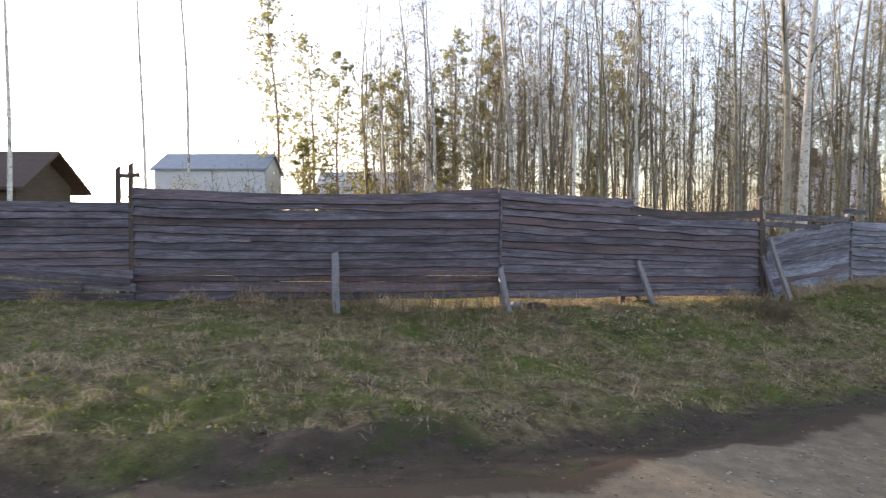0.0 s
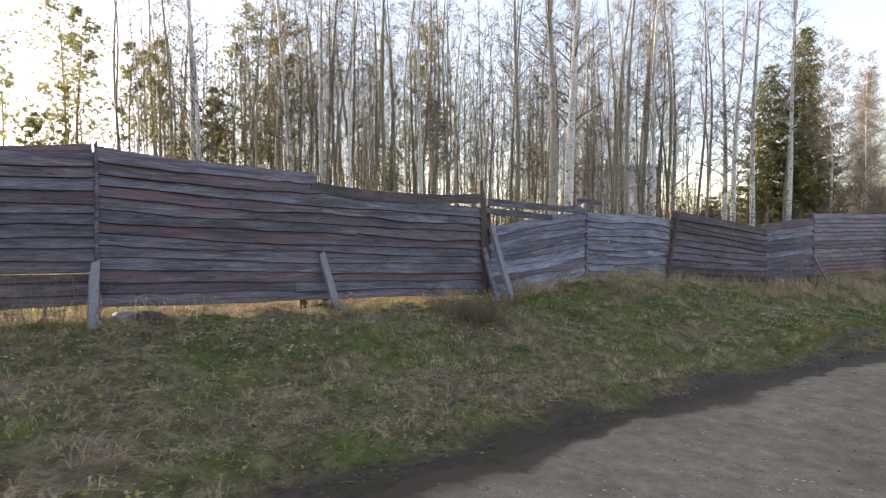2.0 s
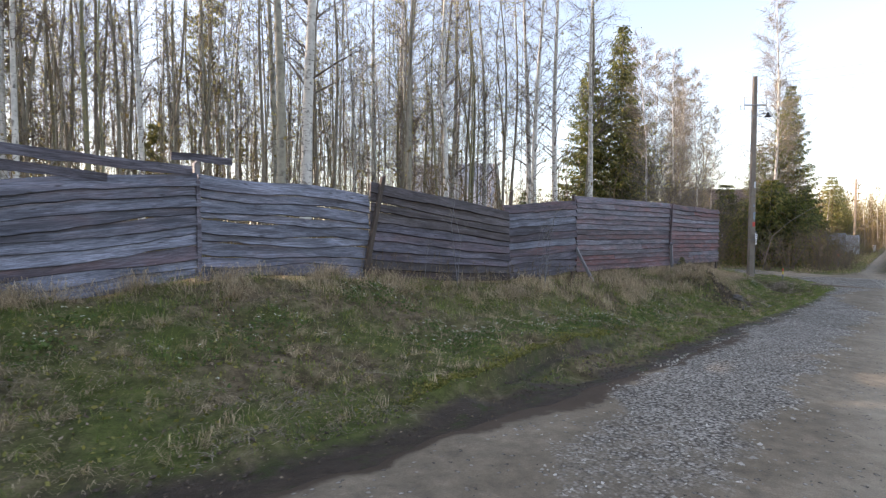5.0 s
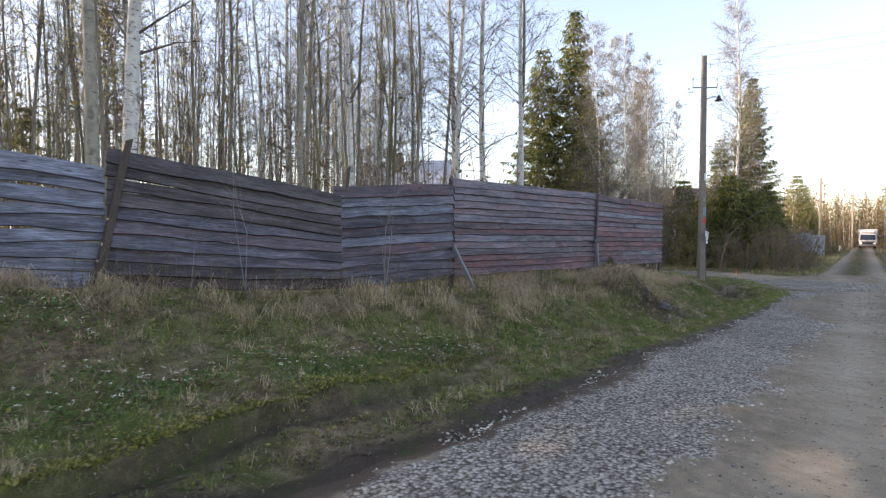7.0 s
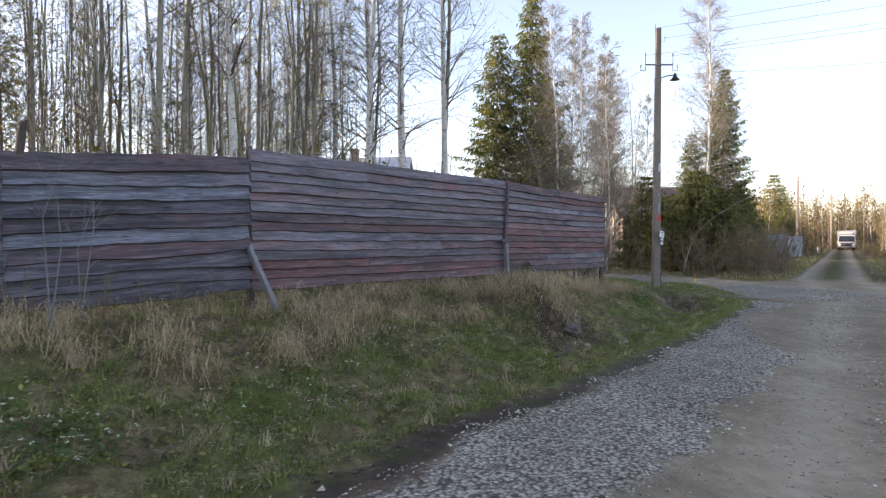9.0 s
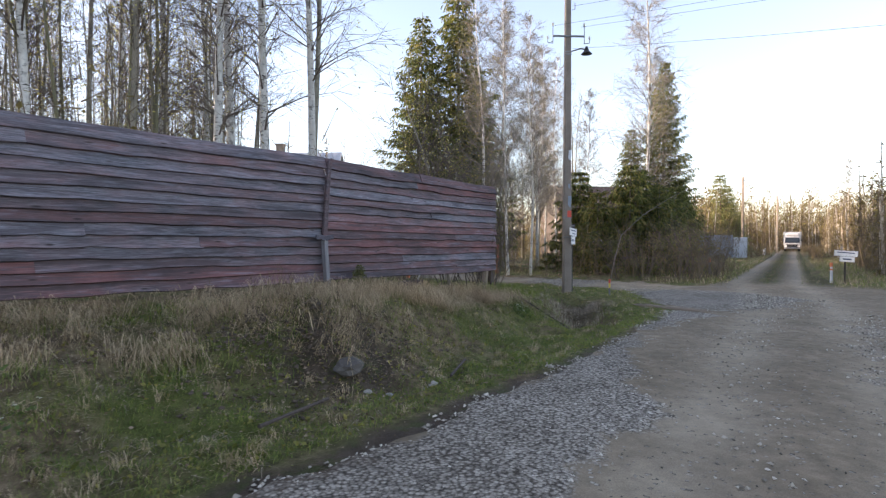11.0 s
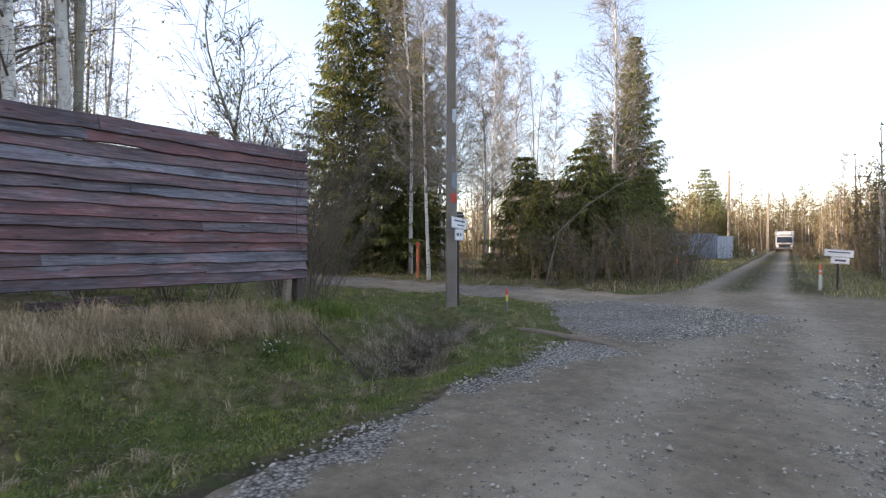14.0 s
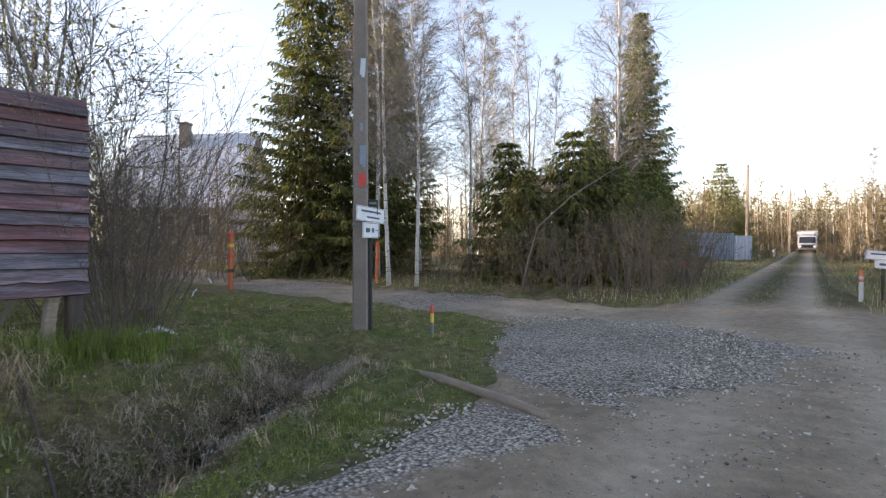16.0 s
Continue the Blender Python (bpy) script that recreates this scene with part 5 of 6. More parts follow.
def utility_pole(x, y, base_z, tall, turn, detailed):
    pole = thing("utility_pole", "tall weathered concrete utility pole with paper scraps and signs" if detailed else "tall weathered pole beside the metal fence", "utility pole", pose(x, y, base_z, 0, 0, turn))
    sh = Shape()
    w0, w1 = (0.125, 0.082) if detailed else (0.13, 0.09)
    for z, w in ((-0.6, w0), (0.0, w0), (tall * 0.5, (w0 + w1) / 2), (tall - 0.02, w1), (tall, w1 * 0.8)):
        c = w * 0.8
        sh.v += [Vector((a, b, z)) for a, b in ((-c, -w), (c, -w), (w, -c), (w, c), (c, w), (-c, w), (-w, c), (-w, -c))]
    for i in range(4):
        for k in range(8):
            k2 = (k + 1) % 8
            sh.face((8 * i + k, 8 * i + k2, 8 * i + 8 + k2, 8 * i + 8 + k))
    sh.face(tuple(32 + k for k in range(8)))
    part("shaft", sh, "concrete" if detailed else "old_beam", pole)
    for z, half in ((tall - 1.30, 0.48),) if detailed else ((tall - 0.35, 0.45),):
        sh = Shape()
        sh.box((0, -0.10, z), (half * 2, 0.05, 0.05), 0, None, 0.008)
        arm = part("crossarm", sh, "steel", pole)
        for sx in (-1, 1):
            sh = Shape()
            sh.tube([Vector((sx * half, -0.10, z - 0.22)), Vector((sx * half, -0.10, z + 0.30))], [0.012, 0.012], 6)
            sh.tube([Vector((sx * half, -0.10, z - 0.22)), Vector((sx * (half + 0.16), -0.10, z - 0.20)), Vector((sx * (half + 0.16), -0.10, z - 0.12))], [0.011, 0.011, 0.011], 6)
            part("hook", sh, "steel", arm)
            for hx, hz in ((half, z + 0.30), (half + 0.16, z - 0.10)):
                sh = Shape()
                sh.tube([Vector((sx * hx, -0.10, hz + k)) for k in (0, 0.02, 0.05, 0.06, 0.10)], [0.028, 0.034, 0.022, 0.034, 0.02], 8)
                part("insulator", sh, "ceramic", arm, "white porcelain insulator", True)
    return pole


PX, PY = 33.75, 20.70
pole = utility_pole(PX, PY, -1.52, 9.12, -32, True)
for hook in ([(-0.1, -0.12, 8.95), (-0.16, -0.14, 9.0), (-0.16, -0.14, 9.2)], [(0.1, -0.12, 8.6), (0.18, -0.14, 8.62), (0.18, -0.14, 8.8)]):
    sh = Shape()
    sh.tube([Vector(q) for q in hook], [0.012] * 3, 6)
    part("top_hook", sh, "steel", pole)
sh = Shape()
sh.tube([Vector((0.05, -0.08, 7.36)), Vector((0.35, -0.12, 7.44)), Vector((0.52, -0.14, 7.42))], [0.02, 0.018, 0.018], 6)
lamp = part("lamp_arm", sh, "steel", pole)
sh = Shape()
sh.tube([Vector((0.54, -0.14, 7.50)), Vector((0.54, -0.14, 7.42)), Vector((0.54, -0.14, 7.34)), Vector((0.54, -0.14, 7.28))], [0.04, 0.06, 0.10, 0.17], 12)
part("lamp_shade", sh, "black", lamp, "dark bell-shaped lamp shade", True)
for z in (7.28, 7.36, 2.35, 1.75):
    sh = Shape()
    sh.box((0, 0, z), (0.245, 0.245, 0.035) if z < 5 else (0.205, 0.205, 0.035), 0, None, 0.006)
    part("strap", sh, "steel", pole)
sh = Shape()
sh.box((0.152, 0.03, 0.70), (0.05, 0.12, 1.70), 0, None, 0.008)
part("cable_cover", sh, "black", pole, "black cable cover running up the pole")
sh = Shape()
sh.box((0.19, 0.10, 2.02), (0.16, 0.12, 0.26), 0, None, 0.012)
box_part = part("meter_box", sh, "black", pole, "small dark meter box")
sh = Shape()
for k in range(3):
    sh.box((0.19, 0.035, 1.93 + 0.08 * k), (0.12, 0.008, 0.03))
part("vent", sh, "steel", box_part)


def sign_plate(parent, m, w, h, rows, mat="white_paint"):
    """A plate with rim and bars for lettering that cannot be made out. rows: (height, half width, thickness)."""
    sh = Shape()
    sh.box((0, 0, 0), (w, 0.008, h), 0, None, 0.003)
    plate = part("sign_plate", sh, mat, parent, "white sign with a blue rim", at=m)
    sh = Shape()
    for cx, cz, sx, sz in ((0, h / 2 - 0.012, w - 0.02, 0.006), (0, -h / 2 + 0.012, w - 0.02, 0.006), (-w / 2 + 0.012, 0, 0.006, h - 0.024), (w / 2 - 0.012, 0, 0.006, h - 0.024)):
        sh.box((cx, -0.006, cz), (sx, 0.003, sz))
    part("rim", sh, "sign_blue", plate)
    sh = Shape()
    for z, x0, x1, th in rows:
        sh.box(((x0 + x1) / 2, -0.006, z), (x1 - x0, 0.003, th))
    part("lettering", sh, "sign_blue", plate)
    return plate


face = pose(0, 0, 0, 0, 0, 57)
sign_plate(pole, face @ pose(0.02, -0.19, 1.90, 0, 4, 0), 0.72, 0.24, [(0.045, -0.24, 0.25, 0.032), (-0.045, -0.10, 0.22, 0.028)])
sign_plate(pole, face @ pose(0.02, -0.19, 1.65, 0, 1, 0), 0.42, 0.25, [(0.0, -0.13, -0.03, 0.07), (0.0, -0.01, 0.005, 0.012), (0.0, 0.025, 0.08, 0.07), (0.0, 0.11, 0.17, 0.014)])
sh = Shape()
sh.box((0.04, -0.126, 2.45), (0.12, 0.004, 0.20))
part("painted_mark", sh, "red_paint", pole, "faded red painted square")
for z, w, h, x in ((2.85, 0.10, 0.30, 0.05), (3.3, 0.05, 0.12, 0.03), (4.25, 0.08, 0.26, 0.05)):
    sh = Shape()
    sh.box((0, 0, 0), (w, 0.003, h))
    sh.box((w * 0.15, 0, -h * 0.55), (w * 0.6, 0.003, h * 0.2))
    part("paper_scrap", sh, "blue_sheet" if z < 3.5 else "light_sheet", pole, "torn pale paper notice", at=pose(x, -0.126 + (z - 2) * 0.0045, z, 0, rng.uniform(-5, 5), 0))

far_pole = utility_pole(79.2, 38.1, -1.95, 8.5, 20, False)
far_pole_2 = utility_pole(106.0, 46.6, -1.9, 8.2, 10, False)


def wire(a, b, sag):
    sh = Shape()
    a, b = Vector(a), Vector(b)
    sh.tube([a.lerp(b, i / 14) - Vector((0, 0, sag * 4 * (i / 14) * (1 - i / 14))) for i in range(15)], [0.0045] * 15, 4, 0, False)
    ob = new("power_line", sh.mesh("power_line", ["black"]))
    return tagged(ob, "thin dark overhead wire hung from the pole", "wire", "overhead wires")


for ox, oz in ((-0.4, 6.65), (0.42, 6.62), (-0.1, 7.6), (0.15, 7.25)):
    wire((PX + ox * 0.84, PY - ox * 0.5, oz), (50.0 + ox * 1.5, -10.5, oz + 0.9), 0.5)
wire((PX + 0.1, PY - 0.1, 5.95), (50.0, -10.5, 5.6), 0.8)
wire((PX - 0.4, PY + 0.2, 6.2), (40.5, 52.0, 5.0), 0.6)

road_sign = thing("road_sign", "two white notice plates on a dark post at the roadside", "sign", on_ground(47.75, 18.2, 0, -62))
sh = Shape()
sh.tube([Vector((0, 0.03, -0.3)), Vector((0, 0.03, 1.3))], [0.035, 0.035], 8)
part("post", sh, "brown_post", road_sign)
sign_plate(road_sign, pose(0.02, -0.02, 1.22, 0, 4, 0), 0.82, 0.24, [(0.03, -0.3, 0.3, 0.04)])
sign_plate(road_sign, pose(0.06, -0.02, 0.98, 0, 4, 0), 0.52, 0.22, [(0.0, -0.15, 0.15, 0.06)])


def marker(x, y, tall, w, lean, bands, label, body="pale_post", category="marker post"):
    """A short painted marker: bands are (from, to, material) as shares of its height."""
    post = thing("marker_post", label, category, on_ground(x, y, 0, 20) @ pose(0, 0, 0, 0, lean, 0), "painted marker posts")
    sh = Shape()
    sh.tube([Vector((0, 0, z * tall)) for z in (-0.15, 0.0, 0.5, 0.97, 1.0)], [w, w, w * 0.95, w * 0.9, w * 0.5], 8)
    part("stake", sh, body, post)
    for a, b, mat in bands:
        sh = Shape()
        sh.tube([Vector((0, 0, (a + (b - a) * k / 2) * tall)) for k in range(3)], [w * 1.06] * 3, 8)
        part("painted_band", sh, mat, post)
    return post


marker(34.45, 19.65, 0.5, 0.026, 0, [(0.78, 1.01, "red_paint"), (0.5, 0.78, "yellow")], "short grey marker post with red and yellow tip", "pale_post")
marker(33.9, 30.2, 1.75, 0.08, 1, [(0.92, 1.0, "red_paint"), (0.74, 0.80, "yellow"), (0.55, 0.60, "red_paint"), (0.3, 0.36, "brown_post")], "tall orange painted post with faded red bands", "orange")
marker(38.59, 29.59, 1.42, 0.065, 2, [(0.9, 1.0, "red_paint"), (0.55, 0.62, "red_paint")], "orange painted post beside the lane", "orange")
marker(48.1, 24.2, 0.85, 0.05, 0, [(0.72, 1.0, "orange")], "low post with an orange top beside the road", "pale_post")
marker(47.2, 18.5, 0.85, 0.055, 12, [(0.8, 1.0, "orange"), (0.62, 0.7, "orange")], "leaning dusty white post with orange bands", "dull_white")
for s, d in ((99, 3.1), (101, 3.3), (103, 3.2)):
    marker(*xy(s, d), 0.75, 0.09, 0, [(0.9, 1.0, "white_paint")], "short white stub post at the road's edge", "white_paint")

# ---- metal fence and gate by the far pole ----


def sheet_fence(a, b, tall, mat, label, name):
    A, B = Vector((*a, 0)), Vector((*b, 0))
    run = (B - A).length
    z = min(gz(*a), gz(*b))
    base = thing(name, label, "fence", pose(a[0], a[1], z, 0, 0, math.degrees(math.atan2(B.y - A.y, B.x - A.x))))
    n = max(2, round(run / 0.42))
    for k in range(n):
        sh = Shape()
        w = run / n
        prof = [(0, 0), (0.1, 0), (0.2, -0.03), (0.45, -0.03), (0.55, 0), (0.8, 0), (0.9, -0.03), (1.0, -0.03)]
        for u, o in prof:
            for t in (0, 0.004):
                for h in (0.08, tall + rng.uniform(-0.01, 0.01)):
                    sh.v.append(Vector((k * w + u * w * 0.995, o + t, h)))
        for i in range(len(prof) - 1):
            q = 4 * i
            sh.face((q, q + 4, q + 5, q + 1))
            sh.face((q + 3, q + 7, q + 6, q + 2))
            sh.face((q + 1, q + 5, q + 7, q + 3))
        part("panel", sh, mat, base)
    for k in range(int(run // 2.5) + 2):
        sh = Shape()
        x = min(k * 2.5, run)
        sh.box((x, 0.05, tall / 2), (0.07, 0.07, tall + 0.1), 0, None, 0.01)
        part("post", sh, "steel", base)
    for z in (0.5, tall - 0.4):
        sh = Shape()
        sh.box((run / 2, 0.03, z), (run, 0.035, 0.05))
        part("rail", sh, "steel", base)
    return base


sheet_fence((66.0, 36.2), (74.5, 36.7), 2.25, "blue_sheet", "blue-grey corrugated metal sheet fence", "metal_fence")
sheet_fence((74.6, 36.7), (76.9, 36.5), 2.1, "light_sheet", "pale corrugated metal gate beside the pole", "metal_gate")

# ---- box truck at the end of the road ----
TX, TY = 112.5, 47.3
truck = thing("box_truck", "white box truck parked facing along the road", "truck", pose(TX, TY, gz(TX, TY) + 0.02, 0, 0, math.degrees(math.atan2(-UX, UY))))


def tpart(name, boxes, mat, parent=truck, label="", bevel=0.04):
    sh = Shape()
    for c, s in boxes:
        sh.box(c, s, 0, None, bevel)
    return part(name, sh, mat, parent, label)


tpart("cargo_box", [((0, 4.3, 1.95), (2.35, 4.8, 2.05))], "dull_white", label="white cargo box")
sh = Shape()
prof = [(0.0, 0.62), (-0.05, 1.35), (0.28, 2.12), (0.5, 2.25), (1.7, 2.25), (1.7, 0.62)]
for x in (-1.05, 1.05):
    sh.v += [Vector((x * (0.94 if z > 1.5 else 1), y, z)) for y, z in prof]
n = len(prof)
sh.face(tuple(range(n)))
sh.face(tuple(reversed(range(n, 2 * n))))
for k in range(n):
    k2 = (k + 1) % n
    sh.face((k, n + k, n + k2, k2))
cab = part("cab", sh, "dull_white", truck)
sh = Shape()
sh.v += [Vector(q) for q in ((-0.96, -0.09, 1.30), (0.96, -0.09, 1.30), (0.90, 0.24, 2.12), (-0.90, 0.24, 2.12), (-0.96, -0.04, 1.30), (0.96, -0.04, 1.30), (0.90, 0.28, 2.12), (-0.90, 0.28, 2.12))]
for q in ((0, 1, 2, 3), (7, 6, 5, 4), (0, 4, 5, 1), (1, 5, 6, 2), (2, 6, 7, 3), (3, 7, 4, 0)):
    sh.face(q)
part("windscreen", sh, "glass", cab, "dark sloped windscreen")
tpart("wind_deflector", [((0, 0.95, 2.55), (1.9, 0.9, 0.5))], "dull_white", label="white roof deflector", bevel=0.2)
tpart("grille", [((0, -0.055, 1.02 - 0.11 * k), (1.5, 0.05, 0.085)) for k in range(4)], "black", bevel=0.01)
tpart("bumper", [((0, -0.03, 0.50), (2.1, 0.22, 0.26))], "steel", bevel=0.05)
for sx in (-1, 1):
    tpart("headlight", [((sx * 0.82, -0.06, 0.78), (0.32, 0.06, 0.2))], "ceramic", label="clear headlight", bevel=0.02)
    tpart("mirror", [((sx * 1.2, 0.1, 1.75), (0.16, 0.08, 0.38))], "black", bevel=0.02)
    for y in (0.95, 5.6):
        sh = Shape()
        sh.tube([Vector((sx * 0.78, y, 0.42)), Vector((sx * 0.80, y, 0.42)), Vector((sx * 1.03, y, 0.42)), Vector((sx * 1.05, y, 0.42))], [0.36, 0.42, 0.42, 0.36], 18)
        wheel = part("wheel", sh, "rubber", truck)
        sh = Shape()
        sh.tube([Vector((sx * 1.03, y, 0.42)), Vector((sx * 1.06, y, 0.42))], [0.24, 0.2], 14)
        part("rim", sh, "steel", wheel)
tpart("chassis", [((0, 3.4, 0.7), (0.9, 6.6, 0.25))], "black", bevel=0.02)

# ---- houses ----


def house(x, y, z, turn, length, depth, eave, ridge, wall, roof, label, over=0.4, windows=(), chimney=None, sheets=0):
    """A gabled house: ridge along its own x. windows: (x, z, w, h) on the front (-y) wall."""
    base = thing("house", label, "house", pose(x, y, z, 0, 0, turn))
    hx, hy = length / 2, depth / 2
    sh = Shape()
    ring = [(-hx, -hy), (hx, -hy), (hx, hy), (-hx, hy)]
    sh.v += [Vector((a, b, -0.3)) for a, b in ring] + [Vector((a, b, eave)) for a, b in ring] + [Vector((-hx, 0, ridge - 0.12)), Vector((hx, 0, ridge - 0.12))]
    for q in ((0, 1, 5, 4), (2, 3, 7, 6), (1, 2, 6, 9, 5), (3, 0, 4, 8, 7)):
        sh.face(q)
    part("wall", sh, wall, base)
    slope = (ridge - eave) / hy
    for sg in (-1, 1):
        sh = Shape()
        yo, zo = sg * (hy + over), eave - slope * over
        a, b = hx + over, 0.10
        sh.v += [Vector(q) for q in ((-a, yo, zo), (a, yo, zo), (a, 0, ridge), (-a, 0, ridge), (-a, yo, zo + b), (a, yo, zo + b), (a, 0, ridge + b), (-a, 0, ridge + b))]
        for q in ((0, 1, 2, 3), (7, 6, 5, 4), (0, 4, 5, 1), (1, 5, 6, 2), (2, 6, 7, 3), (3, 7, 4, 0)):
            sh.face(q)
        r = part("roof", sh, roof, base)
        for k in range(sheets):
            sh = Shape()
            xx = -a + (k + 0.5) * 2 * a / sheets
            sh.tube([Vector((xx, yo, zo + b + 0.01)), Vector((xx, 0, ridge + b + 0.01))], [0.035, 0.035], 4)
            part("roof_seam", sh, roof, r)
    for wx, wz, ww, wh in windows:
        sh = Shape()
        for c, s in (((wx, -hy - 0.02, wz + wh / 2), (ww + 0.16, 0.08, 0.08)), ((wx, -hy - 0.02, wz - wh / 2), (ww + 0.16, 0.08, 0.08)), ((wx - ww / 2, -hy - 0.02, wz), (0.08, 0.08, wh)), ((wx + ww / 2, -hy - 0.02, wz), (0.08, 0.08, wh)), ((wx, -hy - 0.02, wz), (0.05, 0.06, wh))):
            sh.box(c, s)
        w = part("window", sh, "white_paint", base)
        sh = Shape()
        sh.box((wx, -hy - 0.005, wz), (ww, 0.02, wh))
        part("pane", sh, "glass", w)
    if chimney:
        sh = Shape()
        cx, cy, cz = chimney
        sh.box((cx, cy, cz - 0.9), (0.6, 0.6, 1.9), 0, None, 0.02)
        sh.box((cx, cy, cz + 0.1), (0.75, 0.75, 0.14), 0, None, 0.02)
        part("chimney", sh, "concrete", base)
    return base


house(37.4, 55.2, -1.55, -41, 8.4, 7.6, 4.0, 8.9, "wall_pale", "roof_metal", "pale house with a steep shiny metal roof", 0.4, ((-2.5, 2.4, 1.1, 1.4), (0.2, 2.4, 1.1, 1.4), (2.6, 2.4, 1.1, 1.4)), (-0.5, -0.6, 9.5), 14)
house(64.0, 44.0, -1.6, -28, 9.5, 7.5, 4.0, 6.7, "wall_wood", "roof_brown", "dark wooden house with a brown roof", 0.6, ((-2, 2.2, 1.0, 1.3), (2, 2.2, 1.0, 1.3)))
house(-13.1, 33.2, 0.1, 4, 6.0, 4.2, 4.3, 5.3, "light_sheet", "blue_sheet", "pale blue sheet-clad shed behind the saplings", 0.15)
house(-5.2, 54.5, 0.0, 0, 12.5, 6.5, 3.9, 6.1, "wall_wood", "roof_metal", "low brown house with a pale metal roof", 0.5, ((-3, 2.2, 1.2, 1.3), (3, 2.2, 1.2, 1.3)), None, 12)
house(-17.0, 20.5, 0.3, 8, 4.4, 3.6, 2.65, 3.75, "wall_wood", "roof_brown", "small dark log hut with a low gabled roof", 0.55, ((1.3, 1.5, 0.5, 0.8),))

# parked car glimpsed by the pale house
car = thing("parked_car", "dark car parked beside the grey house", "car", on_ground(42.0, 46.5, 0, 30))
sh = Shape()
prof = [(-2.1, 0.35), (-2.1, 0.8), (-1.2, 0.95), (-0.6, 1.42), (0.9, 1.42), (1.6, 0.98), (2.1, 0.85), (2.1, 0.35)]
for y in (-0.85, 0.85):
    sh.v += [Vector((x, y * (0.82 if z > 1 else 1), z)) for x, z in prof]
n = len(prof)
sh.face(tuple(range(n)))
sh.face(tuple(reversed(range(n, 2 * n))))
for k in range(n):
    sh.face((k, n + k, n + (k + 1) % n, (k + 1) % n))
part("body", sh, "black", car)
for x in (-1.3, 1.3):
    for y in (-0.8, 0.8):
        sh = Shape()
        sh.tube([Vector((x, y - 0.1, 0.32)), Vector((x, y + 0.1, 0.32))], [0.32, 0.32], 14)
        part("wheel", sh, "rubber", car)

# ---- loose things on the ground ----
beam = thing("wooden_beam", "rough pale brown beam lying across the gravel edge", "beam", pose(33.18, 17.0, gz(33.18, 17.0) + 0.012, 0, 0, 91))
sh = Shape()
sh.tube([Vector((k, 0.03 * math.sin(3 * k), gz(33.18, 17.0 + k) - gz(33.18, 17.0) + 0.01)) for k in (-1.1, -0.6, -0.1, 0.5, 1.1)], [0.045, 0.055, 0.052, 0.055, 0.04], 9)
part("log", sh, "old_beam", beam, "", True)
for x, y, ln, turn, r0, mat, label in ((1.43, 10.66, 0.24, 10, 0.085, "pale_post", "short pale block of wood lying under the fence"), (1.78, 10.5, 0.34, -25, 0.10, "brown_post", "short dark rotten log lying under the fence")):
    b = thing("cut_log", label, "log", on_ground(x, y, r0 * 0.7, turn), "logs under the fence")
    sh = Shape()
    sh.tube([Vector((k * ln, 0.012 * math.sin(9 * k), 0.012 * math.cos(7 * k))) for k in (-0.5, -0.47, -0.2, 0.1, 0.3, 0.47, 0.5)], [r0 * 0.86, r0, r0 * 1.06, r0 * 0.96, r0 * 1.03, r0 * 0.95, r0 * 0.8], 11)
    part("log", sh, mat, b, "", True)
for k, (x, y, dz, turn) in enumerate(((26.9, 18.75, 0.05, 22), (27.0, 18.85, 0.16, 20), (26.8, 18.8, 0.27, 24))):
    b = thing("old_plank", "mossy old plank stacked under the fence", "plank", on_ground(x, y, dz, turn), "planks stacked under the fence")
    part("board", plank(1.1, 0.10, 0.16, 0.004, 500 + k, 0, 0.05), "dark", b, at=pose(-0.5, 0, 0, 0, 0, 0))
for pts, label in ((((29.26, 19.5), (29.5, 18.2), (29.78, 16.85)), "long dead grey stick lying in the ditch"), (((24.8, 14.4), (25.4, 14.9)), "short dead stick on the turned soil"), (((22.2, 13.4), (23.0, 13.9)), "short dead stick on the turned soil")):
    b = thing("dead_stick", label, "stick", Matrix(), "dead sticks")
    sh = Shape()
    sh.tube([Vector((x, y, gz(x, y) + 0.07)) for x, y in pts], [0.018, 0.015, 0.01][:len(pts)], 6)
    part("stick", sh, "brown_post", b)
for x, y, turn in ((32.24, 26.8, 20), (33.6, 31.4, 200)):
    b = thing("paper_scrap", "torn white paper strip caught in the grass", "litter", on_ground(x, y, 0.10, turn), "paper scraps by the lane")
    sh = Shape()
    sh.tube([Vector((0, 0, 0)), Vector((0.05, 0.02, 0.06)), Vector((0.06, 0.0, 0.13)), Vector((0.12, -0.02, 0.18))], [0.012, 0.03, 0.022, 0.03], 3)
    part("strip", sh, "white_paint", b)
bag = thing("plastic_scrap", "crumpled pale plastic sheet in the grass", "litter", on_ground(30.8, 20.9, 0.05, 20))
sh = Shape()
rb = random.Random(77)
for i in range(6):
    for j in range(5):
        sh.v.append(Vector((i * 0.09 - 0.22, j * 0.07 - 0.14, 0.10 * math.exp(-((i - 2.5) ** 2 + (j - 2) ** 2) / 4) + rb.uniform(0, 0.05))))
for i in range(5):
    for j in range(4):
        q = 5 * i + j
        sh.face((q, q + 5, q + 6, q + 1))
part("sheet", sh, "light_sheet", bag)
for ps0, pd0, pr in ((36.25, 4.9, 0.5), (35.3, 4.5, 0.4)):
    ring = [(ps0 + pr * math.cos(q) * 1.3, pd0 + pr * math.sin(q) * 0.55) for q in [i * math.pi / 8 for i in range(16)]]
    level = float(height(ps0, pd0)) + 0.05
    soup("ditch_water", [(*xy(a, b), level) for a, b in ring], [tuple(range(16))], ["water"], "dark puddle at the bottom of the ditch", "water", "structure")


# ---- grass, litter, flowers, stones ----
nrng = np.random.default_rng(42)


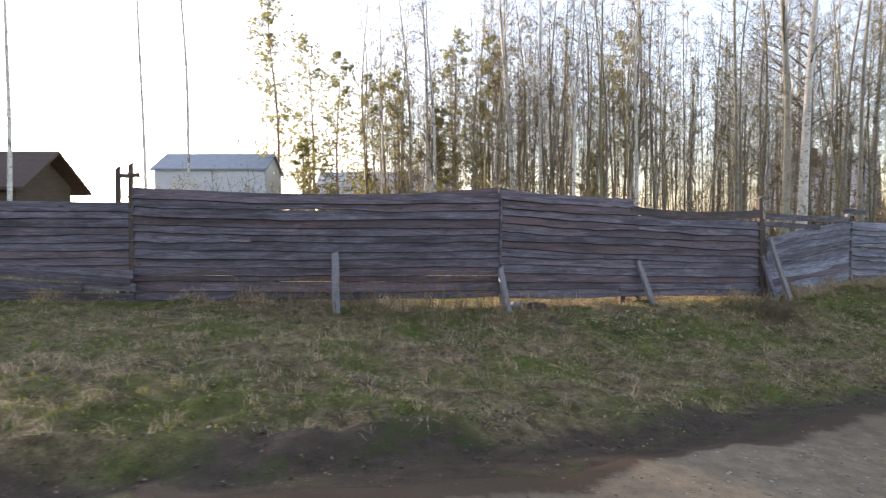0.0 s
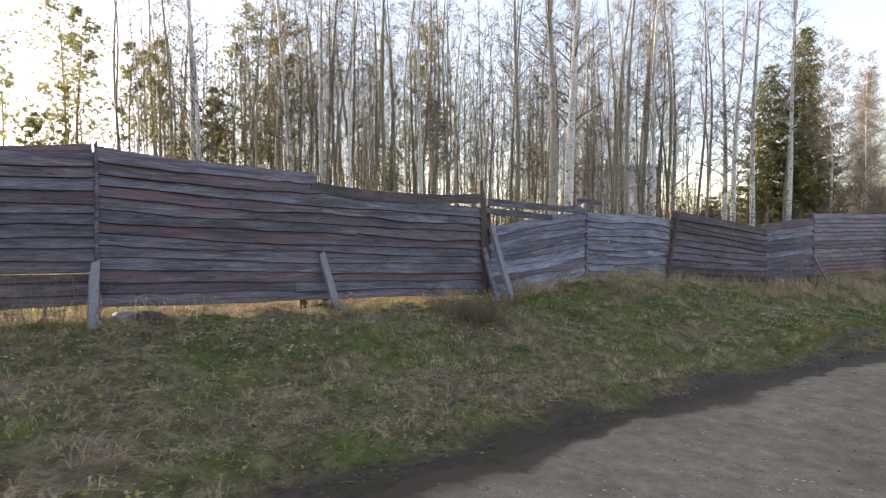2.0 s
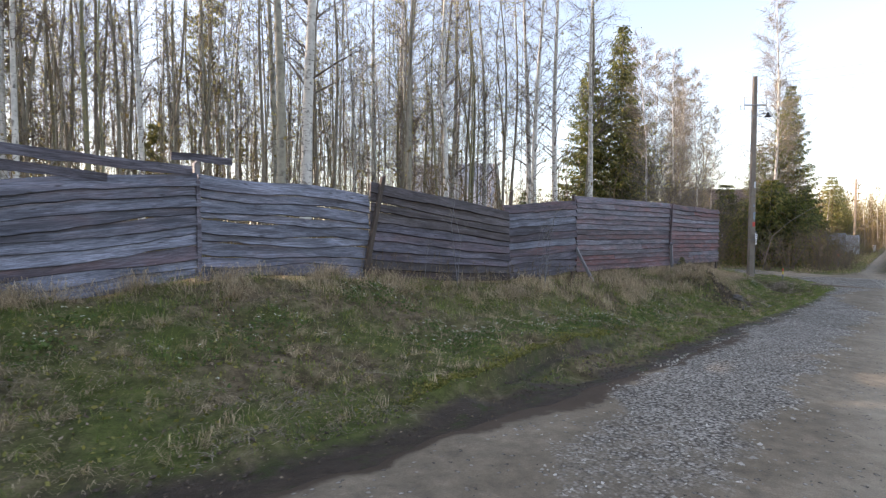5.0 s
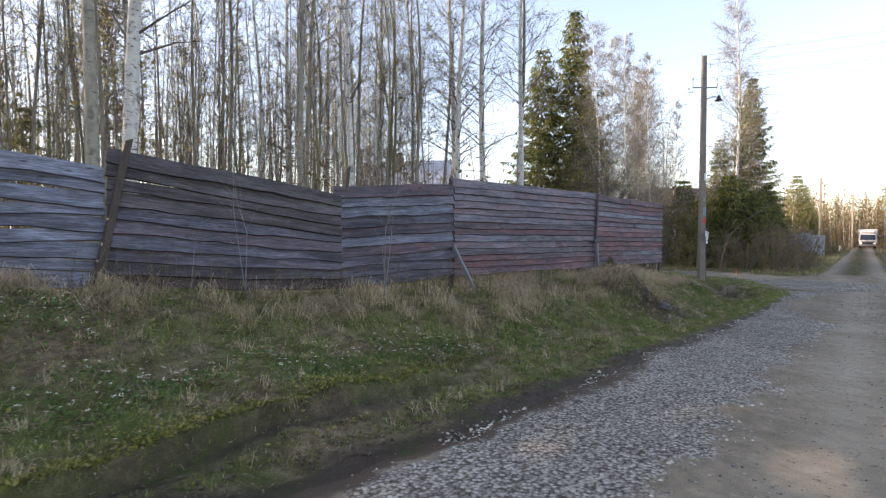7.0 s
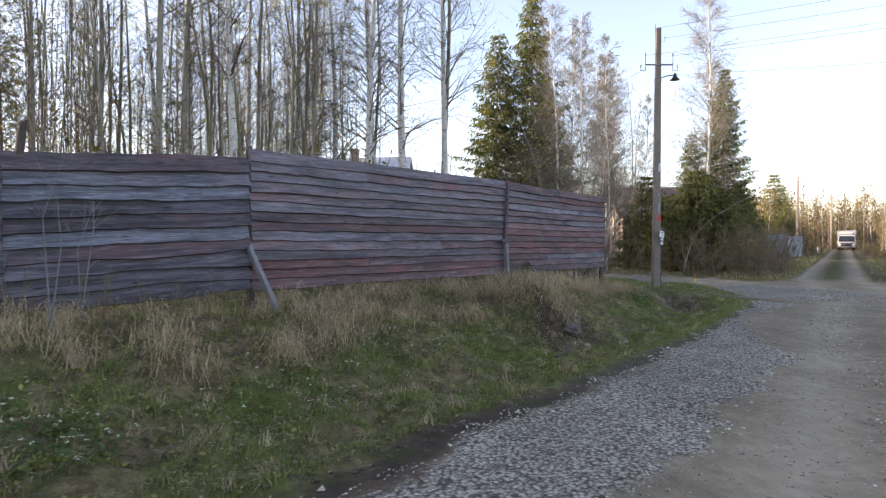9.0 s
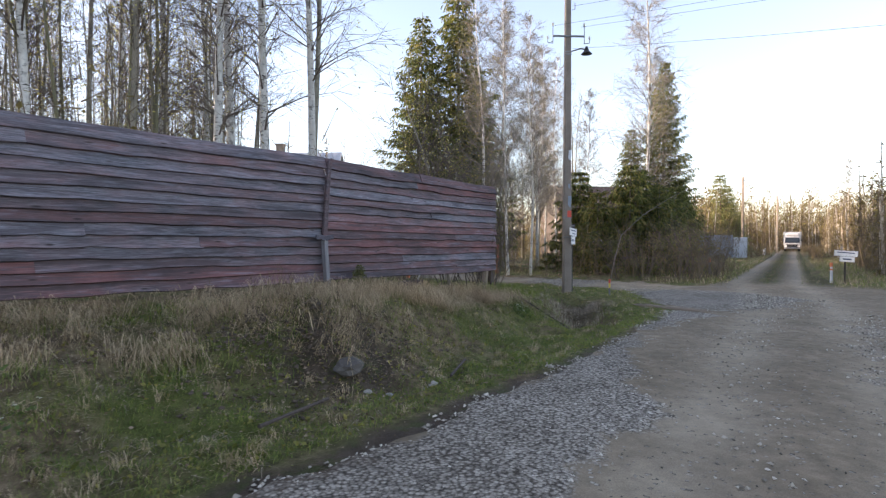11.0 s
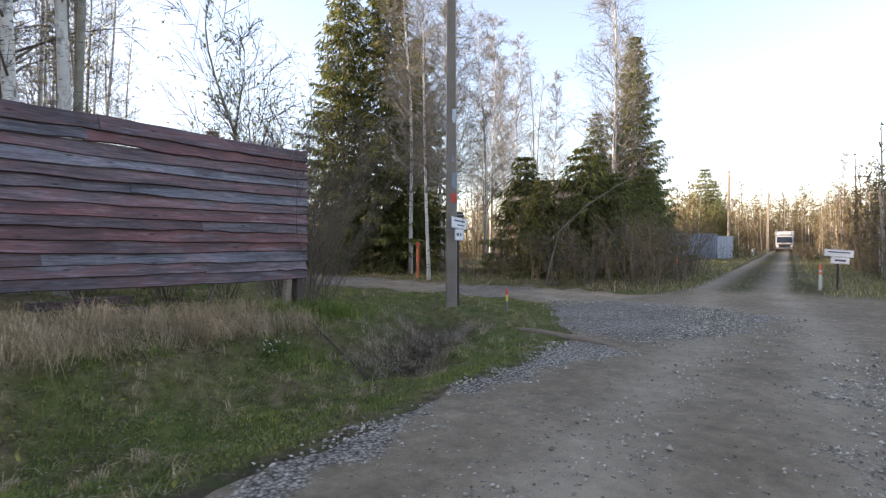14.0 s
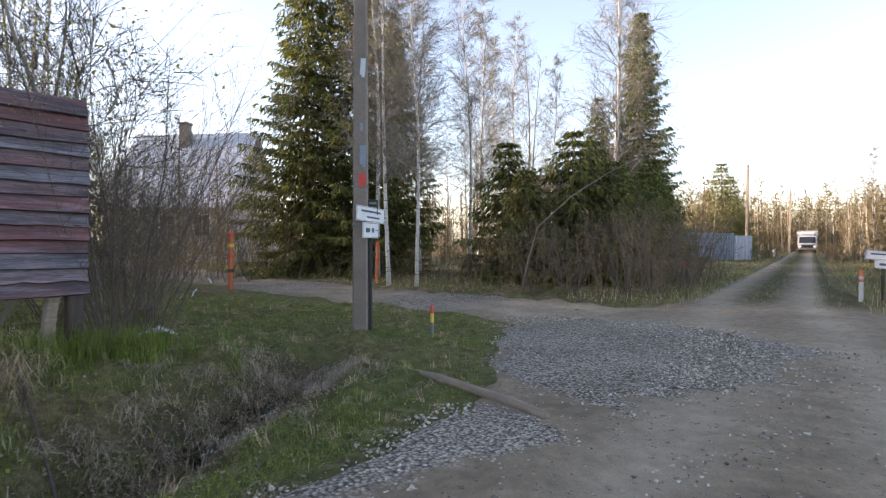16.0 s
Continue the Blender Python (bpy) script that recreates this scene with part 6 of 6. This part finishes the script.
def patch(s, d):
    """Slow patchiness over the verge, 0 to 1."""
    return 0.5 + 0.22 * np.sin(0.9 * s + 1.7 * np.sin(0.8 * d)) + 0.18 * np.sin(2.1 * d - 0.6 * s) + 0.14 * np.sin(3.7 * s + 2.9 * d) + 0.1 * np.sin(7.3 * s - 5.1 * d)


def blades(name, s, d, tall, width, lean, droop, mat, label, category="grass", tuft=1):
    """Curved blades, two quads each. lean: how far the tip lies out, as a share of the length; droop: how much it bends over."""
    n = len(s)
    x, y = xy(s, d)
    z = height(s, d) - 0.015
    az = np.repeat(nrng.uniform(0, 2 * np.pi, n // tuft), tuft) + nrng.normal(0, 0.7 if tuft > 1 else 3.0, n)
    ox, oy = np.cos(az), np.sin(az)
    sx, sy = -oy * width / 2, ox * width / 2
    mid, tip = lean * 0.35 * tall, lean * tall
    up = tall * np.sqrt(np.clip(1 - (lean * 0.95) ** 2, 0.02, 1))
    mz, tz = up * 0.62, up * (1 - droop)
    v = np.empty((n, 6, 3))
    for k, (o, h, w) in enumerate(((0, 0, 1), (0, 0, -1), (mid, mz, -0.8), (mid, mz, 0.8), (tip, tz, 0.15), (tip, tz, -0.15))):
        v[:, k, 0], v[:, k, 1], v[:, k, 2] = x + ox * o + sx * w, y + oy * o + sy * w, z + h
    i = np.arange(n)[:, None] * 6
    f = np.concatenate([i + np.array([0, 1, 2, 3]), i + np.array([3, 2, 5, 4])], axis=0)
    return soup(name, v.reshape(-1, 3), f, [mat], label, category)


def on_ledge(s, d):
    """The bare cut face where the turf breaks off above the road."""
    return (np.abs(d - 4.34 - 0.06 * np.sin(2.3 * s)) < 0.10) & (s > 14.5) & (s < 20.5)


def verge(n, s0=-9.0, s1=41.5, past=1.3):
    """Random points of the verge, between the road's edge and a little past the fence."""
    s = nrng.uniform(s0, s1, n)
    e = np.interp(s, EDGE_S, EDGE_D) + np.interp(s, SOIL_S, SOIL_W) * 0.92
    df = np.interp(s, FENCE_S, FENCE_D) + np.interp(s, [30, 38], [past, past + 8])
    d = e + (df - e) * nrng.random(n)
    ok = (side_road(s, d) < 0.2) & ~on_ledge(s, d)
    return s[ok], d[ok]


def clumps(s, d, per, spread):
    s, d = np.repeat(s, per), np.repeat(d, per)
    return s + nrng.normal(0, spread, len(s)), d + nrng.normal(0, spread, len(d))


s, d = verge(11000)
keep = nrng.random(len(s)) < np.clip(2.6 * (np.interp(s, [8, 16], [0.47, 0.54]) - patch(s, d)) + (s > 33) * 0.6, 0.04, 1) * np.where((np.abs(s - 27.4) < 1.2) & (d < 5.9), 0.1, 1) * (1 - 0.7 * in_ditch(s, d))
s, d = clumps(s[keep], d[keep], 9, 0.05)
n = len(s)
blades("grass", s, d, nrng.uniform(0.04, 0.13, n) * np.interp(s, [30, 36], [1.0, 1.3]), nrng.uniform(0.003, 0.007, n), nrng.uniform(0.2, 0.9, n), nrng.uniform(0, 0.4, n), "grass", "short fresh green grass on the verge", tuft=9)
s, d = verge(9000)
keep = nrng.random(len(s)) < np.clip(2.5 * (patch(s, d) - 0.18), 0.12, 1) * np.interp(s, [14, 20, 26, 37], [1.0, 0.6, 0.4, 0.3]) * np.interp(d - np.interp(s, EDGE_S, EDGE_D), [0.8, 2.4], [0.3, 1.0]) * (1 - 0.6 * in_ditch(s, d)) * np.where((np.abs(s - 27.4) < 1.2) & (d < 5.9), 0.15, 1)
s, d = clumps(s[keep], d[keep], 16, 0.09)
n = len(s)
blades("dry_grass", s, d, nrng.uniform(0.07, 0.22, n) * np.interp(d, [4, 6.5], [0.75, 1.25]), nrng.uniform(0.002, 0.005, n), nrng.uniform(0.8, 1.05, n), nrng.uniform(0.2, 0.8, n), "straw", "matted dead straw-coloured grass", tuft=16)
s, d = verge(5200, 32.0, 41.5, 0.5)
keep = nrng.random(len(s)) > 1.05 * in_ditch(s, d)
s, d = clumps(s[keep], d[keep], 8, 0.05)
n = len(s)
blades("grass", s, d, nrng.uniform(0.03, 0.10, n), nrng.uniform(0.003, 0.006, n), nrng.uniform(0.3, 1.0, n), nrng.uniform(0, 0.4, n), "grass", "dense short green grass round the pole", tuft=8)
# a greener strip of short turf next to the road
s = nrng.uniform(13, 36, 9500)
d = np.interp(s, EDGE_S, EDGE_D) + np.interp(s, SOIL_S, SOIL_W) * 0.9 + nrng.random(len(s)) ** 1.3 * (np.interp(s, [13, 26, 30], [1.2, 1.4, 1.6]) + 0.5 * np.sin(0.8 * s) + 0.3 * np.sin(2.7 * s))
keep = nrng.random(len(s)) < np.interp(s, [13, 20, 24], [0.25, 0.5, 1]) * np.where((np.abs(s - 27.4) < 1.2) & (d > 4.0), 0.15, 1) * ~on_ledge(s, d)
s, d = clumps(s[keep], d[keep], 9, 0.05)
n = len(s)
blades("grass", s, d, nrng.uniform(0.025, 0.09, n), nrng.uniform(0.003, 0.006, n), nrng.uniform(0.2, 0.95, n), nrng.uniform(0, 0.4, n), "grass", "short green turf next to the gravel", tuft=9)
# single tussocks, dry and green, scattered over the verge
for count, per, mat, low, high, label in ((1300, 24, "straw", 0.09, 0.26, "small dry tussocks on the verge"), (900, 22, "grass", 0.05, 0.15, "small green tussocks on the verge")):
    s, d = verge(count, past=0.2)
    s, d = clumps(s, d, per, 0.028)
    n = len(s)
    blades("tussocks", s, d, nrng.uniform(low, high, n), nrng.uniform(0.0025, 0.005, n), nrng.uniform(0.5, 1.05, n), nrng.uniform(0.2, 0.8, n), mat, label, tuft=per)
# tall straw tufts along the bank below the fence
s = np.concatenate([nrng.uniform(12, 34.5, 185), nrng.uniform(-6, 12, 30), nrng.uniform(28.3, 34.4, 115), nrng.normal(27.0, 0.7, 26)])
df = np.interp(s, FENCE_S, FENCE_D)
d = df - nrng.random(len(s)) ** 1.3 * np.interp(s, [12, 16, 22, 28, 35], [0.8, 1.5, 1.7, 1.45, 1.4])
d[-26:] = nrng.normal(5.3, 0.35, 26)
s, d = clumps(s, d, 85, 0.11)
n = len(s)
blades("tall_dry_grass", s, d, nrng.uniform(0.25, 0.65, n), nrng.uniform(0.003, 0.006, n), nrng.uniform(0.6, 1.05, n), nrng.uniform(0.5, 1.0, n), "straw", "tall drooping tufts of dead grass below the fence", tuft=85)
s = nrng.uniform(13, 35, 260)
d = np.interp(s, FENCE_S, FENCE_D) - 0.2 - nrng.random(len(s)) * 2.2
s, d = clumps(s, d, 40, 0.12)
n = len(s)
blades("bank_grass", s, d, nrng.uniform(0.10, 0.28, n), nrng.uniform(0.003, 0.006, n), nrng.uniform(0.3, 0.95, n), nrng.uniform(0.1, 0.6, n), "grass", "fresh green tufts between the dead grass", tuft=40)
# grey hay pressed flat in patches
s, d = verge(5200, past=0.0)
keep = nrng.random(len(s)) < np.clip(3.5 * (patch(s * 1.15 + 2.0, d * 1.2) - 0.42), 0.0, 1) * np.interp(s, [14, 24, 30], [1.0, 0.6, 0.6])
s, d = clumps(s[keep], d[keep], 16, 0.08)
n = len(s)
blades("flat_hay", s, d, nrng.uniform(0.08, 0.22, n), nrng.uniform(0.003, 0.007, n), nrng.uniform(0.97, 1.05, n), nrng.uniform(0.3, 0.9, n), "hay", "grey dead grass pressed flat by the snow", tuft=16)
# drooping sedge round the ditch
s = np.concatenate([nrng.normal(37.2, 0.35, 60), nrng.uniform(33.8, 37.2, 90)])
d = np.concatenate([nrng.normal(5.0, 0.3, 60), np.zeros(90)])
d[60:] = np.interp(s[60:], [34.3, 37.2], [4.05, 5.25]) + nrng.normal(0.15, 0.45, 90)
s, d = clumps(s, d, 40, 0.05)
n = len(s)
blades("sedge", s, d, nrng.uniform(0.10, 0.32, n), nrng.uniform(0.003, 0.006, n), nrng.uniform(0.6, 1.05, n), nrng.uniform(0.4, 1.0, n), "hay", "dead brown sedge hanging over the wet ditch", tuft=40)
s = nrng.normal(35.1, 0.5, 120)
d = 6.3 + nrng.normal(0, 0.3, len(s))
s, d = clumps(s, d, 30, 0.06)
n = len(s)
blades("lush_grass", s, d, nrng.uniform(0.15, 0.42, n), nrng.uniform(0.004, 0.008, n), nrng.uniform(0.2, 0.8, n), nrng.uniform(0, 0.4, n), "grass", "lush green grass by the wet ditch", tuft=30)
# rough grass round the junction, behind the fence and by the far road
s = np.concatenate([nrng.uniform(-6, 12, 3500), nrng.uniform(46, 90, 4000), nrng.uniform(47, 90, 3000), nrng.uniform(46, 52, 2500)])
d = np.concatenate([nrng.uniform(9.5, 16, 3500), 2.6 + nrng.random(4000) * 3, -1.0 - nrng.random(3000) * 2.6, nrng.uniform(8, 30, 2500)])
ok = (side_road(s, d) < 0.2) & ~((s < 47.5) & (d < 0)) & ~((s > 12) & (s < 45)) & ((s > 40) | (d > np.interp(s, FENCE_S, FENCE_D)))
s, d = clumps(s[ok], d[ok], 3, 0.08)
n = len(s)
ms = nrng.uniform(48, 100, 5200)
md = np.where(nrng.random(len(ms)) < 0.5, nrng.normal(1.18, 0.26, len(ms)), np.where(nrng.random(len(ms)) < 0.5, nrng.uniform(2.4, 3.0, len(ms)), nrng.uniform(-0.8, -0.05, len(ms))))
s, d = np.concatenate([s, ms]), np.concatenate([d, md])
n = len(s)
half = nrng.random(n) < 0.5
for pick, mat, label in ((half, "grass", "rough green grass beyond the fence and road"), (~half, "straw", "rough dry grass beyond the fence and road")):
    k = pick.sum()
    blades("rough_grass", s[pick], d[pick], nrng.uniform(0.10, 0.30, k) * np.where((d[pick] > -0.9) & (d[pick] < 1.9), 0.5, 1.0), nrng.uniform(0.006, 0.013, k), nrng.uniform(0.3, 0.95, k), nrng.uniform(0, 0.5, k), mat, label)


def flakes(name, s, d, size, lift, mat, label, category, up=0.3):
    """Small flat pieces lying or standing at random tilts: dead leaves, petals, herb leaves."""
    n = len(s)
    x, y = xy(s, d)
    c = np.stack([x, y, height(s, d) + lift], 1)
    a = nrng.normal(0, 1, (n, 3)) * np.array([1, 1, up])
    a /= np.linalg.norm(a, axis=1)[:, None]
    b = np.cross(a, nrng.normal(0, 1, (n, 3)) * np.array([up, up, 1]))
    b /= np.linalg.norm(b, axis=1)[:, None]
    a, b = a * size[:, None], b * size[:, None] * 0.6
    v = np.stack([c - a, c + b, c + a, c - b], 1).reshape(-1, 3)
    return soup(name, v, np.arange(4 * n).reshape(n, 4), [mat], label, category)


s, d = verge(36000, past=0.4)
ok = nrng.random(len(s)) < np.clip(2.2 * patch(s + 3.1, d * 1.3) - 0.35, 0.15, 1)
s, d = s[ok], d[ok]
ditch_u = nrng.uniform(-0.1, 1.1, 3500)
heap_s, heap_d = 27.4 + nrng.normal(0, 0.85, 4500), 5.0 + nrng.normal(0, 0.5, 4500)
s, d = np.concatenate([s, heap_s, 34.3 + 2.9 * ditch_u]), np.concatenate([d, heap_d, 4.05 + 1.2 * ditch_u + nrng.normal(0, 0.4, 3500)])
flakes("dead_leaves", s, d, nrng.uniform(0.008, 0.024, len(s)), nrng.uniform(0.002, 0.03, len(s)), "litter", "brown dead leaves strewn over the verge", "leaves")
s, d = verge(34000, past=0.3)
ok = nrng.random(len(s)) < np.clip(1.2 - patch(s, d), 0.2, 1)
s, d = s[ok], d[ok]
flakes("moss", s, d, nrng.uniform(0.012, 0.03, len(s)), nrng.uniform(0.0, 0.03, len(s)), "moss", "low moss and clover leaves among the grass", "moss", 0.9)
s = nrng.uniform(14.5, 20.5, 3600)
d = 4.52 + 0.06 * np.sin(2.3 * s) + np.abs(nrng.normal(0, 0.10, len(s)))
flakes("moss", s, d, nrng.uniform(0.010, 0.024, len(s)), nrng.uniform(0.0, 0.03, len(s)), "moss", "bright moss along the broken edge of the turf", "moss", 0.9)
s = nrng.uniform(-6, 40, 3000)
d = np.interp(s, EDGE_S, EDGE_D) + nrng.normal(0.38, 0.3, len(s))
flakes("dead_leaves", s, d, nrng.uniform(0.006, 0.016, len(s)), nrng.uniform(0.015, 0.03, len(s)), "litter", "dead leaves along the road's edge", "leaves")

SPOTS = [(6.2, 7.5, .7, 60), (6.7, 7.0, .5, 40), (12.1, 7.2, .5, 40), (16.7, 7.2, .5, 80), (16.6, 5.6, .6, 110), (18.2, 5.2, .5, 40), (19.5, 5.0, .6, 60), (22.1, 4.9, .6, 60), (20.2, 5.0, .5, 50), (33.1, 4.9, .16, 24), (9.5, 6.8, .8, 50), (14.0, 6.6, .9, 60), (24.0, 5.2, .4, 24), (3.6, 7.2, .9, 40)]
fs = np.concatenate([a + nrng.normal(0, r * 0.8, k // 2 + 6) for a, b, r, k in SPOTS])
fd = np.concatenate([b + nrng.normal(0, r * 0.5, k // 2 + 6) for a, b, r, k in SPOTS])
hs, hd = clumps(fs, fd, 14, 0.08)
flakes("flower_leaves", hs, hd, nrng.uniform(0.012, 0.03, len(hs)), nrng.uniform(0.02, 0.10, len(hs)), "herb", "fresh green leaves of wild anemones", "plants", 0.6)
ps, pd_ = np.repeat(fs, 5) + nrng.normal(0, 0.008, 5 * len(fs)), np.repeat(fd, 5) + nrng.normal(0, 0.011, 5 * len(fs))
flakes("white_flowers", ps, pd_, np.full(len(ps), 0.010), np.repeat(nrng.uniform(0.12, 0.17, len(fs)), 5), "petal", "small white anemone flowers in loose patches", "flowers")


def stones(name, s, d, size, label, mat="stone", category="gravel"):
    """Angular crushed stones, each an uneven eight-sided lump."""
    n = len(s)
    x, y = xy(s, d)
    c = np.stack([x, y, height(s, d) + 0.012], 1)
    dirs = np.array([(1, 0, 0), (0, 1, 0), (-1, 0, 0), (0, -1, 0), (0, 0, 1), (0, 0, -1)], dtype=float)
    az = nrng.uniform(0, 2 * np.pi, n)
    ca, sa = np.cos(az), np.sin(az)
    v = dirs[None] * nrng.uniform(0.65, 1.3, (n, 6, 1)) + nrng.normal(0, 0.22, (n, 6, 3))
    v = np.stack([v[..., 0] * ca[:, None] - v[..., 1] * sa[:, None], v[..., 0] * sa[:, None] + v[..., 1] * ca[:, None], v[..., 2] * 0.7], -1)
    v = v * size[:, None, None] + c[:, None]
    tri = np.array([(0, 1, 4), (1, 2, 4), (2, 3, 4), (3, 0, 4), (1, 0, 5), (2, 1, 5), (3, 2, 5), (0, 3, 5)])
    f = (np.arange(n)[:, None, None] * 6 + tri[None]).reshape(-1, 3)
    return soup(name, v.reshape(-1, 3), f, [mat], label, category)


s, d = nrng.uniform(10, 43.8, 170000), nrng.uniform(-2.2, 5.2, 170000)
keep = nrng.random(len(s)) < gravel_cover(s, d) ** 1.5 * np.interp(s, [28, 38, 43], [1.0, 0.95, 0.7]) * (0.72 + 0.28 * np.sin(5.3 * s + 2.1 * d) * np.sin(4.1 * d - 2.7 * s))
s, d = s[keep], d[keep]
stones("gravel", s, d, nrng.uniform(0.008, 0.020, len(s)) * np.where(nrng.random(len(s)) < 0.08, 1.5, 1.0), "grey crushed stone in loose bands along the road")
s = nrng.uniform(2, 46, 6500)
d = nrng.uniform(-3, 3, len(s))
stones("gravel", s, d, nrng.uniform(0.004, 0.011, len(s)), "scattered small stones on the packed road", "trodden_stone")
s, d = nrng.uniform(28, 42, 220), nrng.uniform(2.4, 3.4, 220)
stones("gravel", s, d, nrng.uniform(0.008, 0.018, len(s)), "stray stones in the grass beside the road", "trodden_stone")
# clods of soil on the heap, along the worn edge and in the ditch
s = np.concatenate([27.3 + nrng.normal(0, 0.75, 900), nrng.uniform(-5, 24, 1300), nrng.uniform(34, 37.4, 260)])
d = np.concatenate([4.8 + nrng.normal(0, 0.45, 900), np.zeros(1300), np.zeros(260)])
d[900:2200] = np.interp(s[900:2200], EDGE_S, EDGE_D) + np.interp(s[900:2200], SOIL_S, SOIL_W) * nrng.uniform(0.3, 1.25, 1300)
d[2200:] = np.interp(s[2200:], [34.3, 37.2], [4.05, 5.25]) + nrng.normal(0, 0.3, 260)
stones("soil_clods", s, d, nrng.uniform(0.007, 0.024, len(s)) * np.where(np.arange(len(s)) < 900, 1.5, 1.0), "dark crumbled lumps of soil", "clod", "soil")


def boulder(s, d, size, seed, mat, label):
    """A rough stone, partly sunk."""
    r = random.Random(seed)
    bm = bmesh.new()
    bmesh.ops.create_icosphere(bm, subdivisions=2, radius=1.0)
    for v in bm.verts:
        v.co = Vector((v.co.x * size[0], v.co.y * size[1], v.co.z * size[2])) * r.uniform(0.82, 1.15)
    x, y = xy(s, d)
    me = bpy.data.meshes.new("stone")
    bm.to_mesh(me)
    bm.free()
    me.materials.append(MAT[mat])
    ob = new("stone", me)
    ob.matrix_basis = on_ground(x, y, size[2] * 0.1, r.uniform(0, 360))
    return tagged(ob, label, "stone", "stones by the soil heap")


boulder(27.2, 4.28, (0.26, 0.17, 0.09), 1, "old_concrete", "grey lump of old concrete in the soil heap")
for k, (bs, bd, size) in enumerate(((27.16, 3.98, 0.045), (27.38, 3.86, 0.04), (27.8, 3.58, 0.05), (27.68, 3.6, 0.03))):
    boulder(bs, bd, (size * 1.3, size, size * 0.7), 10 + k, "pale_stone", "pale broken stone lying on the dark soil")
